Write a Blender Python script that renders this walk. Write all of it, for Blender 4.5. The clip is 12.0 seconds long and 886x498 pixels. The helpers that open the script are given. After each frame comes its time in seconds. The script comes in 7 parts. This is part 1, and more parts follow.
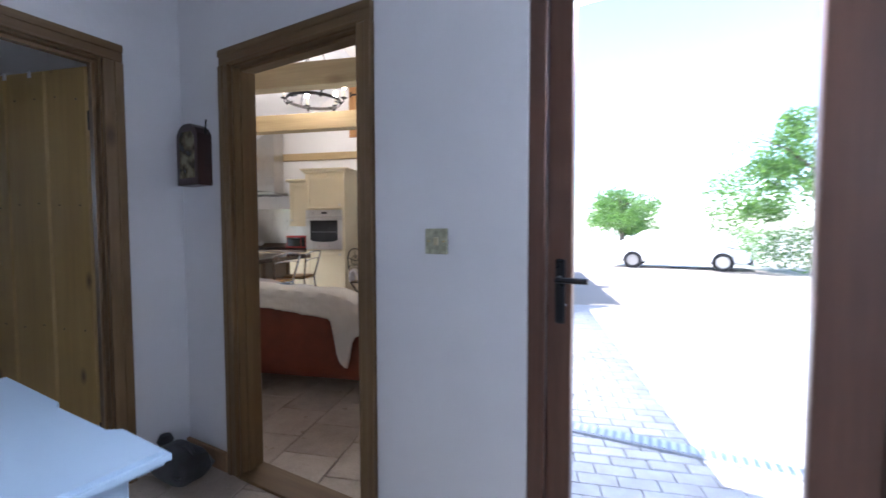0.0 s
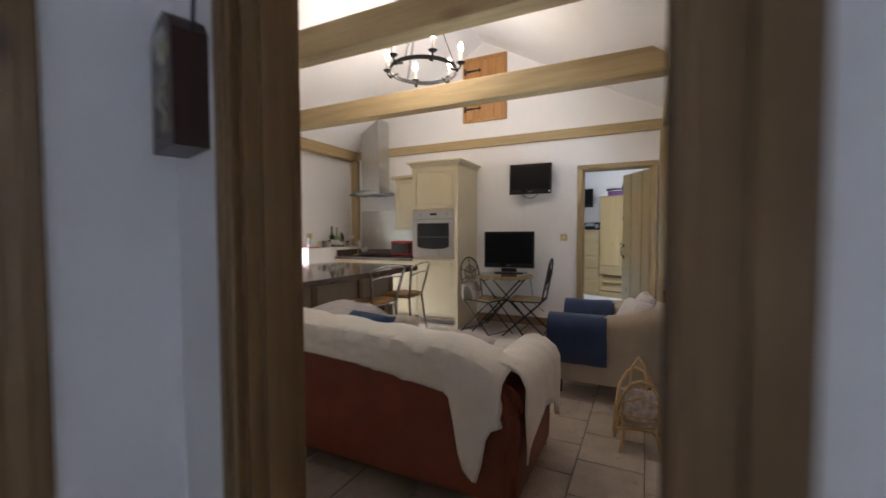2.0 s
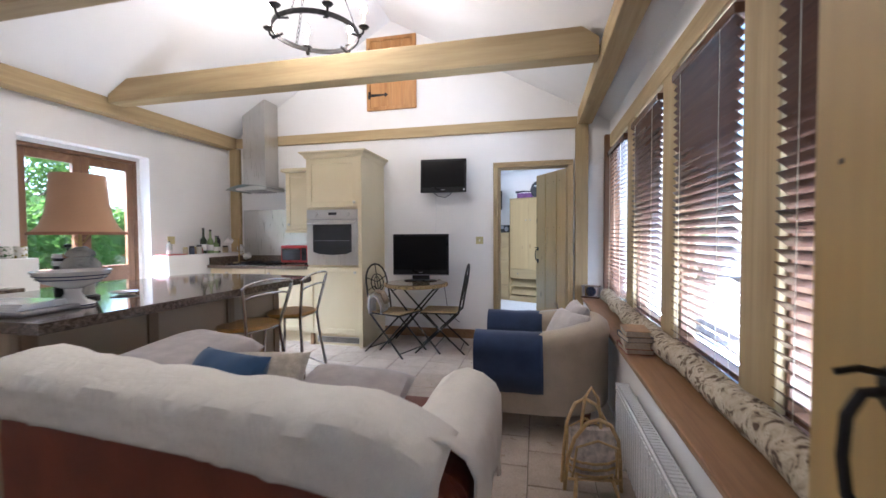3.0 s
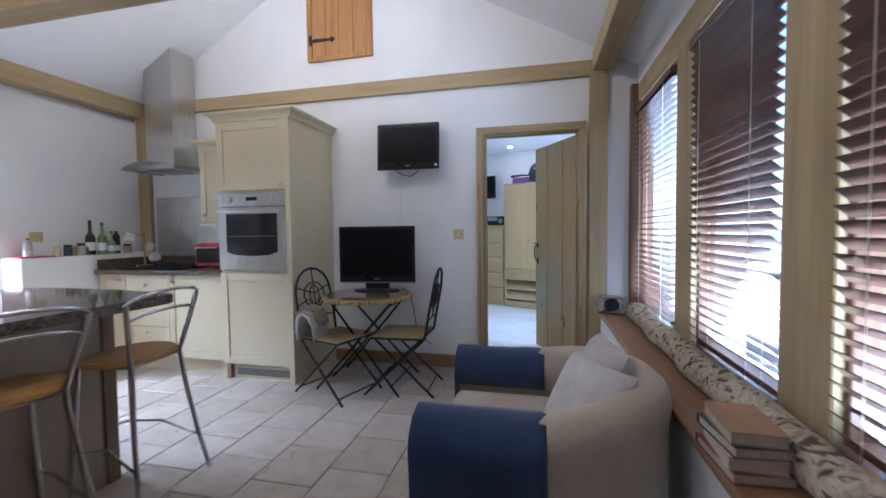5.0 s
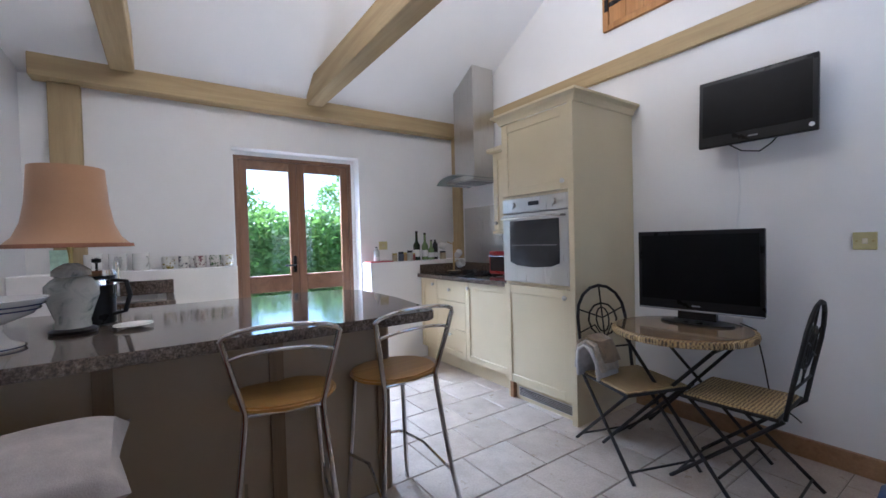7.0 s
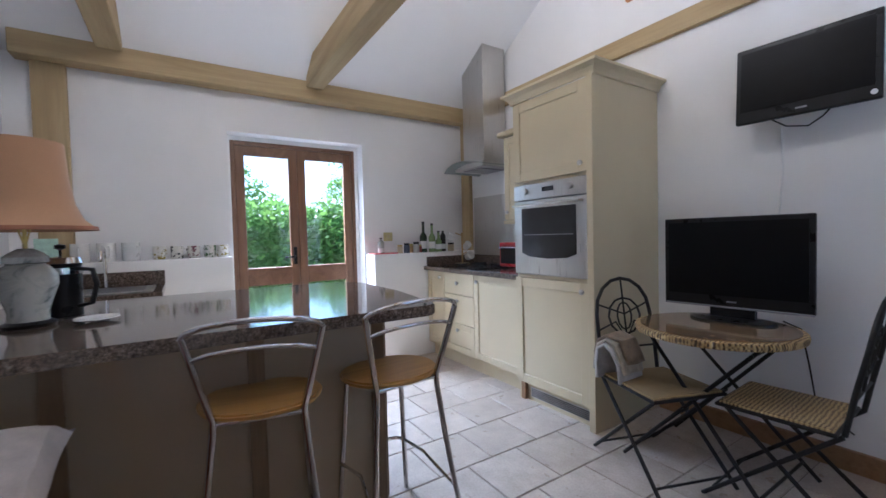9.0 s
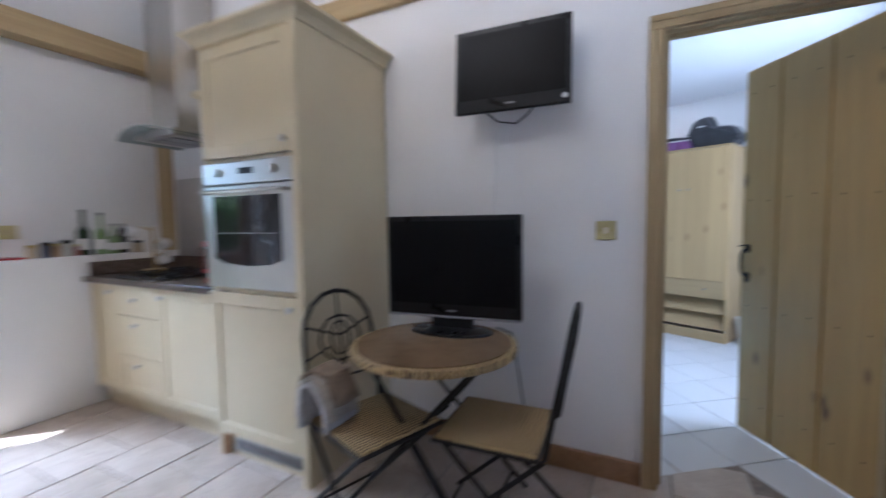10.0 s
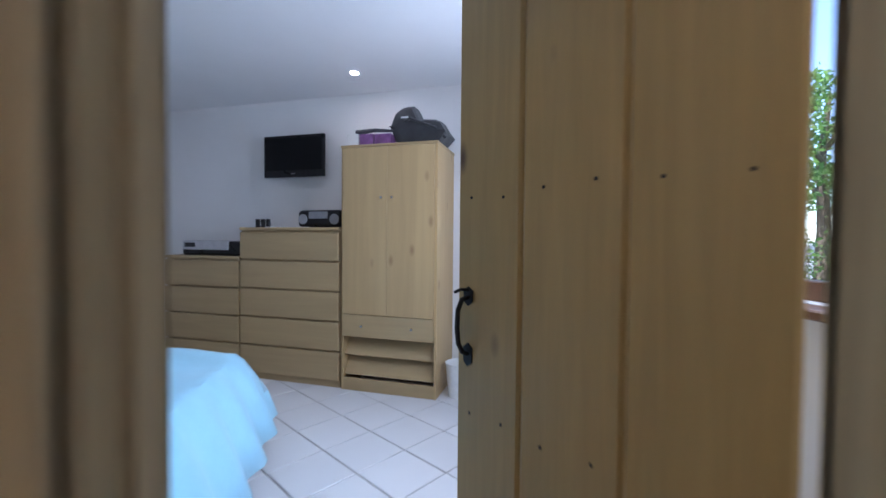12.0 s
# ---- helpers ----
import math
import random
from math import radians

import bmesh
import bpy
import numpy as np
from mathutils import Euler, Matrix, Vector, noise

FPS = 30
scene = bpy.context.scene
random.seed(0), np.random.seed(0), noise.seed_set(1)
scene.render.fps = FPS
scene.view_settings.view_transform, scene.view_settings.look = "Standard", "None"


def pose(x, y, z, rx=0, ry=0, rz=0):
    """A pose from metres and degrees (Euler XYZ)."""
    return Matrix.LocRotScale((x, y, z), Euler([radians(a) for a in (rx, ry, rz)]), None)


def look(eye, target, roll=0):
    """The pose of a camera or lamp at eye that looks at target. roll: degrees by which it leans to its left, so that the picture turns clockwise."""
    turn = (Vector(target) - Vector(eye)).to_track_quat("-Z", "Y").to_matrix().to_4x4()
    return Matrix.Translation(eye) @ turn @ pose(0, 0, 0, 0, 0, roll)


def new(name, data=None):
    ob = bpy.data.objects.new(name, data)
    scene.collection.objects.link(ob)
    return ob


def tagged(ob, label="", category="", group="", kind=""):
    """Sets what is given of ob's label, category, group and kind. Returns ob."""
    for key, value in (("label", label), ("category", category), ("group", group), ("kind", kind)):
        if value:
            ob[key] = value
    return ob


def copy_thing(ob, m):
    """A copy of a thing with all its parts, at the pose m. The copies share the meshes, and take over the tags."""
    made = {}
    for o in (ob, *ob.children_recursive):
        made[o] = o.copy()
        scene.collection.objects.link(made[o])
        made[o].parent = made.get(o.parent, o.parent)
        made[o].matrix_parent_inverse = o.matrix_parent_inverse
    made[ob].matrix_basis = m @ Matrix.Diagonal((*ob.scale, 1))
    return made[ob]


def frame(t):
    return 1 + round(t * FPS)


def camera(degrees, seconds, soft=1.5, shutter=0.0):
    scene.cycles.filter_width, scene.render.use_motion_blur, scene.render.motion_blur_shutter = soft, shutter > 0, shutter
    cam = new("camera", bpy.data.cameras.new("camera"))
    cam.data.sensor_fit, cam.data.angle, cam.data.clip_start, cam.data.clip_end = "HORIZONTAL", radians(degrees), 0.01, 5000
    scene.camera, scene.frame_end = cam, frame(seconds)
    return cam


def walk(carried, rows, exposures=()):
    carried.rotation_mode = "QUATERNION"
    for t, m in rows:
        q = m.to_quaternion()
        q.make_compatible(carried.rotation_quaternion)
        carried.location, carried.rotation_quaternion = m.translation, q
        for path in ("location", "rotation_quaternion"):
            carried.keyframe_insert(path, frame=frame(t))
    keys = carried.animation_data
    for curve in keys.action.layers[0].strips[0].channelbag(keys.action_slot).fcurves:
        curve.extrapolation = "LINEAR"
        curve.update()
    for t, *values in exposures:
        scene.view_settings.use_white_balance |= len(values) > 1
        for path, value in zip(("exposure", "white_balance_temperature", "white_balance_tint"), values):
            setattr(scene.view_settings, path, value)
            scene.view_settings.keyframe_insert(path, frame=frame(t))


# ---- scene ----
cam = camera(94.6, 12.0, shutter=0.5)
PATH = [
    (0, (0.554, -0.315, 1.217), (0.146, 1.641, 1.128), -0.1),
    (0.5, (0.489, -0.013, 1.225), (-0.252, 1.843, 1.141), -0.5),
    (0.8, (0.427, 0.207, 1.24), (-0.573, 1.938, 1.182), -0.5),
    (1, (0.356, 0.283, 1.243), (-0.719, 1.968, 1.171), -0.5),
    (1.5, (0.11, 0.543, 1.256), (-0.973, 2.222, 1.181), -0.6),
    (2, (-0.112, 0.861, 1.252), (-0.995, 2.654, 1.175), -0.2),
    (2.5, (-0.322, 1.153, 1.25), (-1.008, 3.03, 1.18), -0.3),
    (3, (-0.384, 1.468, 1.242), (-0.832, 3.416, 1.181), -0.3),
    (5, (-0.374, 2.797, 1.224), (-0.825, 4.744, 1.137), -0.7),
    (5.5, (-0.449, 3.124, 1.231), (-1.215, 4.97, 1.153), -0.9),
    (6, (-0.513, 3.359, 1.255), (-1.652, 5.002, 1.193), -1.2),
    (6.5, (-0.563, 3.435, 1.271), (-2.002, 4.824, 1.223), -1.4),
    (7, (-0.563, 3.473, 1.248), (-2.214, 4.602, 1.209), -1.5),
    (9, (-0.727, 3.632, 1.206), (-2.409, 4.712, 1.144), -1.4),
    (9.5, (-0.847, 3.892, 1.247), (-2.285, 5.279, 1.148), -1.7),
    (10, (-0.891, 4.322, 1.242), (-1.779, 6.109, 1.111), -0.8),
    (10.5, (-0.864, 4.723, 1.169), (-1.19, 6.695, 1.112), -0.2),
    (11, (-0.779, 5.168, 1.177), (-0.679, 7.165, 1.123), -0.1),
    (11.5, (-0.694, 5.591, 1.207), (-0.415, 7.57, 1.152), 0.2),
    (12, (-0.627, 6.06, 1.227), (-0.301, 8.033, 1.176), 0.5),
]
walk(cam, [(t, look(eye, target, roll)) for t, eye, target, roll in PATH], [(0.0, 2.5, 5600, 17), (1.2, 2.1, 5900, 18), (2.0, 2.2, 6000, 15), (2.5, 2.6, 5350, 15), (3.0, 2.8, 5350, 16), (5.0, 2.35, 4900, 15), (7.0, 2.3, 5000, 15), (9.5, 2.2, 5000, 15), (10.5, 2.35, 4950, 17), (11.5, 2.15, 5000, 18), (12.0, 1.95, 5350, 20)])

# ---- world, sun, daylight at the openings ----
SUN_DIR = Vector((-0.36, -0.34, 1.0)).normalized()
world = bpy.data.worlds.new("sky")
scene.world = world
world.use_nodes = True
wn, wl = world.node_tree.nodes, world.node_tree.links
sky = wn.new("ShaderNodeTexSky")
sky.sky_type, sky.sun_disc = "NISHITA", False
sky.sun_elevation = math.asin(SUN_DIR.z)
sky.sun_rotation = math.atan2(SUN_DIR.x, SUN_DIR.y)
wn["Background"].inputs["Strength"].default_value = 0.14
wl.new(sky.outputs[0], wn["Background"].inputs["Color"])

sun = new("sun", bpy.data.lights.new("sun", "SUN"))
sun.data.energy, sun.data.angle, sun.data.color = 4.0, radians(0.5), (1.0, 0.95, 0.88)
sun.matrix_world = look(SUN_DIR * 30, (0, 0, 0))


def daylight(name, m, w, h, watts):
    """An added area lamp that stands in for daylight at an opening; shines along local -z."""
    lamp = new(name, bpy.data.lights.new(name, "AREA"))
    lamp.data.shape, lamp.data.size, lamp.data.size_y = "RECTANGLE", w, h
    lamp.data.energy, lamp.data.color = watts, (0.80, 0.90, 1.0)
    lamp.matrix_world = m
    return lamp


# added below the sill outside, in place of light bounced up off the ground
daylight("window_daylight", look((0.66, 4.25, 0.44), (-1.6, 4.25, 2.3)), 4.0, 0.22, 52)
# the others are added too, kept out of sight near their doors and windows
daylight("front_door_daylight", look((0.985, 0.985, 2.02), (0.2, -0.9, 0.7)), 0.7, 0.14, 11)
daylight("garden_door_daylight", look((-6.3, 4.50, 2.95), (-3.4, 4.75, 0.9)), 1.4, 0.7, 80)
daylight("bathroom_daylight", look((-4.92, 1.62, 1.55), (-3.0, 1.0, 0.5)), 1.1, 0.85, 6)
daylight("bedroom_daylight", look((0.70, 7.6, 1.66), (-2.0, 8.6, 0.8)), 1.3, 0.78, 11)


# ---- materials ----
def material(name, build):
    m = bpy.data.materials.new(name)
    m.use_nodes = True
    nt = m.node_tree
    build(nt, nt.nodes["Principled BSDF"])
    return m


def coords(nt, scale=(1, 1, 1), rot=(0, 0, 0)):
    tc, mp = nt.nodes.new("ShaderNodeTexCoord"), nt.nodes.new("ShaderNodeMapping")
    mp.inputs["Scale"].default_value, mp.inputs["Rotation"].default_value = scale, rot
    nt.links.new(tc.outputs["Object"], mp.inputs["Vector"])
    return mp.outputs["Vector"]


def noise_tex(nt, vec, scale, detail=4.0, rough=0.55, distort=0.0):
    n = nt.nodes.new("ShaderNodeTexNoise")
    n.inputs["Scale"].default_value, n.inputs["Detail"].default_value = scale, detail
    n.inputs["Roughness"].default_value, n.inputs["Distortion"].default_value = rough, distort
    nt.links.new(vec, n.inputs["Vector"])
    return n.outputs["Fac"]


def ramp(nt, fac, stops):
    r = nt.nodes.new("ShaderNodeValToRGB")
    el = r.color_ramp.elements
    while len(el) < len(stops):
        el.new(0.5)
    for e, (p, c) in zip(el, stops):
        e.position, e.color = p, (*c, 1)
    nt.links.new(fac, r.inputs["Fac"])
    return r.outputs["Color"]


def mixed(nt, fac, a, b, mode="MIX"):
    m = nt.nodes.new("ShaderNodeMix")
    m.data_type, m.blend_type = "RGBA", mode
    for sock, val in ((m.inputs["Factor"], fac), (m.inputs["A"], a), (m.inputs["B"], b)):
        if isinstance(val, (int, float)):
            sock.default_value = val
        elif isinstance(val, tuple):
            sock.default_value = (*val, 1)
        else:
            nt.links.new(val, sock)
    return m.outputs["Result"]


def bump(nt, bsdf, height, strength=0.2, dist=0.005):
    b = nt.nodes.new("ShaderNodeBump")
    b.inputs["Strength"].default_value, b.inputs["Distance"].default_value = strength, dist
    nt.links.new(height, b.inputs["Height"])
    nt.links.new(b.outputs["Normal"], bsdf.inputs["Normal"])


def soft_paint(name, colour, rough=0.85, var=0.06, scale=3.0, bump_s=0.12, bump_scale=60):
    def build(nt, b):
        v = coords(nt)
        dark = tuple(c * (1 - var) for c in colour)
        light = tuple(min(1, c * (1 + var * 0.5)) for c in colour)
        c = ramp(nt, noise_tex(nt, v, scale, 5), [(0.3, dark), (0.7, light)])
        nt.links.new(c, b.inputs["Base Color"])
        b.inputs["Roughness"].default_value = rough
        bump(nt, b, noise_tex(nt, v, bump_scale, 3), bump_s, 0.003)
    return material(name, build)


def timber(name, dark, mid, light, axis="X", rough=0.6, knots=0.6, knot_colour=(0.06, 0.03, 0.015), grain=18.0, bump_s=0.2, knot_scale=2.2, streak=0.7):
    """Wood with long grain along one object axis, streaks, broad tone changes and scattered knots."""
    def build(nt, b):
        s = {"X": (0.06, 1, 1), "Y": (1, 0.06, 1), "Z": (1, 1, 0.06)}[axis]
        info = nt.nodes.new("ShaderNodeObjectInfo")
        off = nt.nodes.new("ShaderNodeVectorMath")
        off.operation = "ADD"
        mul = nt.nodes.new("ShaderNodeMath")
        mul.operation = "MULTIPLY"
        mul.inputs[1].default_value = 17.0
        nt.links.new(info.outputs["Random"], mul.inputs[0])
        tc = nt.nodes.new("ShaderNodeTexCoord")
        nt.links.new(tc.outputs["Object"], off.inputs[0])
        nt.links.new(mul.outputs[0], off.inputs[1])
        mp = nt.nodes.new("ShaderNodeMapping")
        mp.inputs["Scale"].default_value = s
        nt.links.new(off.outputs[0], mp.inputs["Vector"])
        fine = noise_tex(nt, mp.outputs["Vector"], grain * 4, 5, 0.6, 0.4)
        wide = noise_tex(nt, mp.outputs["Vector"], grain * 0.6, 4, 0.6, 1.2)
        c1 = ramp(nt, wide, [(0.25, dark), (0.5, mid), (0.8, light)])
        c2 = ramp(nt, fine, [(0.3, tuple(0.72 for _ in range(3))), (0.65, (1, 1, 1))])
        col = mixed(nt, streak, c1, c2, "MULTIPLY")
        if knots:
            kp = nt.nodes.new("ShaderNodeMapping")
            kp.inputs["Scale"].default_value = tuple(0.45 if k < 0.5 else 1.0 for k in s)
            nt.links.new(off.outputs[0], kp.inputs["Vector"])
            vor = nt.nodes.new("ShaderNodeTexVoronoi")
            vor.inputs["Scale"].default_value, vor.inputs["Randomness"].default_value = knot_scale * 2, 1.0
            nt.links.new(kp.outputs["Vector"], vor.inputs["Vector"])
            k = ramp(nt, vor.outputs["Distance"], [(0.045, (1, 1, 1)), (0.15, (0, 0, 0))])
            kf = nt.nodes.new("ShaderNodeMath")
            kf.operation = "MULTIPLY"
            kf.inputs[1].default_value = knots
            nt.links.new(k, kf.inputs[0])
            col = mixed(nt, kf.outputs[0], col, knot_colour)
        nt.links.new(col, b.inputs["Base Color"])
        b.inputs["Roughness"].default_value = rough
        bump(nt, b, fine, bump_s, 0.002)
    return material(name, build)


def plain(name, colour, rough=0.5, metal=0.0, var=0.12, scale=12.0, coat=0.0, spec=0.5):
    def build(nt, b):
        b.inputs["Specular IOR Level"].default_value = spec
        v = coords(nt)
        n = noise_tex(nt, v, scale, 4)
        nt.links.new(ramp(nt, n, [(0.3, tuple(c * (1 - var) for c in colour)), (0.7, tuple(min(1, c * (1 + var)) for c in colour))]), b.inputs["Base Color"])
        nt.links.new(ramp(nt, n, [(0.2, (max(0, rough - 0.08),) * 3), (0.8, (min(1, rough + 0.08),) * 3)]), b.inputs["Roughness"])
        b.inputs["Metallic"].default_value = metal
        b.inputs["Coat Weight"].default_value = coat
    return material(name, build)


def fabric(name, colour, var=0.18, weave=420.0, scale=5.0, strength=0.4):
    def build(nt, b):
        v = coords(nt)
        c = ramp(nt, noise_tex(nt, v, scale, 5, 0.6), [(0.3, tuple(k * (1 - var) for k in colour)), (0.7, tuple(min(1, k * (1 + var * 0.6)) for k in colour))])
        f = noise_tex(nt, v, weave, 2)
        c = mixed(nt, 0.25, c, ramp(nt, f, [(0.35, (0.55, 0.55, 0.55)), (0.65, (1, 1, 1))]), "MULTIPLY")
        nt.links.new(c, b.inputs["Base Color"])
        b.inputs["Roughness"].default_value = 0.92
        b.inputs["Sheen Weight"].default_value = 0.25
        bump(nt, b, f, strength, 0.002)
    return material(name, build)


def granite_build(nt, b):
    v = coords(nt)
    a = ramp(nt, noise_tex(nt, v, 55, 6, 0.7), [(0.34, (0.06, 0.045, 0.036)), (0.47, (0.14, 0.105, 0.08)), (0.6, (0.23, 0.18, 0.14)), (0.74, (0.34, 0.285, 0.235))])
    s = ramp(nt, noise_tex(nt, v, 130, 3, 0.6), [(0.42, (0.25, 0.22, 0.2)), (0.58, (1, 1, 1))])
    nt.links.new(mixed(nt, 0.65, a, s, "MULTIPLY"), b.inputs["Base Color"])
    b.inputs["Roughness"].default_value = 0.08
    b.inputs["IOR"].default_value = 1.6


def tile_build(c0, c1, rough=0.35, cloud_low=(0.74, 0.71, 0.68), uneven=0.12):
    def build(nt, b):
        v = coords(nt)
        info = nt.nodes.new("ShaderNodeObjectInfo")
        base = ramp(nt, info.outputs["Random"], [(0.0, c0), (1.0, c1)])
        tc = nt.nodes.new("ShaderNodeTexCoord")
        off = nt.nodes.new("ShaderNodeVectorMath")
        off.operation = "ADD"
        nt.links.new(tc.outputs["Object"], off.inputs[0])
        nt.links.new(info.outputs["Location"], off.inputs[1])
        cloud = ramp(nt, noise_tex(nt, off.outputs[0], 7, 6, 0.65), [(0.3, cloud_low), (0.7, (1, 1, 1))])
        speck = ramp(nt, noise_tex(nt, off.outputs[0], 90, 3, 0.6), [(0.35, (0.85, 0.84, 0.82)), (0.6, (1, 1, 1))])
        nt.links.new(mixed(nt, min(0.9, uneven * 7.5), mixed(nt, 1.0, base, cloud, "MULTIPLY"), speck, "MULTIPLY"), b.inputs["Base Color"])
        r = noise_tex(nt, off.outputs[0], 11, 4)
        nt.links.new(ramp(nt, r, [(0.3, (rough - uneven * 0.8,) * 3), (0.7, (rough + uneven,) * 3)]), b.inputs["Roughness"])
        bump(nt, b, noise_tex(nt, off.outputs[0], 16, 5), uneven, 0.004)
    return build


def brushed_build(nt, b):
    v = coords(nt, (1, 1, 0.03))
    f = noise_tex(nt, v, 160, 4)
    nt.links.new(ramp(nt, f, [(0.3, (0.53, 0.515, 0.49)), (0.7, (0.57, 0.555, 0.53))]), b.inputs["Base Color"])
    nt.links.new(ramp(nt, f, [(0.3, (0.27,) * 3), (0.7, (0.31,) * 3)]), b.inputs["Roughness"])
    b.inputs["Metallic"].default_value = 1.0


def glass_build(nt, b):
    b.inputs["Base Color"].default_value = (0.96, 0.98, 0.97, 1)
    b.inputs["Roughness"].default_value = 0.0
    b.inputs["Transmission Weight"].default_value = 1.0
    b.inputs["IOR"].default_value = 1.45


def wicker_build(nt, b):
    v = coords(nt)
    w = nt.nodes.new("ShaderNodeTexWave")
    w.inputs["Scale"].default_value, w.inputs["Distortion"].default_value = 20, 3.5
    nt.links.new(v, w.inputs["Vector"])
    w2 = nt.nodes.new("ShaderNodeTexWave")
    w2.bands_direction = "Y"
    w2.inputs["Scale"].default_value, w2.inputs["Distortion"].default_value = 26, 3.5
    nt.links.new(v, w2.inputs["Vector"])
    m = mixed(nt, 0.5, w.outputs["Color"], w2.outputs["Color"])
    nt.links.new(ramp(nt, m, [(0.25, (0.06, 0.034, 0.012)), (0.45, (0.30, 0.19, 0.07)), (0.7, (0.55, 0.40, 0.18))]), b.inputs["Base Color"])
    b.inputs["Roughness"].default_value = 0.6
    bump(nt, b, m, 0.8, 0.006)


PLASTER = soft_paint("white_plaster", (0.80, 0.785, 0.765), 0.9, 0.05, 1.2, 0.15, 45)
CEILING_PAINT = soft_paint("ceiling_paint", (0.84, 0.835, 0.83), 0.9, 0.04, 1.0, 0.1, 40)
HALL_PAINT = soft_paint("hall_plaster", (0.74, 0.73, 0.74), 0.9, 0.05, 1.0, 0.2, 40)
OAK_X = timber("oak_beam_x", (0.33, 0.235, 0.11), (0.43, 0.32, 0.16), (0.51, 0.395, 0.215), "X", 0.7, 0.5, (0.16, 0.09, 0.04), 14, 0.35, 1.2, 0.45)
OAK_Y = timber("oak_beam_y", (0.33, 0.235, 0.11), (0.43, 0.32, 0.16), (0.51, 0.395, 0.215), "Y", 0.7, 0.5, (0.16, 0.09, 0.04), 14, 0.35, 1.2, 0.45)
OAK_Z = timber("oak_post_z", (0.33, 0.235, 0.11), (0.43, 0.32, 0.16), (0.51, 0.395, 0.215), "Z", 0.7, 0.5, (0.16, 0.09, 0.04), 14, 0.35, 1.2, 0.45)
PINE_Z = timber("pine_door_z", (0.43, 0.28, 0.092), (0.46, 0.305, 0.105), (0.49, 0.33, 0.12), "Z", 0.42, 0.9, (0.10, 0.05, 0.025), 9, 0.08, 3.2, 0.45)
PINE_X = timber("pine_x", (0.43, 0.28, 0.092), (0.46, 0.305, 0.105), (0.49, 0.33, 0.12), "X", 0.42, 0.9, (0.10, 0.05, 0.025), 9, 0.08, 3.2, 0.45)
FRAME_Z = timber("stained_frame_z", (0.12, 0.064, 0.023), (0.17, 0.099, 0.038), (0.225, 0.14, 0.06), "Z", 0.5, 0.8, (0.05, 0.025, 0.012), 13, 0.2, 2.6)
FRAME_X = timber("stained_frame_x", (0.12, 0.064, 0.023), (0.17, 0.099, 0.038), (0.225, 0.14, 0.06), "X", 0.5, 0.8, (0.05, 0.025, 0.012), 13, 0.2, 2.6)
FRAME_Y = timber("stained_frame_y", (0.12, 0.064, 0.023), (0.17, 0.099, 0.038), (0.225, 0.14, 0.06), "Y", 0.5, 0.8, (0.05, 0.025, 0.012), 13, 0.2, 2.6)
DARKWOOD_Z = timber("dark_hardwood_z", (0.07, 0.028, 0.016), (0.115, 0.05, 0.028), (0.16, 0.075, 0.042), "Z", 0.4, 0, grain=16, bump_s=0.15)
DARKWOOD_X = timber("dark_hardwood_x", (0.07, 0.028, 0.016), (0.115, 0.05, 0.028), (0.16, 0.075, 0.042), "X", 0.4, 0, grain=16, bump_s=0.15)
REDWOOD_Z = timber("brown_window_wood_z", (0.13, 0.062, 0.03), (0.19, 0.095, 0.045), (0.25, 0.135, 0.07), "Z", 0.45, 0, grain=16, bump_s=0.15)
REDWOOD_Y = timber("brown_window_wood_y", (0.13, 0.062, 0.03), (0.19, 0.095, 0.045), (0.25, 0.135, 0.07), "Y", 0.45, 0, grain=16, bump_s=0.15)
SLAT_WOOD = timber("blind_slat_wood", (0.10, 0.05, 0.034), (0.14, 0.072, 0.048), (0.18, 0.098, 0.066), "Y", 0.22, 0, grain=16, bump_s=0.05)
HATCH_WOOD = timber("orange_hatch_wood", (0.34, 0.15, 0.04), (0.45, 0.215, 0.065), (0.52, 0.28, 0.1), "Z", 0.5, 0.3, (0.2, 0.08, 0.03), 16)
BIRCH_Z = timber("birch_veneer_z", (0.44, 0.30, 0.135), (0.475, 0.33, 0.15), (0.505, 0.355, 0.17), "Z", 0.45, 0.6, (0.22, 0.11, 0.045), 6, 0.03, 3.0, 0.3)
BIRCH_X = timber("birch_veneer_x", (0.39, 0.275, 0.13), (0.43, 0.305, 0.145), (0.46, 0.335, 0.165), "X", 0.45, 0.0, grain=7, bump_s=0.03, streak=0.3)
SEAT_WOOD = timber("stool_seat_wood", (0.48, 0.25, 0.06), (0.54, 0.295, 0.075), (0.58, 0.335, 0.095), "Y", 0.35, 0, grain=12, bump_s=0.05)
SILL_WOOD = timber("sill_wood", (0.24, 0.125, 0.055), (0.32, 0.18, 0.085), (0.38, 0.23, 0.12), "Y", 0.45, 0.3, grain=14)
# the units' cream, darkened: shade under the island top is put into the colour
SHADED_CREAM = soft_paint("shaded_cream_paint", (0.37, 0.29, 0.185), 0.5, 0.06, 2.0, 0.08, 60)
BATTEN_WOOD = timber("brown_batten_wood", (0.19, 0.12, 0.06), (0.235, 0.155, 0.08), (0.28, 0.19, 0.10), "Z", 0.5, 0.2, grain=14)
CREAM = soft_paint("cream_unit_paint", (0.61, 0.52, 0.335), 0.42, 0.05, 2.0, 0.06, 70)
GRANITE = material("brown_granite", granite_build)
STEEL = material("brushed_steel", brushed_build)
CHROME = plain("chrome", (0.62, 0.62, 0.63), 0.09, 1.0, 0.04)
IRON = plain("black_wrought_iron", (0.025, 0.023, 0.022), 0.5, 0.6, 0.3, 30)
BLACK = plain("black_plastic", (0.010, 0.010, 0.011), 0.3, 0.0, 0.2, spec=0.25)
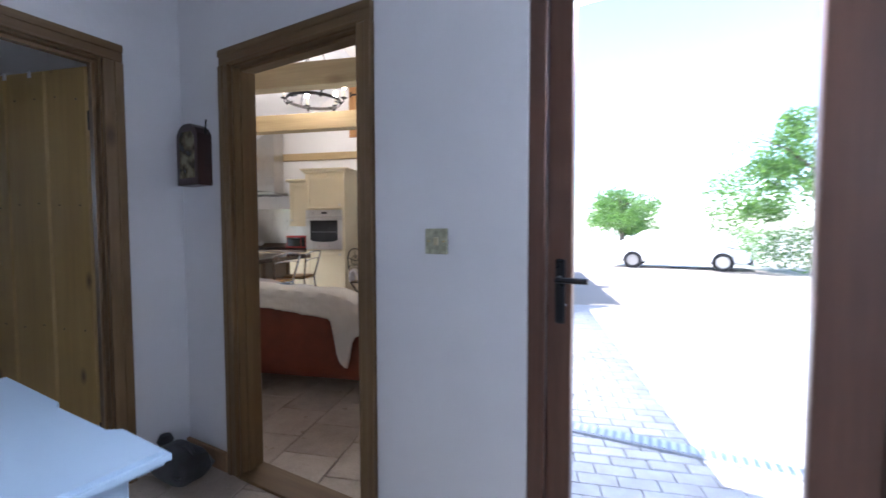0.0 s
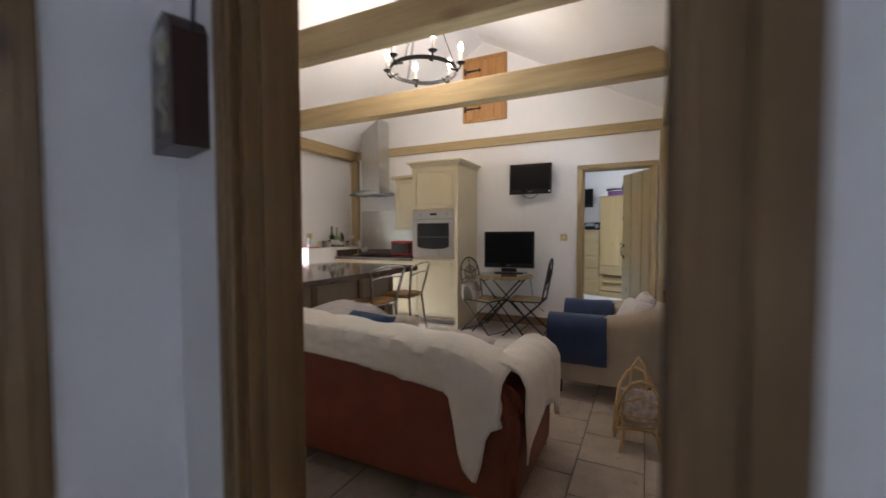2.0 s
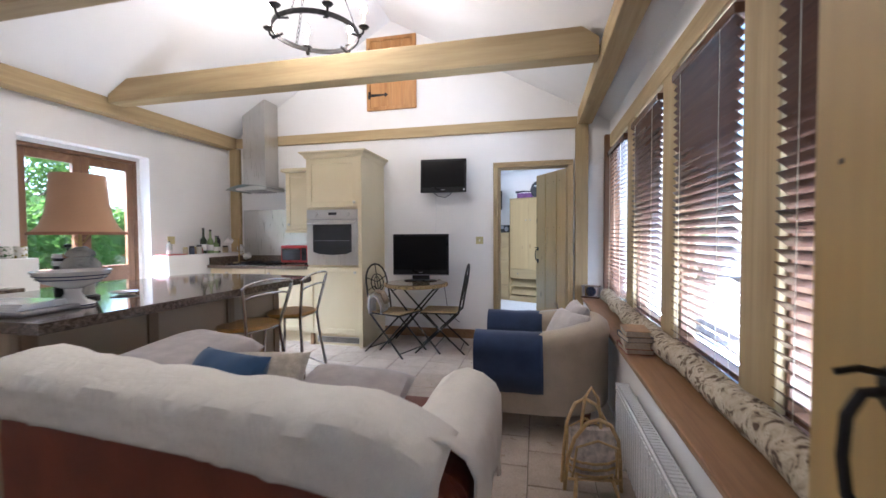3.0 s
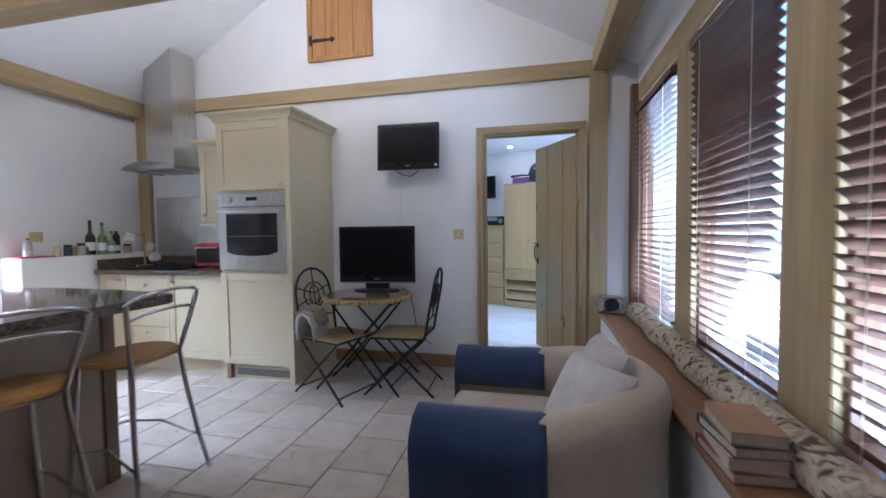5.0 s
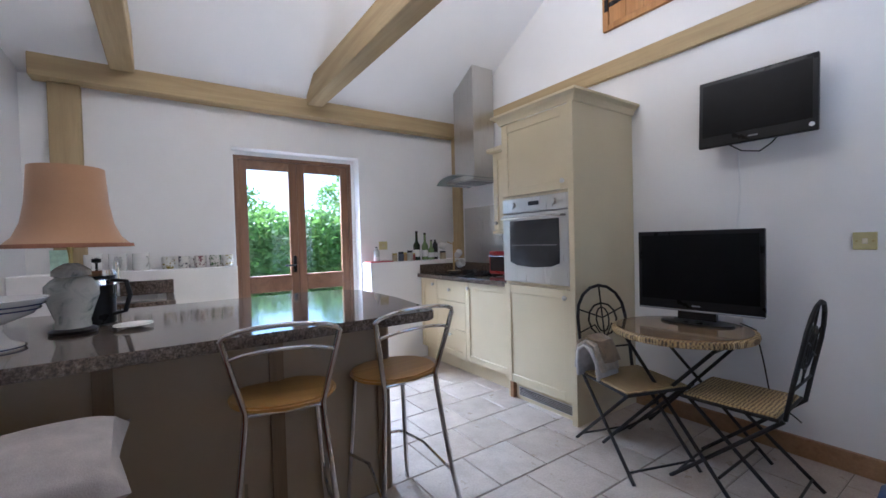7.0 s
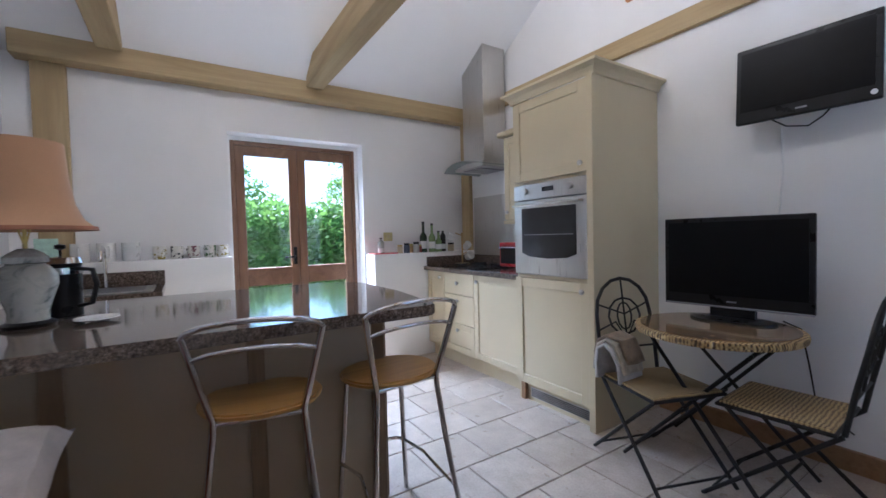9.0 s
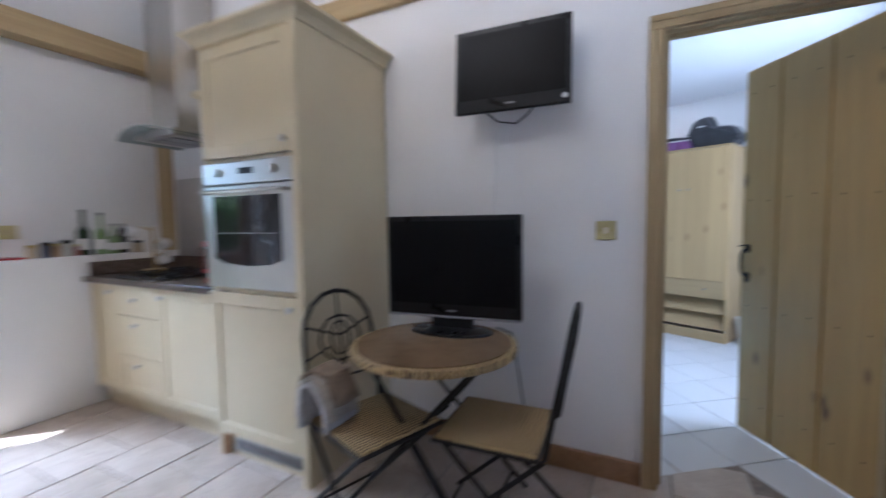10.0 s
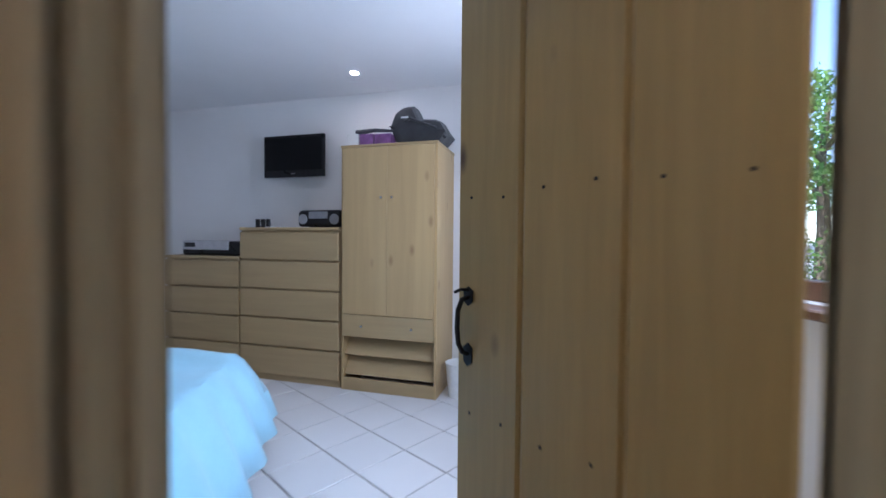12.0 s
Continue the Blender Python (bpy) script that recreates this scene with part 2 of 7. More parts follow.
SCREEN = plain("dark_screen", (0.005, 0.005, 0.006), 0.35, 0.0, 0.1, spec=0.12)
GREY_PLASTIC = plain("grey_plastic", (0.25, 0.25, 0.26), 0.4)
WHITE_ENAMEL = plain("white_enamel", (0.80, 0.80, 0.79), 0.2, 0.0, 0.03, 6, 0.3)
CHINA = plain("white_china", (0.78, 0.77, 0.74), 0.15, 0.0, 0.05, 20, 0.5)
BRASS = plain("antique_brass", (0.46, 0.36, 0.13), 0.35, 1.0, 0.15)
BRASS_PLATE = plain("aged_brass_plate", (0.55, 0.49, 0.24), 0.4, 0.35, 0.15)
TARNISHED = plain("tarnished_brass_plate", (0.40, 0.39, 0.27), 0.35, 0.5, 0.4, 45)
BRASS_ROCKER = plain("aged_brass_rocker", (0.52, 0.46, 0.29), 0.35, 0.8, 0.1)
GLASS = material("clear_glass", glass_build)
OVEN_GLASS = plain("dark_oven_glass", (0.02, 0.02, 0.022), 0.06, 0.0, 0.1)
LEATHER = soft_paint("rust_leather", (0.20, 0.048, 0.021), 0.5, 0.25, 6.0, 0.4, 160)


def throw_build(nt, b):
    v = coords(nt)
    folds = noise_tex(nt, coords(nt, (1, 1, 0.35)), 16, 3, 0.5, 1.6)
    crease = noise_tex(nt, v, 42, 3, 0.6, 0.8)
    weave = noise_tex(nt, v, 320, 2)
    c = ramp(nt, noise_tex(nt, v, 9, 5, 0.6), [(0.3, (0.74, 0.69, 0.60)), (0.7, (0.80, 0.755, 0.66))])
    nt.links.new(mixed(nt, 0.2, c, ramp(nt, weave, [(0.35, (0.6, 0.6, 0.6)), (0.65, (1, 1, 1))]), "MULTIPLY"), b.inputs["Base Color"])
    b.inputs["Roughness"].default_value = 0.92
    b.inputs["Sheen Weight"].default_value = 0.2
    h = mixed(nt, 0.3, folds, crease)
    bump(nt, b, h, 0.35, 0.02)


THROW = material("cream_cotton_throw", throw_build)
BLUE_THROW = fabric("navy_blue_throw", (0.028, 0.052, 0.125), 0.2, 260, 7)
BEIGE_CLOTH = fabric("beige_upholstery", (0.50, 0.42, 0.31), 0.12, 380, 6)
CUSHION_CLOTH = fabric("pale_cushion_cloth", (0.44, 0.395, 0.37), 0.15, 300, 14)
BLUE_CUSHION = fabric("blue_cushion_cloth", (0.025, 0.075, 0.17), 0.2, 300, 9)
TOWEL = fabric("sand_towel", (0.50, 0.44, 0.35), 0.3, 200, 25, 0.7)
PINK_SHADE = fabric("peach_silk_shade", (0.50, 0.285, 0.15), 0.06, 500, 3, 0.1)
WICKER = material("woven_wicker", wicker_build)
RATTAN = plain("rattan_cane", (0.50, 0.34, 0.15), 0.45, 0.0, 0.2, 40)
TILE = material("limestone_tile", tile_build((0.50, 0.42, 0.34), (0.58, 0.50, 0.42)))
GROUT = plain("grey_grout", (0.24, 0.20, 0.165), 0.95, 0.0, 0.2, 30)
WHITE_TILE = material("white_ceramic_tile", tile_build((0.69, 0.68, 0.67), (0.72, 0.71, 0.70), 0.28, (0.985, 0.985, 0.985), 0.004))
BLUE_TILE = material("blue_slate_tile", tile_build((0.10, 0.16, 0.24), (0.14, 0.215, 0.31), 0.4))


def lit(name, colour, strength):
    def build(nt, b):
        b.inputs["Emission Color"].default_value = (*colour, 1)
        b.inputs["Emission Strength"].default_value = strength
    return material(name, build)


BULB = lit("lit_candle_bulb", (1.0, 0.85, 0.66), 74.0)
DOWNLIGHT = lit("lit_downlight", (1.0, 0.95, 0.88), 60.0)
IVORY = plain("ivory_candle_tube", (0.72, 0.66, 0.5), 0.5)
RED = plain("red_enamel", (0.38, 0.02, 0.018), 0.3)
GREEN_GLASS = plain("dark_green_glass", (0.015, 0.03, 0.012), 0.08)
PALE_BLUE = soft_paint("pale_blue_grey_paint", (0.32, 0.40, 0.49), 0.4, 0.05, 3.0, 0.05, 60)


# ---- mesh helpers ----
def part(name, bm, mat, parent=None, label="", smooth=False):
    me = bpy.data.meshes.new(name)
    bmesh.ops.recalc_face_normals(bm, faces=bm.faces)
    bm.to_mesh(me)
    bm.free()
    me.materials.append(mat)
    if smooth:
        me.polygons.foreach_set("use_smooth", [True] * len(me.polygons))
        me.set_sharp_from_angle(angle=radians(40))
    ob = new(name, me)
    if parent is not None:
        ob.parent = parent
    if label:
        ob["label"] = label
    return ob


def structure(name, bm, mat, label, category, m=None, smooth=False):
    ob = part(name, bm, mat, smooth=smooth)
    if m is not None:
        ob.matrix_world = m
    return tagged(ob, label, category, kind="structure")


def thing(name, label, category, m=None, group=""):
    ob = new(name)
    ob.empty_display_size = 0.1
    if m is not None:
        ob.matrix_world = m
    return tagged(ob, label, category, group)


def box(bm, x0, x1, y0, y1, z0, z1, bevel=0.0, seg=1, m=None):
    vs = [bm.verts.new((x, y, z)) for x in (x0, x1) for y in (y0, y1) for z in (z0, z1)]
    fs = [bm.faces.new([vs[i] for i in f]) for f in ((0, 1, 3, 2), (4, 6, 7, 5), (0, 4, 5, 1), (2, 3, 7, 6), (0, 2, 6, 4), (1, 5, 7, 3))]
    if bevel:
        edges = list({e for f in fs for e in f.edges})
        r = bmesh.ops.bevel(bm, geom=edges, offset=bevel, segments=seg, profile=0.5, affect="EDGES")
        vs = list({v for v in r["verts"]} | {v for v in vs if v.is_valid})
    if m is not None:
        bmesh.ops.transform(bm, matrix=m, verts=[v for v in vs if v.is_valid])
    return bm


def nb(*a, **k):
    return box(bmesh.new(), *a, **k)


def tube(bm, pts, r, seg=8, closed=False, r_end=None):
    """A round bar along a line of points."""
    pts = [Vector(p) for p in pts]
    n, rings, up = len(pts), [], None
    for i, p in enumerate(pts):
        a = pts[(i - 1) % n] if (i or closed) else p
        c = pts[(i + 1) % n] if (i < n - 1 or closed) else p
        d = (c - a).normalized()
        if up is None:
            up = Vector((0, 0, 1)) if abs(d.z) < 0.9 else Vector((1, 0, 0))
        side = d.cross(up).normalized()
        up = side.cross(d).normalized()
        rr = r if r_end is None else r + (r_end - r) * i / max(1, n - 1)
        rings.append([bm.verts.new(p + (side * math.cos(t) + up * math.sin(t)) * rr) for t in (2 * math.pi * k / seg for k in range(seg))])
    for i in range(n if closed else n - 1):
        a, b = rings[i], rings[(i + 1) % n]
        for k in range(seg):
            bm.faces.new((a[k], a[(k + 1) % seg], b[(k + 1) % seg], b[k]))
    if not closed:
        bm.faces.new(rings[0][::-1])
        bm.faces.new(rings[-1])
    return bm


def nt_(pts, r, **k):
    return tube(bmesh.new(), pts, r, **k)


def lathe(bm, prof, seg=24, centre=(0, 0, 0)):
    """Turns a profile of (radius, z) about the z axis."""
    c, rings = Vector(centre), []
    for r, z in prof:
        if r < 1e-5:
            rings.append([bm.verts.new(c + Vector((0, 0, z)))])
        else:
            rings.append([bm.verts.new(c + Vector((r * math.cos(t), r * math.sin(t), z))) for t in (2 * math.pi * k / seg for k in range(seg))])
    for a, b in zip(rings, rings[1:]):
        for k in range(seg):
            f = [a[k % len(a)], a[(k + 1) % len(a)], b[(k + 1) % len(b)], b[k % len(b)]]
            f = list(dict.fromkeys(f))
            if len(f) > 2:
                bm.faces.new(f)
    return bm


def prism(bm, poly, axis, a0, a1):
    """Extrudes a polygon, given in the two other axes in x, y, z order, along one axis."""
    def at(p, a):
        return {"x": (a, p[0], p[1]), "y": (p[0], a, p[1]), "z": (p[0], p[1], a)}[axis]
    lo, hi = [bm.verts.new(at(p, a0)) for p in poly], [bm.verts.new(at(p, a1)) for p in poly]
    bm.faces.new(lo), bm.faces.new(hi[::-1])
    for i in range(len(poly)):
        j = (i + 1) % len(poly)
        bm.faces.new((lo[i], lo[j], hi[j], hi[i]))
    return bm


def arc(cx, cy, r, a0, a1, n):
    return [(cx + r * math.cos(radians(a0 + (a1 - a0) * i / n)), cy + r * math.sin(radians(a0 + (a1 - a0) * i / n))) for i in range(n + 1)]


def wall_boxes(bm, s0, s1, t0, t1, z0, z1, holes, along="x"):
    """A wall from s0 to s1 along one axis, from t0 to t1 thick, with rectangular holes (s, s, z, z) right through it."""
    cuts = sorted({s0, s1, *[h[0] for h in holes], *[h[1] for h in holes]})
    for a, b in zip(cuts, cuts[1:]):
        hole = next((h for h in holes if h[0] <= a and h[1] >= b), None)
        spans = [(z0, z1)] if hole is None else [(z0, hole[2]), (hole[3], z1)]
        for za, zb in spans:
            if zb - za > 1e-4:
                box(bm, a, b, t0, t1, za, zb) if along == "x" else box(bm, t0, t1, a, b, za, zb)
    bmesh.ops.remove_doubles(bm, verts=bm.verts, dist=1e-5)
    return bm


def pillow(bm, w, d, h, n=8, sag=0.0):
    """A stuffed cushion lying in the xy plane."""
    for top in (1, -1):
        grid = []
        for i in range(n + 1):
            row = []
            for j in range(n + 1):
                u, v = 2 * i / n - 1, 2 * j / n - 1
                puff = max(0.0, (1 - u ** 4) * (1 - v ** 4)) ** 0.5
                pinch = 1 - 0.08 * (1 - abs(u)) * (abs(v) > 0.99) - 0.08 * (1 - abs(v)) * (abs(u) > 0.99)
                wr = 0.03 * h * noise.noise(Vector((i * 6.0 / n, j * 6.0 / n, top)))
                row.append(bm.verts.new((u * w / 2 * pinch, v * d / 2 * pinch, top * h / 2 * puff + wr * puff)))
            grid.append(row)
        for i in range(n):
            for j in range(n):
                bm.faces.new((grid[i][j], grid[i + 1][j], grid[i + 1][j + 1], grid[i][j + 1]))
    bmesh.ops.remove_doubles(bm, verts=bm.verts, dist=1e-4)
    return bm


# ---- the place: frames of reference ----
HALL = pose(-0.919, 1.423, 0, 0, 0, -17)
BED = pose(-0.896, 9.435, 0, 0, 0, -25)
XL, XR, YF = -4.57, 0.407, 6.37
RIDGE = -2.17


def hall_xy(u, v):
    p = HALL @ Vector((u, v, 0))
    return p.x, p.y


def roof_z(x):
    return 3.93 - (RIDGE - x) * 0.59 if x < RIDGE else 3.93 - (x - RIDGE) * 0.546


# ---- living room: walls ----
b = wall_boxes(bmesh.new(), XL - 0.25, 1.2, YF, YF + 0.12, -0.05, 2.30, [(-0.85, -0.022, -0.05, 2.07)])
prism(b, [(XL - 0.25, 2.30), (XR + 0.14, 2.30), (XR + 0.14, roof_z(XR + 0.14)), (RIDGE, roof_z(RIDGE) + 0.03), (XL - 0.25, max(2.301, roof_z(XL - 0.25)))], "y", YF, YF + 0.12)
structure("wall_north", b, PLASTER, "white plastered gable wall with a doorway to the bedroom", "wall")

b = wall_boxes(bmesh.new(), 2.2, YF + 0.12, XL - 0.25, XL, -0.05, 2.50, [(3.99, 5.175, -0.05, 2.125)], "y")
structure("wall_west", b, PLASTER, "white plastered side wall with glazed garden doors", "wall")

WINDOWS = [(5.385, 6.30), (4.34, 5.13), (3.295, 4.085), (2.25, 3.04)]
b = wall_boxes(bmesh.new(), 1.12, YF + 0.12, 0.36, 0.52, -0.05, 0.60, [], "y")
wall_boxes(b, 1.12, 2.18, 0.407, 0.52, 0.60, 2.36, [], "y")
box(b, 0.407, 0.52, 1.12, YF + 0.12, 2.3605, 2.52)
box(b, 0.407, 0.52, YF, YF + 0.12, 0.60, 2.36)
box(b, 0.13, 0.36, 1.9, YF, -0.05, 0.53)
structure("wall_east", b, PLASTER, "white plastered wall below the row of windows", "wall")

# gable-high cross wall between hall and living room
uL, uR = -3.95, 2.6
b = wall_boxes(bmesh.new(), uL, uR, 0.02, 0.13, -0.05, 2.5, [(0.06, 0.88, -0.05, 2.03), (1.53, 2.42, -0.05, 2.16)])
top = [(uL, 2.5), (1.42, 2.5)]
for u in (1.42, (RIDGE + 0.919) / 0.956, uL):
    top.append((u, max(2.5, roof_z(-0.919 + 0.956 * u) + 0.05)))
prism(b, top, "y", 0.02, 0.13)
structure("wall_south", b, HALL_PAINT, "pale plastered wall between hall and living room", "wall", HALL)

# roof slopes, whose near edge follows the cross wall
for side, name in ((1, "ceiling_east"), (-1, "ceiling_west")):
    bm = bmesh.new()
    xe = XR + 0.16 if side > 0 else XL - 0.30
    lo = []
    for x in (RIDGE, xe):
        u = (x + 0.919) / 0.956
        for y in (hall_xy(u, 0.06)[1], YF + 0.12):
            lo.append(bm.verts.new((x, y, roof_z(x))))
    f = bm.faces.new((lo[0], lo[2], lo[3], lo[1]))
    ex = bmesh.ops.extrude_face_region(bm, geom=[f])
    bmesh.ops.translate(bm, vec=(0, 0, 0.2), verts=[v for v in ex["geom"] if isinstance(v, bmesh.types.BMVert)])
    structure(name, bm, CEILING_PAINT, "white plastered sloping ceiling under the roof", "ceiling")

# floors
fb = wall_boxes(bmesh.new(), XL - 0.25, 0.50, 1.70, YF + 0.12, -0.12, -0.006, [])
box(fb, -3.97, 2.72, -2.92, 0.05, -0.12, -0.0062, m=HALL)
box(fb, -3.97, 1.3, 0.0502, 1.1, -0.12, -0.0064, m=HALL)
structure("floor", fb, GROUT, "grouted floor bed under limestone tiles", "floor")
structure("floor_bedroom", nb(-4.2, 1.2, YF + 0.12, 12.6, -0.12, -0.006), GROUT, "grouted floor bed under white tiles", "floor")

# ---- hall, lobby, bathroom (in the hall's frame) ----
b = wall_boxes(bmesh.new(), -2.8, 0.02, -0.47, -0.35, -0.05, 2.5, [(-1.14, -0.30, -0.05, 2.02)], "y")
structure("wall_hall_west", b, HALL_PAINT, "pale plastered hall wall with a doorway", "wall", HALL)
b = wall_boxes(bmesh.new(), -2.8, 0.02, -1.68, -1.56, -0.05, 2.5, [(-0.965, -0.175, -0.05, 2.005)], "y")
structure("wall_lobby", b, PLASTER, "cream lobby wall with the bathroom doorway", "wall", HALL)
b = wall_boxes(bmesh.new(), -2.8, 0.02, -3.97, -3.85, -0.05, 2.5, [(-1.62, -0.44, 1.06, 1.98)], "y")
structure("wall_bathroom", b, PLASTER, "cream bathroom wall with a window", "wall", HALL)
structure("wall_hall_south", nb(-3.97, 2.6, -2.92, -2.80, -0.05, 2.5), HALL_PAINT, "pale plastered wall at the back of the hall", "wall", HALL)
structure("wall_hall_east", nb(2.6, 2.72, -2.92, 0.13, -0.05, 2.5), HALL_PAINT, "pale plastered outer wall of the hall", "wall", HALL)
structure("ceiling_hall", nb(-3.97, 2.72, -2.92, 0.02, 2.42, 2.55), CEILING_PAINT, "flat white ceiling", "ceiling", HALL)

# ---- bedroom ----
b = wall_boxes(bmesh.new(), -3.6, 2.4, 0.50, 0.62, -0.05, 2.60, [])
structure("wall_bedroom_north", b, PLASTER, "white bedroom wall behind the wardrobe", "wall", BED)
b = wall_boxes(bmesh.new(), YF + 0.12, 9.2, 0.60, 0.72, -0.05, 2.60, [(6.9, 8.3, 1.05, 2.1)], "y")
structure("wall_bedroom_east", b, PLASTER, "white bedroom wall with a window", "wall")
structure("wall_bedroom_west", nb(-4.12, -4.0, YF + 0.12, 12.2, -0.05, 2.60), PLASTER, "white bedroom wall", "wall")
structure("ceiling_bedroom", nb(-4.12, 1.2, YF + 0.12, 12.4, 2.55, 2.65), CEILING_PAINT, "flat white bedroom ceiling", "ceiling")

# ---- oak frame ----
def beam(name, bm, mat, label):
    return structure(name, bm, mat, label, "beam")


beam("plate_east", nb(0.065, 0.215, 1.45, YF - 0.002, 2.50, 2.66, 0.006), OAK_Y, "pale oak wall plate along the eaves")
beam("plate_west", nb(XL + 0.002, -4.42, 2.75, YF - 0.002, 2.45, 2.64, 0.006), OAK_Y, "pale oak wall plate along the eaves")
beam("beam_north", nb(-4.41, 0.06, YF - 0.035, YF + 0.01, 2.465, 2.59, 0.004), OAK_X, "pale oak beam set in the gable wall")
beam("post_north_east", nb(0.037, 0.178, 6.33, YF + 0.01, 0.0, 2.4995, 0.006), OAK_Z, "pale oak corner post")
beam("post_north_west", nb(XL + 0.06, -4.36, YF - 0.045, YF + 0.01, 0.0, 2.45, 0.004), OAK_Z, "pale oak corner post")
beam("post_south_west", nb(XL - 0.02, XL + 0.06, 2.83, 3.01, 0.0, 2.45, 0.006), OAK_Z, "pale oak wall post")
for i, (y0, z0) in enumerate(((4.61, 2.54), (3.19, 2.565))):
    bm = bmesh.new()
    prism(bm, [(-4.40, z0), (0.05, z0), (0.05, z0 + 0.13), (-0.07, z0 + 0.215), (-4.27, z0 + 0.215), (-4.40, z0 + 0.13)], "y", y0, y0 + 0.15)
    bmesh.ops.bevel(bm, geom=bm.edges[:], offset=0.006, segments=1, affect="EDGES")
    beam("tie_beam_%d" % (i + 1), bm, OAK_X, "pale oak tie beam with chamfered ends")


# ---- doors and frames ----
def door_frame(name, x0, x1, top, y0, y1, mats, m, label, w=0.085, jamb=0.025, stop=True):
    """A lined doorway: linings through the wall and architraves on both faces. x0, x1, top: the clear opening."""
    fr = thing(name, label, "door frame", m)
    fr["kind"] = "structure"
    mz, mx = mats
    part("lining", nb(x0 - jamb, x0, y0 + 0.004, y1 - 0.004, 0, top + jamb), mz, fr)
    part("lining", nb(x1, x1 + jamb, y0 + 0.004, y1 - 0.004, 0, top + jamb), mz, fr)
    part("lining_head", nb(x0, x1, y0 + 0.004, y1 - 0.004, top, top + jamb), mx, fr)
    for ya, yb in ((y0 - 0.018, y0 + 0.004), (y1 - 0.004, y1 + 0.018)):
        # moulded face: a thick outer band, a hollow and a rounded inner bead
        out = -0.006 if ya < y0 else 0.006
        oa, ob = (ya + out, yb) if out < 0 else (ya, yb + out)
        k = w * 0.42
        for sx, a in ((-1, x0), (1, x1)):
            bm = nb(*sorted((a + sx * 0.006, a + sx * w)), ya, yb, 0, top + 0.006, 0.004)
            box(bm, *sorted((a + sx * (w - k), a + sx * w)), oa, ob, 0, top + 0.006, 0.005, 2)
            box(bm, *sorted((a + sx * 0.006, a + sx * 0.018)), ya + out * 0.5, yb + out * 0.5, 0, top + 0.006, 0.004, 2)
            part("architrave", bm, mz, fr)
        bm = nb(x0 - w, x1 + w, ya, yb, top + 0.0065, top + w, 0.004)
        box(bm, x0 - w, x1 + w, oa, ob, top + w - k, top + w + 0.0005, 0.005, 2)
        box(bm, x0 - 0.018, x1 + 0.018, ya + out * 0.5, yb + out * 0.5, top + 0.0068, top + 0.018, 0.004, 2)
        part("architrave_head", bm, mx, fr)
    if stop:
        ym = (y0 + y1) / 2
        part("door_stop", nb(x0, x0 + 0.014, ym - 0.018, ym + 0.018, 0, top), mz, fr)
        part("door_stop", nb(x1 - 0.014, x1, ym - 0.018, ym + 0.018, 0, top), mz, fr)
        part("door_stop_head", nb(x0 + 0.014, x1 - 0.014, ym - 0.018, ym + 0.018, top - 0.014, top), mx, fr)
    return fr


def thumb_latch(parent, x, z, face, mat=IRON):
    """A forged D-shaped pull on a back plate. face: +1 or -1, the side of the leaf in y."""
    s = face
    plate = bmesh.new()
    for dz, h in ((0.085, 0.036), (-0.078, 0.044)):
        prism(plate, [(x + c, z + dz + d) for c, d in ((-0.016, -h * 0.5), (0.0, -h * 0.8), (0.016, -h * 0.5), (0.018, h * 0.4), (0.0, h * 0.7), (-0.018, h * 0.4))], "y", *sorted((s * 0.0, s * 0.004)))
    hd = part("handle", plate, mat, parent, "black iron thumb latch pull")
    part("grip", nt_([(x, s * 0.004, z + 0.08), (x, s * 0.026, z + 0.076), (x, s * 0.040, z + 0.048), (x, s * 0.043, z), (x, s * 0.038, z - 0.044), (x, s * 0.024, z - 0.068), (x, s * 0.004, z - 0.078)], 0.0068), mat, hd)
    part("thumb_lever", nt_([(x, 0.002 * s, z + 0.10), (x, s * 0.03, z + 0.104), (x, s * 0.052, z + 0.098)], 0.0045), mat, hd)


def plank_door(name, width, height, m, label, boards=5, latch=(1, -1), ledges=-1, group="ledged plank doors", seams=None):
    """Boards side by side, with V joints; hinge edge at x = 0, faces at y = 0 and y = -0.022, ledges on one face."""
    d = thing(name, label, "door", m, group)
    edges = seams or [width * i / boards for i in range(boards + 1)]
    rng = random.Random(len(name) + boards)
    for a, c in zip(edges, edges[1:]):
        part("plank", nb(a + 0.0028, c - 0.0028, -0.022, 0, 0.012, height, 0.0075), PINE_Z, d)
        if c < width - 0.01:
            part("tongue", nb(c - 0.006, c + 0.006, -0.014, -0.009, 0.014, height - 0.002), PINE_Z, d)
    for z in (0.2, 0.75, 1.345, height - 0.14):
        y0, y1 = ((-0.052, -0.0225) if ledges < 0 else (0.0005, 0.03))
        part("ledge", nb(0.05, width - 0.05, y0, y1, z - 0.055, z + 0.055, 0.006), PINE_X, d)
    nail = bmesh.new()
    for z in (0.2, 0.75, 1.345, height - 0.14):
        for a, c in zip(edges, edges[1:]):
            for k in (0.25, 0.75):
                x = a + (c - a) * k
                yy = (0.0, 0.0016) if ledges < 0 else (-0.0236, -0.022)
                prism(nail, arc(x, z + rng.uniform(-0.012, 0.012), 0.0045, 0, 300, 5), "y", *yy)
    part("nail_heads", nail, IRON, d)
    for f in latch:
        sub = width - (0.17 if width == 0.86 else 0.05)
        thumb_latch_at(d, sub, 0.985, f)
    for z in (0.25, height - 0.25):
        part("hinge", nt_([(0.0, -0.011, z - 0.045), (0.0, -0.011, z + 0.045)], 0.009), IRON, d)
    return d


def thumb_latch_at(d, x, z, f):
    y = 0.0 if f > 0 else -0.022
    before = set(o.name for o in d.children_recursive)
    thumb_latch(d, x, z, f)
    for o in d.children:
        if o.name not in before:
            o.location.y = y


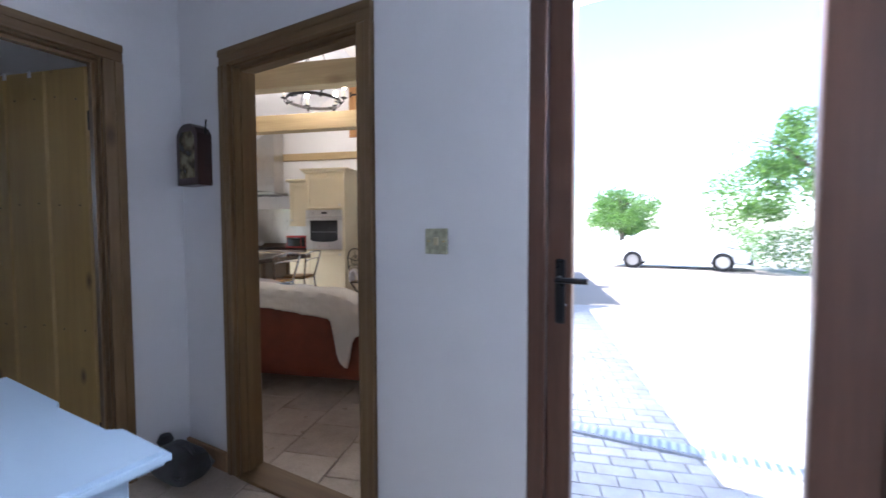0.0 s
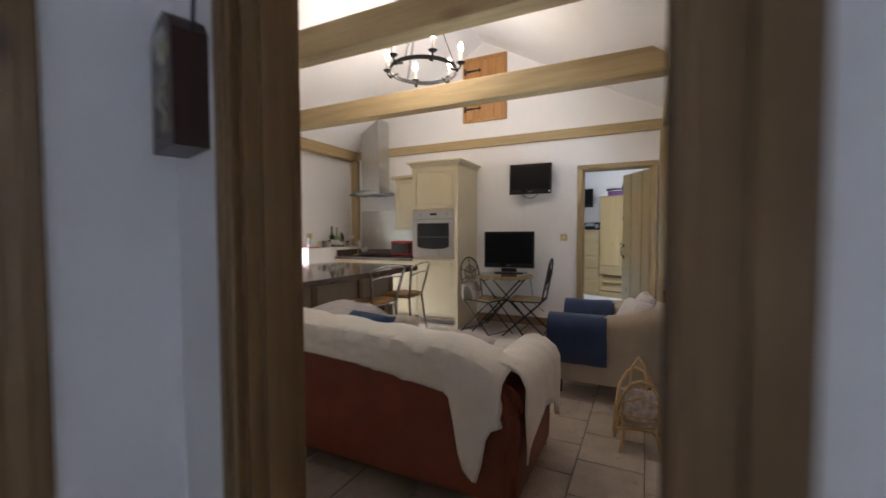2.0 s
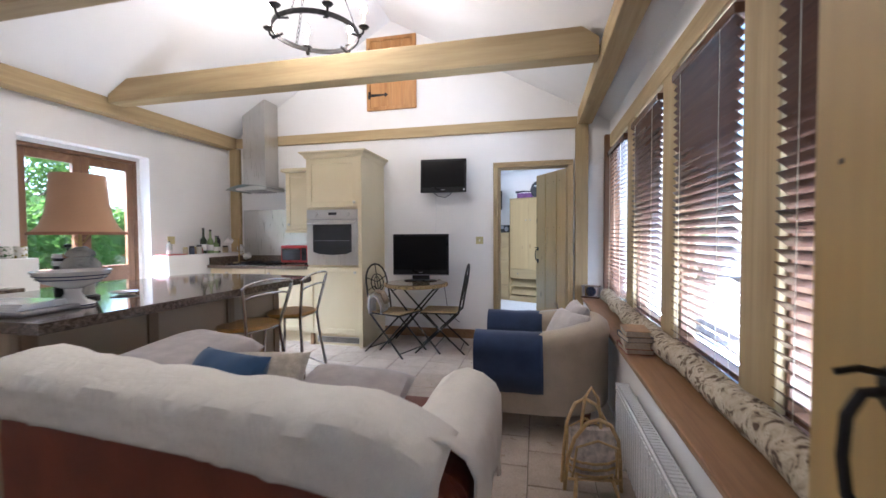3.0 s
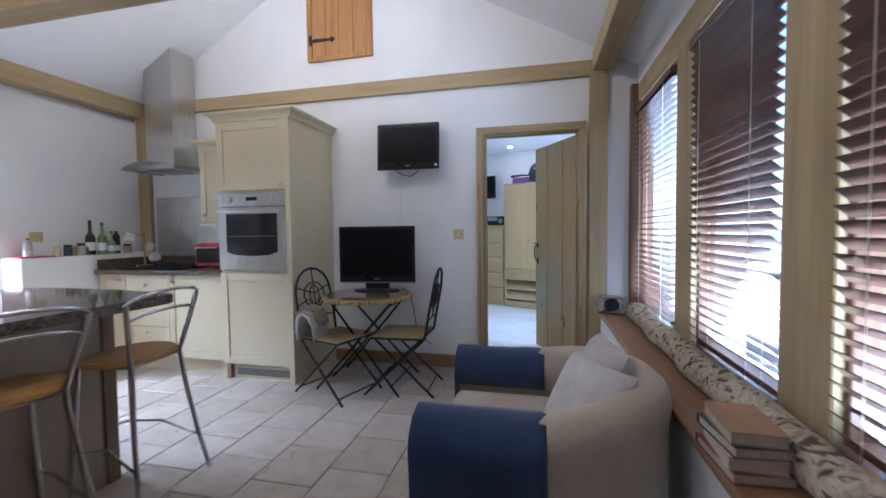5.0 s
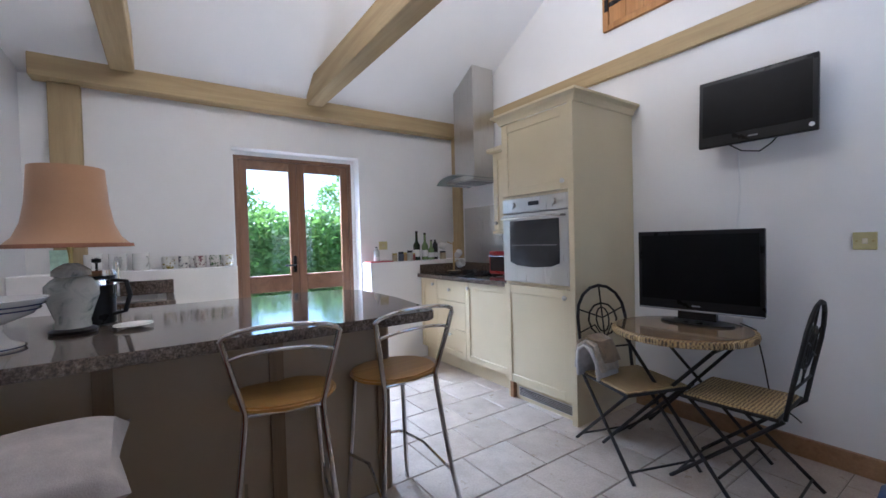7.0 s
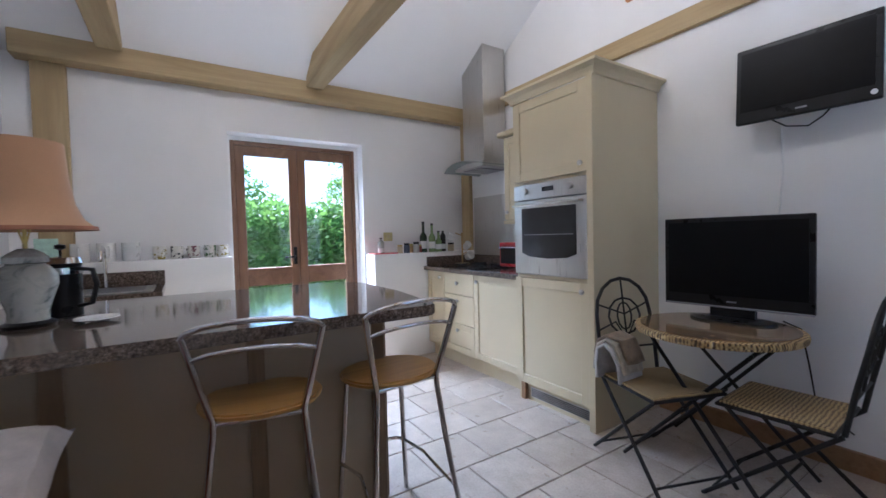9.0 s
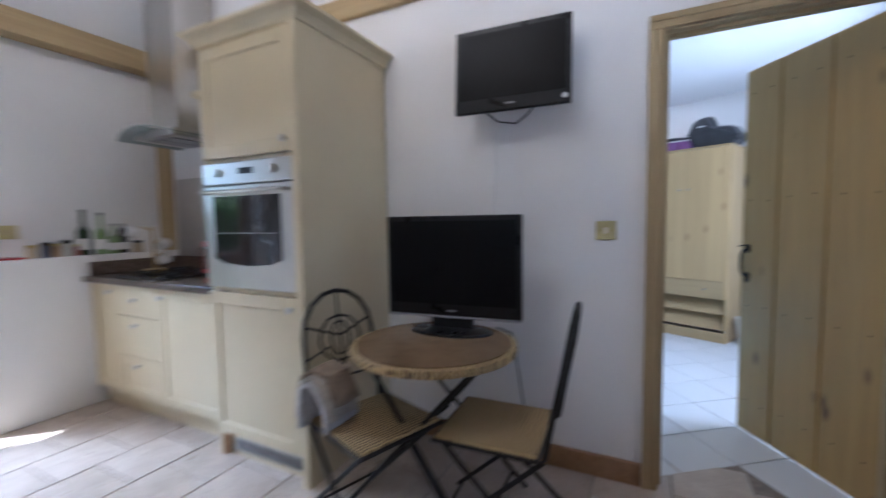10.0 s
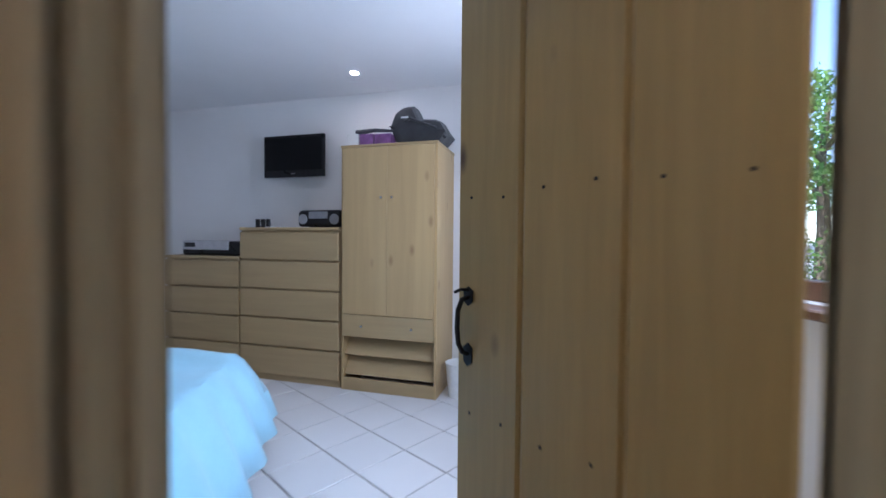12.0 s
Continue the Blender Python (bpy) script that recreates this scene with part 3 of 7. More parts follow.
FR = (FRAME_Z, FRAME_X)
door_frame("door_frame_living", 0.087, 0.855, 2.0, 0.02, 0.13, FR, HALL, "knotty stained pine door frame to the living room", 0.08)
door_frame("door_frame_bedroom", -0.825, -0.047, 2.045, YF, YF + 0.12, (OAK_Z, OAK_X), None, "oak door frame to the bedroom", 0.066)
door_frame("door_frame_hall", -1.11, -0.33, 1.995, 0.0, 0.12, (FRAME_Z, FRAME_X), HALL @ pose(-0.35, 0, 0, 0, 0, 90), "knotty stained pine door frame in the hall", 0.087)
door_frame("door_frame_bathroom", -0.94, -0.20, 1.98, 0.0, 0.12, (DARKWOOD_Z, DARKWOOD_X), HALL @ pose(-1.56, 0, 0, 0, 0, 90), "dark brown bathroom door frame", 0.085)
plank_door("plank_door", 0.76, 1.985, HALL @ pose(-0.462, -0.338, 0, 0, 0, 196.3), "honey-coloured ledged pine plank door standing open", 3)
plank_door("plank_door", 0.86, 1.985, pose(-0.050, 1.335, 0, 0, 0, 85.5), "honey-coloured ledged pine plank door standing open", 3)
plank_door("plank_door", 0.757, 2.06, pose(-0.012, 6.555, 0, 0, 0, 120.5), "honey-coloured ledged pine plank door ajar to the bedroom", 3, seams=[0, 0.267, 0.526, 0.757])

# white hooks hung over the top of the hall door
for hx in (0.34, 0.50):
    bm = nb(hx - 0.009, hx + 0.009, -0.026, 0.004, 1.9855, 1.989)
    box(bm, hx - 0.009, hx + 0.009, 0.0012, 0.004, 1.955, 1.9854)
    box(bm, hx - 0.009, hx + 0.009, -0.026, -0.0232, 1.955, 1.9854)
    tube(bm, [(hx, -0.026, 1.958), (hx, -0.040, 1.952), (hx, -0.046, 1.97)], 0.004, 6)
    ob = part("over_door_hook", bm, WHITE_ENAMEL)
    ob.matrix_world = HALL @ pose(-0.462, -0.338, 0, 0, 0, 196.3)
    tagged(ob, "small white hook hung over the door's top edge", "hook", "hooks over the plank door")

# threshold board under the living-room door
structure("threshold", nb(0.087, 0.855, 0.0, 0.15, -0.005, 0.012, 0.004), FRAME_X, "worn brown wooden threshold board", "threshold", HALL)

structure("threshold", nb(-1.665, -1.50, -0.938, -0.202, -0.005, 0.012, 0.004), DARKWOOD_X, "dark wooden threshold board of the bathroom", "threshold", HALL)


def glazed_leaf(parent, x0, x1, z0, z1, y, mz, mx, stile=0.085, rails=(), bottom=0.16, top=0.09, t=0.045, name="door_leaf", far=0.0):
    """A glazed door leaf in the xz plane: stiles, rails, a bead and a pane in each opening."""
    lf = part(name, nb(x0, x0 + stile, y, y + t, z0, z1, 0.004), mz, parent)
    x1 -= far
    part("stile", nb(x1 - stile, x1 + far, y, y + t, z0, z1, 0.004), mz, lf)
    part("bottom_rail", nb(x0 + stile, x1 - stile, y, y + t, z0, z0 + bottom, 0.004), mx, lf)
    part("top_rail", nb(x0 + stile, x1 - stile, y, y + t, z1 - top, z1, 0.004), mx, lf)
    zs = [z0 + bottom]
    for ra, rb in rails:
        part("mid_rail", nb(x0 + stile, x1 - stile, y, y + t, ra, rb, 0.004), mx, lf)
        zs += [ra, rb]
    zs.append(z1 - top)
    for za, zb in zip(zs[::2], zs[1::2]):
        p = part("pane", nb(x0 + stile - 0.005, x1 - stile + 0.005, y + t * 0.45, y + t * 0.58, za - 0.005, zb + 0.005), GLASS, lf)
        p.visible_shadow = False
    return lf


# garden doors, seen in the west wall; local x runs along the wall
M = pose(XL - 0.13, 0, 0, 0, 0, 90)
g = thing("garden_doors", "pair of brown-stained glazed garden doors, closed", "door", M)
g["kind"] = "structure"
part("frame", nb(4.02, 4.055, 0, 0.07, 0, 2.085, 0.004), REDWOOD_Z, g)
part("frame", nb(5.105, 5.14, 0, 0.07, 0, 2.085, 0.004), REDWOOD_Z, g)
part("frame_head", nb(4.055, 5.105, 0, 0.07, 2.05, 2.085, 0.004), REDWOOD_Y, g)
part("white_lining", nb(3.99, 4.02, 0.0, 0.09, 0, 2.125), CEILING_PAINT, g)
part("white_lining", nb(5.14, 5.175, 0.0, 0.09, 0, 2.125), CEILING_PAINT, g)
part("white_lining_head", nb(4.02, 5.14, 0.0, 0.09, 2.085, 2.125), CEILING_PAINT, g)
for xa, xb in ((4.057, 4.579), (4.581, 5.103)):
    glazed_leaf(g, xa, xb, 0.03, 2.048, 0.012, REDWOOD_Z, REDWOOD_Y, 0.075, [(0.80, 0.96)], 0.17, 0.085)
h = part("handle", nb(4.525, 4.555, -0.006, 0.012, 0.98, 1.14, 0.004), BLACK, g, "black lever handle")
part("lever", nt_([(4.54, -0.004, 1.05), (4.54, -0.045, 1.05), (4.44, -0.05, 1.05)], 0.008), BLACK, h)

# front door, in the hall's frame
g = thing("front_door", "dark brown glazed front door, closed", "door", HALL)
g["kind"] = "structure"
part("frame", nb(1.53, 1.585, 0.03, 0.12, 0, 2.16, 0.004), DARKWOOD_Z, g)
part("frame", nb(2.365, 2.42, 0.03, 0.12, 0, 2.16, 0.004), DARKWOOD_Z, g)
part("frame_head", nb(1.585, 2.365, 0.03, 0.12, 2.105, 2.16, 0.004), DARKWOOD_X, g)
glazed_leaf(g, 1.588, 2.362, 0.02, 2.10, 0.045, DARKWOOD_Z, DARKWOOD_X, 0.075, (), 0.2, 0.09, far=0.06)
h = part("handle", nb(1.615, 1.645, 0.036, 0.045, 0.93, 1.13, 0.004), BLACK, g, "black lever handle")
part("lever", nt_([(1.63, 0.04, 1.07), (1.63, -0.01, 1.07), (1.72, -0.014, 1.07)], 0.009), BLACK, h)
part("key_plate", nb(1.622, 1.648, 0.0425, 0.045, 0.985, 0.992), CHROME, h)


# windows in the east wall
def venetian(y0, y1, z0, z1, x, tilt, n):
    v = thing("venetian_blind", "red-brown wooden venetian blind with tilted slats", "blind", None, "venetian blinds along the windows")
    part("head_rail", nb(x - 0.03, x + 0.03, y0 + 0.004, y1 - 0.004, z1 - 0.045, z1, 0.003), SLAT_WOOD, v)
    part("bottom_rail", nb(x - 0.025, x + 0.025, y0 + 0.006, y1 - 0.006, z0, z0 + 0.016, 0.003), SLAT_WOOD, v)
    me = bpy.data.meshes.new("slat")
    bm = nb(-0.025, 0.025, -(y1 - y0) / 2 + 0.008, (y1 - y0) / 2 - 0.008, -0.0014, 0.0014)
    bm.to_mesh(me)
    bm.free()
    me.materials.append(SLAT_WOOD)
    step = (z1 - 0.05 - z0 - 0.02) / n
    rng = random.Random(int(y0 * 100))
    for i in range(n):
        s = new("slat", me)
        s.parent = v
        s.location = (x, (y0 + y1) / 2, z0 + 0.03 + step * (i + 0.5))
        s.rotation_euler = (rng.uniform(-0.002, 0.002), radians(tilt + rng.uniform(-2.0, 2.0)), 0)
    for k in (0.18, 0.82):
        y = y0 + (y1 - y0) * k
        for dx in (-0.026, 0.026):
            part("ladder_cord", nt_([(x + dx, y, z0 + 0.01), (x + dx, y, z1 - 0.04)], 0.0012, seg=5), IVORY, v)
    return v


for i, (y0, y1) in enumerate(WINDOWS):
    w = thing("window_%d" % (i + 1), "brown timber casement window behind a blind", "window")
    w["kind"] = "structure"
    x0, x1 = 0.425, 0.50
    for ya, yb in ((y0, y0 + 0.02), (y1 - 0.02, y1)):
        part("window_frame", nb(x0, x1, ya, yb, 0.62, 2.22, 0.004), REDWOOD_Z, w)
    part("window_frame", nb(x0, x1, y0 + 0.02, y1 - 0.02, 0.62, 0.66, 0.004), REDWOOD_Y, w)
    part("window_frame", nb(x0, x1, y0 + 0.02, y1 - 0.02, 2.18, 2.22, 0.004), REDWOOD_Y, w)
    p = part("pane", nb(0.465, 0.47, y0 + 0.015, y1 - 0.015, 0.655, 2.185), GLASS, w)
    p.visible_shadow = False
for ya, yb in ((5.13, 5.385), (4.085, 4.34), (3.04, 3.295), (2.18, 2.25)):
    structure("window_post", nb(0.395, 0.515, ya, yb, 0.60, 2.22, 0.005), OAK_Z if yb - ya > 0.1 else FRAME_Z, "oak post between the windows", "post")
structure("window_jamb", nb(0.345, 0.515, 6.30, YF - 0.001, 0.5605, 2.3595, 0.005), REDWOOD_Z, "brown timber jamb at the end of the windows", "post")
structure("window_head", nb(0.395, 0.515, 2.18, 6.2995, 2.2205, 2.36, 0.005), OAK_Y, "oak head beam above the windows", "beam")
structure("window_board", nb(0.105, 0.50, 1.95, 6.368, 0.5305, 0.56, 0.008, 2), SILL_WOOD, "deep varnished wooden window board", "sill")
structure("window_cill", nb(0.40, 0.53, 2.25, 6.2995, 0.5605, 0.62, 0.006), REDWOOD_Y, "brown timber cill under the windows", "sill")
for y0, y1 in WINDOWS:
    venetian(y0 + 0.012, y1 - 0.012, 0.63, 2.155, 0.395, -15 if y0 > 5.3 else 40, 35)


def flat_window(name, label, m, w, h, cross=True, blind=0, mat=REDWOOD_Z):
    """A window in its opening; local x across, z up, y into the room; origin at the sill's middle."""
    g = thing(name, label, "window", m)
    g["kind"] = "structure"
    for a, c in ((-w / 2, -w / 2 + 0.06), (w / 2 - 0.06, w / 2)):
        part("window_frame", nb(a, c, 0, 0.06, 0, h, 0.004), mat, g)
    for a, c in ((0, 0.06), (h - 0.06, h)):
        part("window_frame", nb(-w / 2 + 0.06, w / 2 - 0.06, 0, 0.06, a, c, 0.004), mat, g)
    if cross:
        part("mullion", nb(-0.035, 0.035, 0, 0.06, 0.06, h - 0.06, 0.004), mat, g)
    p = part("pane", nb(-w / 2 + 0.055, w / 2 - 0.055, 0.028, 0.033, 0.055, h - 0.055), GLASS, g)
    p.visible_shadow = False
    part("window_sill", nb(-w / 2 - 0.04, w / 2 + 0.04, -0.16, 0.0, -0.03, -0.002, 0.005), mat, g)
    if blind:
        v = thing("venetian_blind", "thin white venetian blind, slats open", "blind", m)
        me = bpy.data.meshes.new("slat")
        bm = nb(-w / 2 + 0.01, w / 2 - 0.01, -0.0115, 0.0115, -0.0008, 0.0008)
        bm.to_mesh(me)
        bm.free()
        me.materials.append(WHITE_ENAMEL)
        part("head_rail", nb(-w / 2 + 0.005, w / 2 - 0.005, -0.06, -0.03, h - 0.035, h - 0.002, 0.003), WHITE_ENAMEL, v)
        for i in range(blind):
            s = new("slat", me)
            s.parent = v
            s.location = (0, -0.045, 0.02 + (h - 0.07) * (i + 0.5) / blind)
            s.rotation_euler = (radians(25), 0, 0)
    return g


flat_window("window_bathroom", "white bathroom window with a venetian blind", HALL @ pose(-3.90, -1.03, 1.06, 0, 0, 90), 1.18, 0.92, True, 36, WHITE_ENAMEL)
flat_window("window_bedroom", "brown timber bedroom window", pose(0.66, 7.6, 1.05, 0, 0, -90), 1.4, 1.05)

# skirtings
structure("baseboard_north", nb(-2.268, -0.893, YF - 0.02, YF + 0.001, 0.0, 0.11, 0.004), SILL_WOOD, "stained wooden skirting board", "baseboard")
structure("baseboard_hall", nb(-0.349, -0.003, -0.001, 0.019, 0.0, 0.10, 0.004), SILL_WOOD, "stained wooden skirting board", "baseboard", HALL)
structure("baseboard_hall", nb(0.927, 1.528, -0.001, 0.019, 0.0, 0.10, 0.004), SILL_WOOD, "stained wooden skirting board", "baseboard", HALL)

# hatch high in the gable wall
g = thing("loft_hatch", "orange-brown boarded loft hatch with black strap hinges", "hatch")
part("hatch_frame", nb(-2.485, -2.435, YF - 0.03, YF + 0.001, 2.83, 3.735, 0.004), HATCH_WOOD, g)
part("hatch_frame", nb(-1.885, -1.835, YF - 0.03, YF + 0.001, 2.83, 3.735, 0.004), HATCH_WOOD, g)
part("hatch_frame", nb(-2.435, -1.885, YF - 0.03, YF + 0.001, 2.83, 2.875, 0.004), HATCH_WOOD, g)
part("hatch_frame", nb(-2.435, -1.885, YF - 0.03, YF + 0.001, 3.69, 3.735, 0.004), HATCH_WOOD, g)
for i in range(4):
    part("plank", nb(-2.433 + 0.137 * i, -2.433 + 0.137 * i + 0.135, YF - 0.02, YF, 2.878, 3.687, 0.003), HATCH_WOOD, g)
for z in (3.02, 3.55):
    bm = bmesh.new()
    prism(bm, [(-2.43, z - 0.018), (-2.25, z - 0.010), (-2.235, z - 0.028), (-2.20, z), (-2.235, z + 0.028), (-2.25, z + 0.010), (-2.43, z + 0.018)], "y", YF - 0.026, YF - 0.0205)
    prism(bm, [(-2.462, z - 0.045), (-2.432, z - 0.045), (-2.432, z + 0.045), (-2.462, z + 0.045)], "y", YF - 0.036, YF - 0.0305)
    part("strap_hinge", bm, IRON, g, "black iron strap hinge")

# ---- outdoors ----
ASPHALT = plain("pale_gravel_ground", (0.36, 0.34, 0.30), 0.95, 0.0, 0.25, 3)
BLOCK = material("block_paver", tile_build((0.42, 0.40, 0.38), (0.54, 0.51, 0.48), 0.8))
RENDER_WALL = soft_paint("outer_render", (0.62, 0.58, 0.52), 0.9, 0.1, 2.0, 0.3, 40)
structure("ground", nb(-120, 120, -120, 120, -0.35, -0.13), ASPHALT, "pale ground around the house", "ground")
# lawn stops short of the house; the unseen pale strip is added to bounce sunlight indoors
structure("lawn", nb(-14, -6.4, -6, 16, -0.13, -0.10), soft_paint("lawn_grass", (0.07, 0.13, 0.03), 0.95, 0.4, 9, 0.8, 120), "garden lawn beside the house", "lawn")


def leaf_mass(bm, rng, centre, size, count, leaf):
    """Many small leaf blades spread through a lumpy volume."""
    for _ in range(count):
        while True:
            p = Vector((rng.uniform(-1, 1), rng.uniform(-1, 1), rng.uniform(-1, 1)))
            if p.length < 1:
                break
        p = Vector((p.x * size[0], p.y * size[1], p.z * size[2]))
        lump = noise.noise(p * 1.3 + Vector(centre)) * 0.35
        p = p * (1 + lump) + Vector(centre)
        a = Vector((rng.uniform(-1, 1), rng.uniform(-1, 1), rng.uniform(-0.6, 0.6))).normalized()
        c = a.cross(Vector((rng.uniform(-1, 1), rng.uniform(-1, 1), rng.uniform(-1, 1)))).normalized()
        s = leaf * rng.uniform(0.6, 1.3)
        v = [bm.verts.new(p + q) for q in (a * s, c * s * 0.5, -a * s, -c * s * 0.5)]
        bm.faces.new(v)


def foliage_build(nt, b):
    g = nt.nodes.new("ShaderNodeNewGeometry")
    nt.links.new(ramp(nt, g.outputs["Random Per Island"], [(0.0, (0.03, 0.075, 0.012)), (0.6, (0.07, 0.15, 0.028)), (1.0, (0.13, 0.22, 0.05))]), b.inputs["Base Color"])
    b.inputs["Roughness"].default_value = 0.55
    thin = nt.nodes.new("ShaderNodeBsdfTranslucent")
    thin.inputs["Color"].default_value = (0.20, 0.36, 0.08, 1)
    blend = nt.nodes.new("ShaderNodeMixShader")
    blend.inputs["Fac"].default_value = 0.55
    nt.links.new(b.outputs["BSDF"], blend.inputs[1])
    nt.links.new(thin.outputs["BSDF"], blend.inputs[2])
    nt.links.new(blend.outputs["Shader"], nt.nodes["Material Output"].inputs["Surface"])


FOLIAGE = material("leaf_green", foliage_build)
BARK = plain("tree_bark", (0.12, 0.09, 0.06), 0.95, 0.0, 0.3, 14)


def tree(x, y, height, spread, seed, label):
    t = thing("tree", label, "tree", pose(x, y, -0.12))
    rng = random.Random(seed)
    tr = bmesh.new()
    tube(tr, [(0, 0, 0), (0.06, 0.03, height * 0.3), (0.0, 0.08, height * 0.6), (0.05, 0.0, height * 0.85)], 0.16, 8, r_end=0.04)
    for k in range(6):
        a, z = k * 1.1, height * (0.35 + 0.07 * k)
        tube(tr, [(0, 0, z), (math.cos(a) * spread * 0.4, math.sin(a) * spread * 0.4, z + height * 0.14), (math.cos(a) * spread * 0.75, math.sin(a) * spread * 0.75, z + height * 0.2)], 0.06, 6, r_end=0.015)
    part("trunk", tr, BARK, t)
    cr = bmesh.new()
    for k in range(26):
        a = k * 2.4 + rng.uniform(-0.4, 0.4)
        r = spread * rng.uniform(0.1, 0.95)
        q = spread * rng.uniform(0.16, 0.34)
        z = height * (0.34 + 0.56 * rng.random() * (1.12 - 0.5 * r / spread))
        leaf_mass(cr, rng, (math.cos(a) * r, math.sin(a) * r, z), (q, q * rng.uniform(0.7, 1.2), q * rng.uniform(0.5, 0.9)), int(2600 * q * q / spread), 0.07)
    leaf_mass(cr, rng, (0, 0, height * 0.62), (spread * 0.9, spread * 0.9, height * 0.32), 1500, 0.07)
    part("crown", cr, FOLIAGE, t)
    return t


def hedge(name, x0, x1, y0, y1, h, seed, label, count, leaf=0.045):
    rng = random.Random(seed)
    bm = bmesh.new()
    cx, cy = (x0 + x1) / 2, (y0 + y1) / 2
    if leaf > 0.05:
        box(bm, cx - 0.2, cx + 0.2, y0, y1, -0.1, h * 0.86, 0.1, 2)
    n = max(3, int(max(x1 - x0, y1 - y0) / 0.8))
    for i in range(n):
        k = (i + 0.5) / n
        c = (x0 + (x1 - x0) * k, cy) if x1 - x0 > y1 - y0 else (cx, y0 + (y1 - y0) * k)
        for z in (0.2, 0.5, 0.8):
            leaf_mass(bm, rng, (c[0], c[1], h * z), (max(0.6, min(x1 - x0, 1.2) / 2), max(0.6, min(y1 - y0, 1.2) / 2), h * 0.25), count, leaf)
    ob = part(name, bm, FOLIAGE)
    return tagged(ob, label, "hedge", kind="stuff")


hedge("hedge", -9.6, -8.4, -1.5, 13.0, 1.9, 3, "dense green garden hedge", 1300, 0.06)
hedge("hedge", 8.0, 9.2, 2.0, 18.0, 1.3, 4, "dense green hedge along the drive", 260)
tree(-13.6, 9.4, 5.0, 2.0, 5, "leafy green garden tree behind the hedge")
tree(-14.2, 3.6, 5.5, 2.2, 6, "leafy green garden tree behind the hedge")
tree(5.2, 22.0, 3.6, 2.2, 7, "leafy green tree beside the drive")
tree(8.6, 13.2, 5.2, 2.4, 8, "leafy green tree beside the drive")
tree(13.0, 7.0, 6.5, 2.8, 9, "leafy green tree beside the drive")
tree(-7.5, -2.5, 6.0, 2.2, 10, "leafy green garden tree by the bathroom")


# ---- kitchen ----
KNOBS = "small turned cabinet knobs"


def shaker_front(parent, x0, x1, z0, z1, y, name="door", knob=None, rail=0.065, t=0.02, flat=False):
    """A frame-and-panel front facing -y, whose outer face lies at y."""
    if flat:
        d = part(name, nb(x0 + 0.002, x1 - 0.002, y, y + t, z0 + 0.002, z1 - 0.002, 0.003), CREAM, parent)
    else:
        d = part(name, nb(x0 + rail - 0.004, x1 - rail + 0.004, y + 0.009, y + t - 0.002, z0 + rail - 0.004, z1 - rail + 0.004), CREAM, parent)
        for xa, xb in ((x0 + 0.002, x0 + rail), (x1 - rail, x1 - 0.002)):
            part("stile", nb(xa, xb, y, y + t, z0 + 0.002, z1 - 0.002, 0.0025), CREAM, d)
        for za, zb in ((z0 + 0.002, z0 + rail), (z1 - rail, z1 - 0.002)):
            part("rail", nb(x0 + rail + 0.0003, x1 - rail - 0.0003, y + 0.0003, y + t, za, zb, 0.0025), CREAM, d)
    if knob:
        bm = lathe(bmesh.new(), [(0, 0), (0.006, 0), (0.006, 0.012), (0.016, 0.018), (0.017, 0.025), (0.011, 0.032), (0, 0.034)], 14)
        bmesh.ops.transform(bm, matrix=pose(knob[0], y + 0.001, knob[1], 90, 0, 0), verts=bm.verts)
        part("knob", bm, STEEL, d, "brushed metal knob", True)
    return d


# tall oven housing
g = thing("oven_cabinet", "tall cream-painted cabinet housing an oven, with cornice", "cabinet")
x0, x1, y0, y1 = -2.957, -2.273, 5.69, YF - 0.003
part("side_panel", nb(x0, x0 + 0.02, y0 + 0.022, y1, 0.0, 2.14, 0.002), CREAM, g)
part("side_panel", nb(x1 - 0.045, x1, y0 - 0.012, y1, 0.0, 2.14, 0.003), CREAM, g)
part("back_panel", nb(x0 + 0.02, x1 - 0.045, y1 - 0.02, y1, 0.1, 2.14), CREAM, g)
part("shelf", nb(x0 + 0.02, x1 - 0.045, y0 + 0.022, y1 - 0.02, 0.90, 0.92), CREAM, g)
part("shelf", nb(x0 + 0.02, x1 - 0.045, y0 + 0.022, y1 - 0.02, 1.555, 1.575), CREAM, g)
part("top_panel", nb(x0 + 0.02, x1 - 0.045, y0 + 0.022, y1 - 0.02, 2.12, 2.14), CREAM, g)
shaker_front(g, x0, x1 - 0.046, 1.575, 2.13, y0, "door", (x1 - 0.085, 1.63))
shaker_front(g, x0, x1 - 0.046, 0.135, 0.90, y0, "door", (x1 - 0.085, 0.845))
part("plinth", nb(x0 + 0.06, x1 - 0.046, y0 + 0.05, y0 + 0.068, 0.0, 0.13), CREAM, g)
gr = part("vent_grille", nb(x0 + 0.09, x1 - 0.06, y0 + 0.046, y0 + 0.0495, 0.03, 0.10), STEEL, g, "slotted metal plinth grille")
for i in range(5):
    part("slot", nb(x0 + 0.10, x1 - 0.07, y0 + 0.0445, y0 + 0.0459, 0.037 + 0.012 * i, 0.043 + 0.012 * i), BLACK, gr)
part("corner_post", nb(x0 - 0.0, x0 + 0.055, y0 + 0.0225, y0 + 0.07, 0.0, 0.134, 0.003), SILL_WOOD, g)
corn = bmesh.new()
prof = [(0.0, 2.135), (0.012, 2.135), (0.016, 2.150), (0.030, 2.172), (0.052, 2.186), (0.060, 2.190), (0.060, 2.206), (0.0, 2.206)]
rings = []
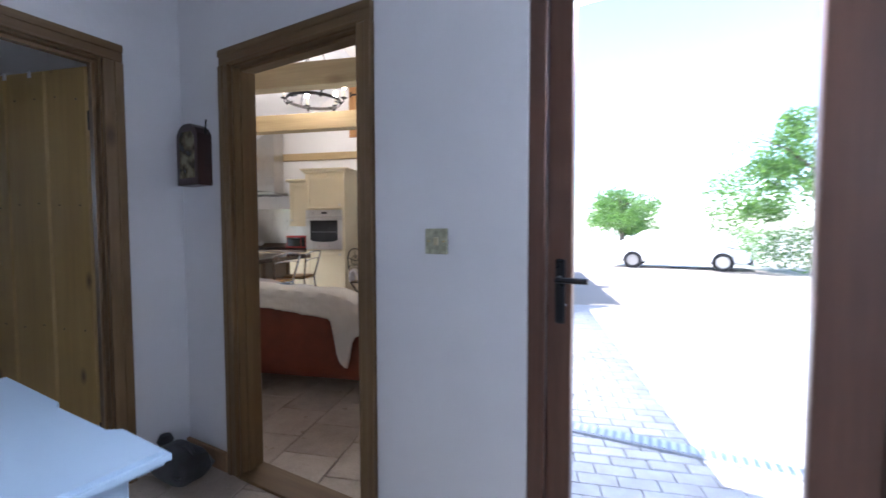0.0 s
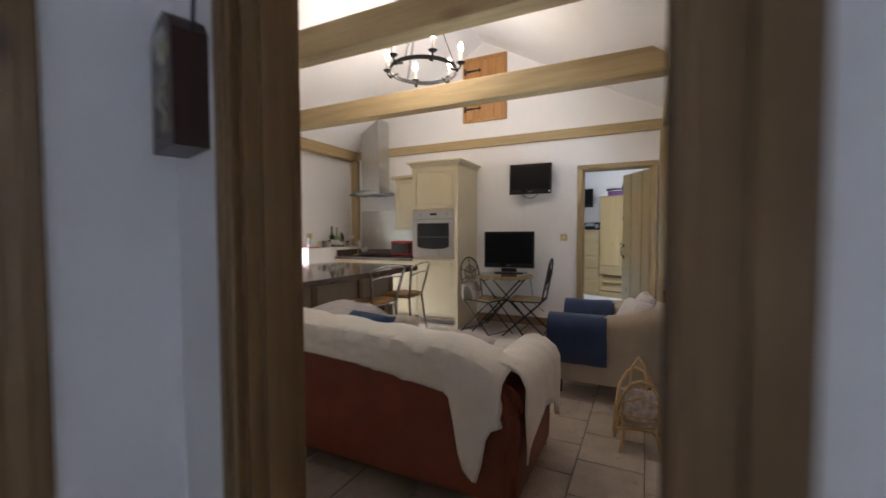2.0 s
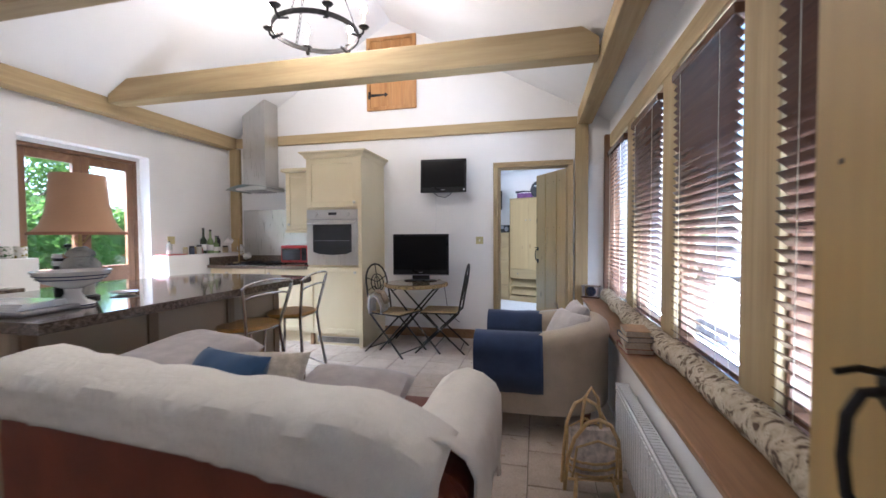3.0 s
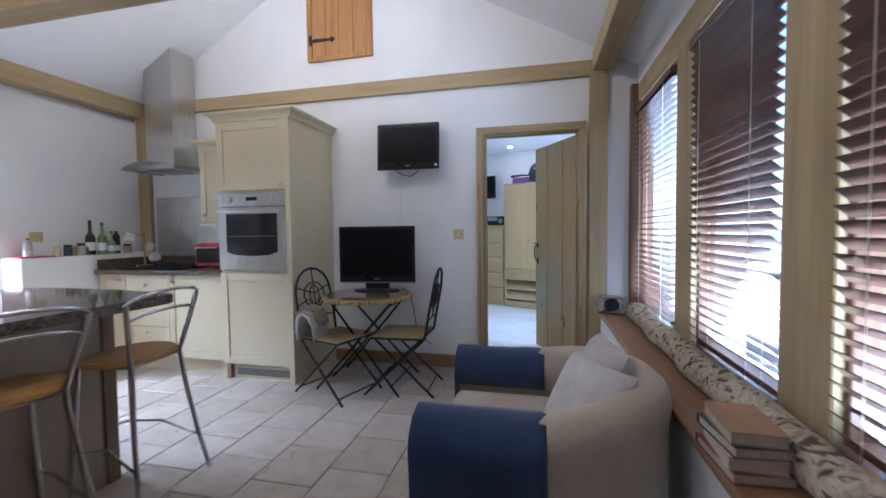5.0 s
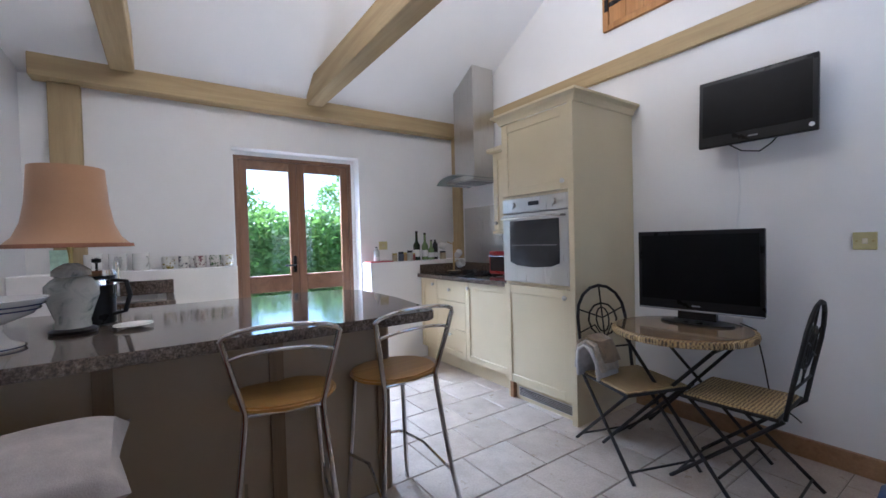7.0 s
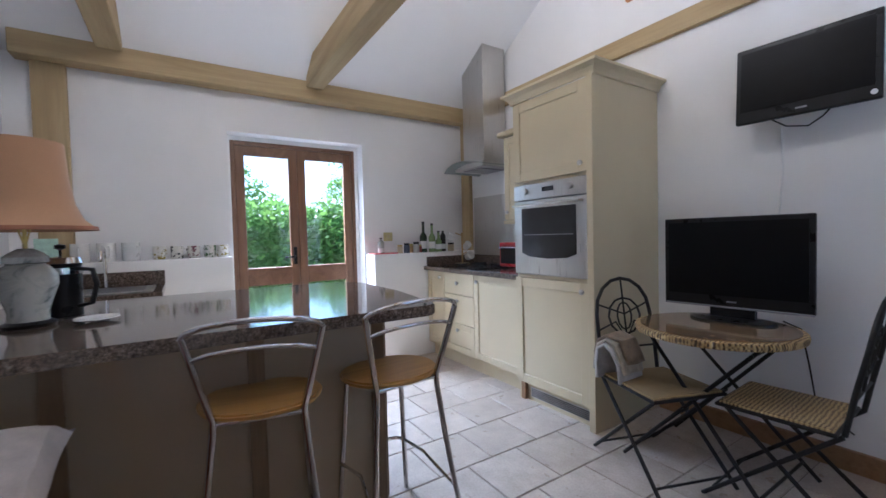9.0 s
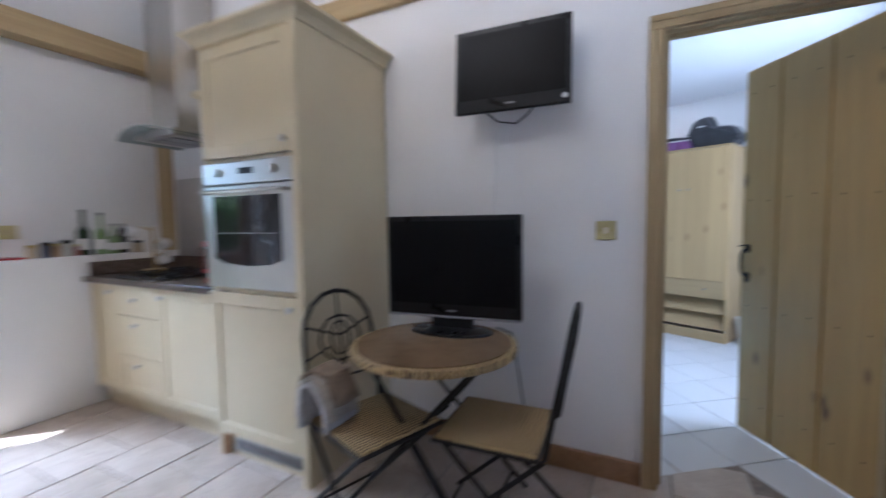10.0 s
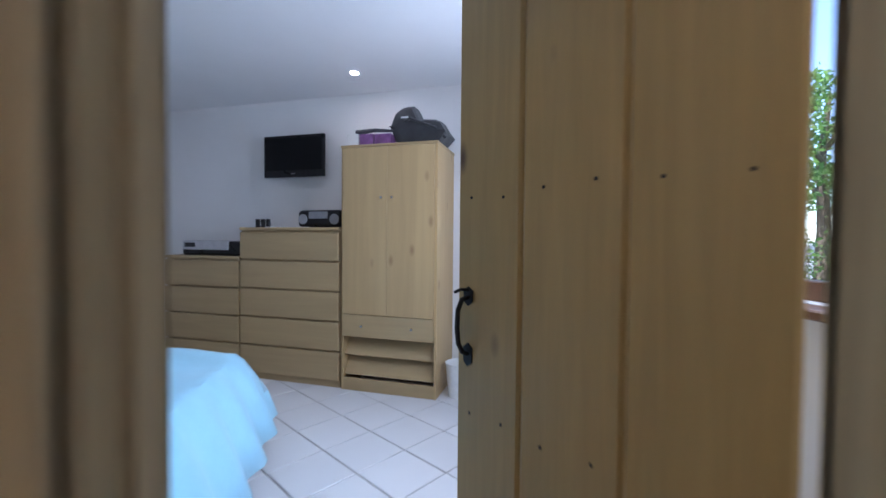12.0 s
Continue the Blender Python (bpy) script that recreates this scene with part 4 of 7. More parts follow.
for cx, cy, dx, dy in ((x0, y1, -1, 0), (x0, y0, -1, -1), (x1, y0, 1, -1), (x1, y1, 1, 0)):
    rings.append([corn.verts.new((cx + dx * o, cy + dy * o, z)) for o, z in prof])
for ra, rb in zip(rings, rings[1:]):
    for i in range(len(prof)):
        j = (i + 1) % len(prof)
        corn.faces.new((ra[i], ra[j], rb[j], rb[i]))
corn.faces.new(rings[0])
corn.faces.new(rings[-1][::-1])
part("cornice", corn, CREAM, g)

# built-in oven
g = thing("built_in_oven", "stainless steel built-in single oven with dark glass door", "oven")
ox0, ox1, oy = x0 + 0.004, x1 - 0.05, y0 - 0.004
part("body", nb(ox0 + 0.02, ox1 - 0.02, oy + 0.025, oy + 0.55, 0.925, 1.55), GREY_PLASTIC, g)
part("control_panel", nb(ox0, ox1, oy, oy + 0.024, 1.445, 1.553, 0.004), STEEL, g)
part("display", nb(-2.68, -2.58, oy - 0.002, oy, 1.49, 1.52), BLACK, g)
for x in (-2.83, -2.44):
    bm = lathe(bmesh.new(), [(0, 0), (0.021, 0), (0.019, 0.02), (0, 0.021)], 18)
    bmesh.ops.transform(bm, matrix=pose(x, oy, 1.503, 90, 0, 0), verts=bm.verts)
    part("dial", bm, STEEL, g, smooth=True)
d = part("oven_door", nb(ox0, ox1, oy, oy + 0.024, 0.925, 1.438, 0.004), STEEL, g)
bm = bmesh.new()
prism(bm, [(ox0 + 0.078, 1.385), (ox1 - 0.078, 1.385), (ox1 - 0.078, 1.075), (ox1 - 0.15, 1.05), ((ox0 + ox1) / 2, 1.04), (ox0 + 0.15, 1.05), (ox0 + 0.078, 1.075)], "y", oy - 0.003, oy - 0.0004)
part("door_glass", bm, OVEN_GLASS, d, "dark oven window")
part("rack", nb(ox0 + 0.10, ox1 - 0.10, oy - 0.0036, oy - 0.0031, 1.20, 1.204), GREY_PLASTIC, d, "oven rack behind the glass")
part("oven_handle", nt_([(ox0 + 0.03, oy, 1.405), (ox0 + 0.03, oy - 0.04, 1.405), (ox0 + 0.1, oy - 0.05, 1.405), (ox1 - 0.1, oy - 0.05, 1.405), (ox1 - 0.03, oy - 0.04, 1.405), (ox1 - 0.03, oy, 1.405)], 0.009), STEEL, d, smooth=True)

# wall cabinet beside the oven housing
g = thing("wall_cabinet", "narrow cream-painted wall cabinet", "cabinet")
part("body", nb(-3.455, -2.96, 6.06, YF - 0.003, 1.33, 2.05), CREAM, g)
shaker_front(g, -3.455, -2.96, 1.335, 2.045, 6.038, "door", (-3.405, 1.40), 0.06)
part("pelmet", nb(-3.465, -2.96, 6.03, YF - 0.003, 1.30, 1.3295, 0.004), CREAM, g)
part("cornice", nb(-3.50, -2.99, 5.99, YF - 0.003, 2.0505, 2.095, 0.012), CREAM, g)

# base units under the hob
def base_unit(label, x0, x1, fronts, y0=5.755):
    g = thing("base_cabinet", label, "cabinet", None, "cream kitchen base units")
    part("body", nb(x0 + 0.001, x1 - 0.001, y0 + 0.021, YF - 0.003, 0.13, 0.868), CREAM, g)
    part("plinth", nb(x0 + 0.001, x1 - 0.001, y0 + 0.065, y0 + 0.083, 0.0, 0.129), CREAM, g)
    for za, zb, kn, flat in fronts:
        shaker_front(g, x0, x1, za, zb, y0, "drawer_front" if flat else "door", kn, 0.06, flat=flat)
    return g


base_unit("narrow cream-painted base cabinet with one door", -4.335, -4.03, [(0.135, 0.865, (-4.085, 0.81), False)])
base_unit("cream-painted base cabinet with a stack of drawers", -4.03, -3.56, [(0.135, 0.40, (-3.795, 0.345), False), (0.40, 0.665, (-3.795, 0.61), True), (0.665, 0.865, (-3.795, 0.775), True)])
base_unit("cream-painted base cabinet with one panelled door", -3.56, -2.958, [(0.135, 0.865, (-3.50, 0.81), False)])
g = thing("worktop", "polished brown granite worktop with upstand", "worktop")
part("slab", nb(-4.345, -2.96, 5.715, YF - 0.003, 0.8685, 0.908, 0.005, 2), GRANITE, g)
part("upstand", nb(-4.34, -2.965, YF - 0.023, YF - 0.005, 0.9085, 1.0, 0.003), GRANITE, g)
part("upstand", nb(-4.345, -4.325, 5.75, YF - 0.024, 0.9085, 1.0, 0.003), GRANITE, g)
structure("splashback", nb(-4.33, -3.0, YF - 0.0046, YF, 1.0, 1.615), STEEL, "brushed steel splashback behind the hob", "splashback")
g = thing("hob", "black glass hob set in the granite worktop", "hob")
part("glass_plate", nb(-4.13, -3.55, 5.80, 6.28, 0.9085, 0.916, 0.003), OVEN_GLASS, g)
for x in (-3.98, -3.70):
    for y in (5.93, 6.15):
        bm = bmesh.new()
        for a in range(4):
            tube(bm, [(x, y, 0.932), (x + 0.085 * math.cos(a * 1.5708), y + 0.085 * math.sin(a * 1.5708), 0.932), (x + 0.09 * math.cos(a * 1.5708), y + 0.09 * math.sin(a * 1.5708), 0.916)], 0.005, 6)
        lathe(bm, [(0, 0.917), (0.04, 0.917), (0.038, 0.926), (0, 0.926)], 14, (x, y, 0))
        part("burner", bm, IRON, g)

# extractor hood
g = thing("cooker_hood", "brushed steel chimney cooker hood with curved glass canopy", "cooker hood")
fx0, fx1, fy0, fy1 = -4.08, -3.755, 6.06, YF - 0.04
bm = bmesh.new()
prism(bm, [(fx0, 1.90), (fx1, 1.90), (fx1, roof_z(fx1) - 0.002), (fx0, roof_z(fx0) - 0.002)], "y", fy0, fy1)
part("flue", bm, STEEL, g)
part("control_box", nb(-4.14, -3.69, 5.99, YF - 0.004, 1.845, 1.90, 0.006), STEEL, g)
for x in (-3.985, -3.845):
    part("filter", nb(x - 0.065, x + 0.065, 6.03, 6.33, 1.838, 1.8445), GREY_PLASTIC, g)
bm = bmesh.new()
n = 14
rows = []
for k in range(n + 1):
    s = -1 + 2 * k / n
    x = -3.90 + s * 0.33
    z = 1.895 - 0.055 * s * s
    yf = 5.86 + 0.06 * s * s
    rows.append([bm.verts.new(p) for p in ((x, yf, z), (x, YF - 0.004, z), (x, YF - 0.004, z + 0.006), (x, yf, z + 0.006))])
for a, c in zip(rows, rows[1:]):
    for i in range(4):
        bm.faces.new((a[i], a[(i + 1) % 4], c[(i + 1) % 4], c[i]))
bm.faces.new(rows[0])
bm.faces.new(rows[-1][::-1])
part("glass_canopy", bm, plain("smoked_canopy_glass", (0.32, 0.36, 0.34), 0.08, 0.0, 0.05), g, "curved grey glass canopy", True)

# ledges boxed out along the west wall, both sides of the garden doors
structure("ledge_north", nb(XL, -4.348, 5.185, YF, 0.0, 1.045, 0.004), PLASTER, "white boxed-out ledge along the wall", "ledge")
structure("ledge_south", nb(XL, -4.348, 2.62, 3.98, 0.0, 1.085, 0.004), PLASTER, "white boxed-out ledge along the wall", "ledge")

# sink counter under the south ledge
g = thing("sink_unit", "cream sink cabinet with granite top and steel sink", "cabinet")
part("body", nb(-4.345, -3.80, 2.95, 3.50, 0.0, 0.868), CREAM, g)
part("top", nb(-4.345, -3.77, 2.95, 3.53, 0.8685, 0.908, 0.005, 2), GRANITE, g)
part("upstand", nb(-4.344, -4.325, 2.95, 3.53, 0.9085, 1.01, 0.003), GRANITE, g)
bm = nb(-4.25, -3.84, 3.0, 3.48, 0.9085, 0.914, 0.003)
part("sink_rim", bm, STEEL, g, "steel sink rim")
# flat plate, no hollow: the bowl's shade is put into the darker steel
part("sink_bowl", nb(-4.20, -3.90, 3.05, 3.43, 0.9145, 0.9155), plain("sink_shadow_steel", (0.3, 0.3, 0.3), 0.35, 1.0), g)
part("tap", nt_([(-4.29, 3.2, 0.908), (-4.29, 3.2, 1.10), (-4.27, 3.2, 1.16), (-4.2, 3.2, 1.19), (-4.12, 3.2, 1.16), (-4.10, 3.2, 1.10)], 0.011), CHROME, g, smooth=True)

# island
g = thing("kitchen_island", "cream-panelled breakfast island with thick brown granite top", "kitchen island")
outline = [(-2.22, 2.62), (-2.215, 3.6), (-2.205, 4.50)] + arc(-2.265, 4.50, 0.06, 0, 75, 4) + [(-2.75, 4.62)] + arc(-3.22, 4.40, 0.22, 85, 180, 7) + [(-3.44, 2.62)]
bm = prism(bmesh.new(), outline, "z", 0.872, 0.918)
bmesh.ops.bevel(bm, geom=[e for e in bm.edges if abs(e.verts[0].co.z - e.verts[1].co.z) < 1e-4], offset=0.006, segments=2, affect="EDGES")
part("worktop", bm, GRANITE, g, "thick polished brown granite slab")
part("body", nb(-3.38, -2.44, 2.66, 4.40, 0.0, 0.871), SHADED_CREAM, g)
for y in (2.72, 3.28, 3.86, 4.36):
    part("batten", nb(-2.4395, -2.425, y - 0.03, y + 0.03, 0.0, 0.871, 0.002), BATTEN_WOOD, g)
for x in (-3.33, -2.9, -2.49):
    part("batten", nb(x - 0.03, x + 0.03, 4.4005, 4.415, 0.0, 0.871, 0.002), BATTEN_WOOD, g)


# bar stools
def bar_stool(m):
    """Origin at the floor under the seat; the back is at local +x."""
    g = thing("bar_stool", "chrome bar stool with a round-fronted wooden seat", "bar stool", m, "bar stools at the island")
    seat = bmesh.new()
    pts = [(0.16 * math.cos(a) * (1.12 if math.cos(a) > 0 else 1.0), 0.205 * abs(math.sin(a)) ** 0.8 * (1 if math.sin(a) > 0 else -1)) for a in (i * math.pi / 16 for i in range(32))]
    prism(seat, pts, "z", 0.64, 0.662)
    bmesh.ops.bevel(seat, geom=[e for e in seat.edges if abs(e.verts[0].co.z - e.verts[1].co.z) < 1e-4], offset=0.008, segments=2, affect="EDGES")
    part("seat", seat, SEAT_WOOD, g, "honey-coloured plywood seat", True)
    for s in (-1, 1):
        part("leg", nt_([(-0.13, s * 0.13, 0.637), (-0.15, s * 0.15, 0.3), (-0.17, s * 0.17, 0.0)], 0.0115, seg=10), CHROME, g, smooth=True)
        part("rear_leg", nt_([(0.205, s * 0.20, 0.925), (0.178, s * 0.168, 0.78), (0.150, s * 0.136, 0.645), (0.152, s * 0.138, 0.60), (0.172, s * 0.158, 0.40), (0.205, s * 0.182, 0.18), (0.24, s * 0.205, 0.0)], 0.0115, seg=10), CHROME, g, smooth=True)
        part("side_bar", nt_([(-0.16, s * 0.162, 0.24), (0.02, s * 0.15, 0.26), (0.205, s * 0.182, 0.18)], 0.007), CHROME, g, smooth=True)
    part("foot_rest", nt_([(-0.163, -0.163, 0.24)] + [(-0.163 - 0.05 * math.cos(a), 0.163 * math.sin(a), 0.245) for a in (-1.0, -0.5, 0, 0.5, 1.0)] + [(-0.163, 0.163, 0.24)], 0.009), CHROME, g, smooth=True)
    part("seat_rail", nt_([(0.15, -0.136, 0.632), (-0.12, -0.125, 0.63), (-0.12, 0.125, 0.63), (0.15, 0.136, 0.632)], 0.008, closed=True), CHROME, g, smooth=True)
    part("back_rail", nt_([(0.205 + 0.06 * math.cos(a * 1.25) - 0.019, 0.20 * math.sin(a * 1.5708) if abs(a) < 1 else 0.20 * a, 0.925 + 0.045 * math.cos(a * 1.5708)) for a in (-1, -0.75, -0.5, -0.25, 0, 0.25, 0.5, 0.75, 1)], 0.009, seg=10), CHROME, g, smooth=True)
    part("back_rail", nt_([(0.187 + 0.055 * math.cos(a * 1.25) - 0.017, 0.183 * math.sin(a * 1.5708) if abs(a) < 1 else 0.183 * a, 0.845 + 0.035 * math.cos(a * 1.5708)) for a in (-1, -0.75, -0.5, -0.25, 0, 0.25, 0.5, 0.75, 1)], 0.0075, seg=10), CHROME, g, smooth=True)
    return g


st = bar_stool(pose(-2.30, 3.86, 0, 0, 0, -12))
copy_thing(st, pose(-2.29, 4.35, 0, 0, 0, 4))

# ---- table, chairs, screens ----
TX, TY = -1.71, 5.87
g = thing("bistro_table", "round bistro table with woven top under glass, folding iron legs", "table", pose(TX, TY, 0))
part("tabletop", lathe(bmesh.new(), [(0, 0.685), (0.33, 0.685), (0.352, 0.69), (0.355, 0.705), (0.35, 0.72), (0.33, 0.724), (0, 0.724)], 40), WICKER, g, "woven rattan top", True)
part("glass_top", lathe(bmesh.new(), [(0, 0.7245), (0.335, 0.7245), (0.335, 0.729), (0, 0.729)], 40), plain("table_glass_tint", (0.20, 0.135, 0.075), 0.05, 0, 0.15, 9), g, "glossy brown glass top")
part("rim", lathe(bmesh.new(), [(0.338, 0.69), (0.358, 0.692), (0.362, 0.706), (0.358, 0.722), (0.338, 0.726)], 40), WICKER, g, smooth=True)
for s in (-1, 1):
    for k in (-1, 1):
        part("leg", nt_([(k * 0.25, s * 0.16 + k * 0.012, 0.684), (-k * 0.34, s * 0.26 + k * 0.012, 0.01)], 0.0095), IRON, g)
    part("pivot", nt_([(-0.045, s * 0.205 - 0.03, 0.335), (-0.045, s * 0.205 + 0.03, 0.335)], 0.008), IRON, g)
for k in (-1, 1):
    part("cross_bar", nt_([(k * 0.22, -0.17, 0.65), (k * 0.22, 0.17, 0.65)], 0.007), IRON, g)
    part("cross_bar", nt_([(k * 0.28, -0.24, 0.08), (k * 0.28, 0.24, 0.08)], 0.007), IRON, g)


def bistro_chair(m, label):
    """A folding iron chair; back at local +x, facing -x."""
    g = thing("bistro_chair", label, "chair", m, "folding chairs at the bistro table")
    part("seat", nb(-0.20, 0.18, -0.19, 0.19, 0.425, 0.447, 0.009, 2), WICKER, g, "woven rattan seat")
    part("seat_frame", nt_([(-0.205, -0.195, 0.43), (0.185, -0.195, 0.43), (0.185, 0.195, 0.43), (-0.205, 0.195, 0.43)], 0.009, closed=True), IRON, g)
    arch = [(0.205, -0.17, 0.43), (0.235, -0.175, 0.6), (0.265, -0.17, 0.75)]
    arch += [(0.265 + 0.03 * math.sin(a), -0.17 * math.cos(a), 0.75 + 0.19 * math.sin(a)) for a in (0.4, 0.8, 1.2, 1.5708, 1.94, 2.34, 2.74)]
    arch += [(0.265, 0.17, 0.75), (0.235, 0.175, 0.6), (0.205, 0.17, 0.43)]
    part("backrest", nt_(arch, 0.010), IRON, g)

    def at(y, z):
        return (0.225 + (z - 0.55) * 0.17, y, z)
    sc = bmesh.new()
    tube(sc, [at(0.10 * math.cos(a), 0.73 + 0.10 * math.sin(a)) for a in (i * 0.5236 for i in range(12))], 0.006, closed=True)
    tube(sc, [at(0.045 * math.cos(a), 0.73 + 0.075 * math.sin(a)) for a in (i * 0.5236 for i in range(12))], 0.005, closed=True)
    tube(sc, [at(-0.17, 0.56), at(0.17, 0.56)], 0.006)
    tube(sc, [at(-0.17, 0.66), at(-0.06, 0.70), at(0.0, 0.60), at(0.06, 0.70), at(0.17, 0.66)], 0.005)
    tube(sc, [at(-0.16, 0.80), at(0, 0.74), at(0.16, 0.80)], 0.005)
    tube(sc, [at(0, 0.56), at(0, 0.93)], 0.005)
    part("back_scroll", sc, IRON, g, "scrolled iron back")
    for s in (-1, 1):
        part("leg", nt_([(0.205, s * 0.185, 0.43), (-0.26, s * 0.205, 0.0)], 0.0095), IRON, g)
        part("leg", nt_([(-0.19, s * 0.17, 0.43), (0.27, s * 0.19, 0.0)], 0.0095), IRON, g)
    for x in (-0.22, 0.225):
        part("stretcher", nt_([(x, -0.195, 0.045), (x, 0.195, 0.045)], 0.006), IRON, g)
    return g


bistro_chair(pose(-1.40, 5.83, 0, 0, 0, 3), "folding wrought-iron bistro chair with woven seat")
bistro_chair(pose(-1.88, 5.655, 0, 0, 0, 160), "folding wrought-iron bistro chair with towels over its side")


def flat_tv(name, label, m, w, h, stand):
    """A flat screen; local x across, facing -y, origin at its lower middle."""
    g = thing(name, label, "television", m)
    part("casing", nb(-w / 2, w / 2, 0, 0.03, 0, h, 0.006, 2), BLACK, g)
    part("rear_bulge", nb(-w * 0.32, w * 0.32, 0.0302, 0.06, h * 0.15, h * 0.85, 0.012), BLACK, g)
    part("screen", nb(-w / 2 + 0.022, w / 2 - 0.022, -0.0015, -0.0003, 0.06, h - 0.025), SCREEN, g, "dark switched-off screen")
    part("logo_mark", nb(-0.022, 0.022, -0.0016, -0.0004, 0.026, 0.034), GREY_PLASTIC, g)
    if stand:
        part("chin_trim", nb(-w / 2 + 0.002, w / 2 - 0.002, -0.003, 0.02, -0.004, 0.006, 0.002), GREY_PLASTIC, g)
        part("neck", nb(-0.10, 0.10, 0.005, 0.04, -0.05, 0.02), BLACK, g)
        bm = lathe(bmesh.new(), [(0, -0.068), (0.17, -0.068), (0.165, -0.058), (0.05, -0.05), (0, -0.05)], 28)
        bmesh.ops.scale(bm, vec=(1.15, 0.62, 1), verts=bm.verts)
        part("base", bm, BLACK, g, smooth=True)
    else:
        part("wall_arm", nb(-0.04, 0.04, 0.0605, 0.16, h * 0.35, h * 0.6, 0.003), BLACK, g)
    return g


flat_tv("television", "large black flat television standing on the bistro table", pose(-1.70, 6.03, 0.797, 0, 0, 6), 0.655, 0.475, True)
t2 = flat_tv("television", "small black flat television on a wall arm", pose(-1.47, 6.205, 1.765, -4, 0, 3), 0.55, 0.40, False)
part("badge", lathe(bmesh.new(), [(0, 0), (0.012, 0), (0.012, 0.002), (0, 0.002)], 12), WHITE_ENAMEL, t2).matrix_local = pose(0.25, -0.003, 0.03, 90, 0, 0)
tagged(part("television_cable", nt_([(-1.60, 6.25, 1.77), (-1.55, 6.28, 1.73), (-1.46, 6.27, 1.71), (-1.40, 6.25, 1.74), (-1.36, 6.24, 1.78)], 0.004), BLACK), "thin black cable looped below the wall television", "cable")
tagged(part("wall_cable", nt_([(-1.60, YF - 0.004, 1.76), (-1.59, YF - 0.004, 1.5), (-1.61, YF - 0.004, 1.25), (-1.60, YF - 0.004, 1.0), (-1.58, YF - 0.004, 0.7)], 0.004), WHITE_ENAMEL), "thin white cable running down the wall", "cable")
tagged(part("power_cable", nt_([(-1.52, 6.15, 0.74), (-1.47, 6.22, 0.70), (-1.46, 6.3, 0.5), (-1.44, 6.33, 0.3), (-1.30, 6.33, 0.2)], 0.004), BLACK), "black power cable hanging behind the table", "cable")


def wall_switch(label, m, w=0.088, h=0.088):
    """A plate on a wall; local x across, facing -y."""
    g = thing("light_switch", label, "switch", m)
    part("plate", nb(-w / 2, w / 2, -0.006, 0, -h / 2, h / 2, 0.002), BRASS_PLATE if w != 0.09 else TARNISHED, g)
    part("rocker", nb(-0.010, 0.010, -0.0105, -0.0062, -0.014, 0.014, 0.002), IVORY if w < 0.089 else BRASS_ROCKER, g)
    for x in (-0.03, 0.03):
        bm = lathe(bmesh.new(), [(0, 0), (0.004, 0), (0.003, 0.0015), (0, 0.0016)], 10)
        bmesh.ops.transform(bm, matrix=pose(x, -0.006, 0, 90, 0, 0), verts=bm.verts)
        part("screw", bm, BRASS, g)


wall_switch("square aged brass light switch on the wall", pose(-1.058, YF, 1.193))
wall_switch("square aged brass light switch in the hall", HALL @ pose(1.205, 0.02, 1.18), 0.09, 0.09)
wall_switch("brass double socket above the ledge", pose(XL, 5.43, 1.215, 0, 0, 90), 0.10, 0.088)


# ---- sofa with throw ----
g = thing("sofa", "rust-red leather camel-back sofa, its back to the doorway", "sofa")
bm = bmesh.new()
prism(bm, [(-2.10, 0.12), (-0.57, 0.12), (-0.56, 0.50), (-0.63, 0.62), (-0.78, 0.725), (-1.2, 0.76), (-1.6, 0.775), (-1.95, 0.81), (-2.08, 0.80), (-2.12, 0.6)], "y", 2.42, 2.66)
bmesh.ops.bevel(bm, geom=bm.edges[:], offset=0.035, segments=3, affect="EDGES")
part("backrest", bm, LEATHER, g, smooth=True)
part("seat_base", nb(-2.05, -0.62, 2.60, 3.34, 0.12, 0.36, 0.02, 2), LEATHER, g, smooth=True)
for xa, xb, h in ((-0.80, -0.555, 0.62), (-2.14, -1.90, 0.58)):
    bm = bmesh.new()
    prof = [(xa + 0.03, 0.10), (xb - 0.03, 0.10), (xb - 0.02, h - 0.16)] + [(((xa + xb) / 2) + (xb - xa) / 2 * math.cos(a), h - 0.10 + 0.10 * math.sin(a)) for a in (0, 0.5, 1.0, 1.5708, 2.14, 2.64, 3.14)] + [(xa + 0.02, h - 0.16)]
    prism(bm, prof, "y", 2.5, 3.20)
    bmesh.ops.bevel(bm, geom=[e for e in bm.edges if abs(e.verts[0].co.y - e.verts[1].co.y) < 1e-4], offset=0.02, segments=2, affect="EDGES")
    part("armrest", bm, LEATHER, g, smooth=True)
for xa, xb in ((-1.89, -1.34), (-1.33, -0.81)):
    part("seat_cushion", nb(xa, xb, 2.66, 3.36, 0.362, 0.48, 0.045, 3), LEATHER, g, smooth=True)
for x in (-2.0, -0.64):
    for y in (2.52, 3.26):
        part("foot", lathe(bmesh.new(), [(0, 0), (0.022, 0), (0.032, 0.12), (0, 0.12)], 12, (x, y, 0)), DARKWOOD_Z, g)


def drape(bm, rows):
    grid = [[bm.verts.new(p) for p in row] for row in rows]
    for a, c in zip(grid, grid[1:]):
        for i in range(len(a) - 1):
            bm.faces.new((a[i], a[i + 1], c[i + 1], c[i]))


def hem(x):
    """Height of the throw's rear hem along the sofa's back."""
    z = 0.672 - 0.06 * (x + 1.9) - 0.06 * max(0, x + 1.3)
    return z - 0.29 * math.exp(-((x + 0.755) / 0.07) ** 4) - 0.10 * math.exp(-((x + 0.66) / 0.10) ** 2)


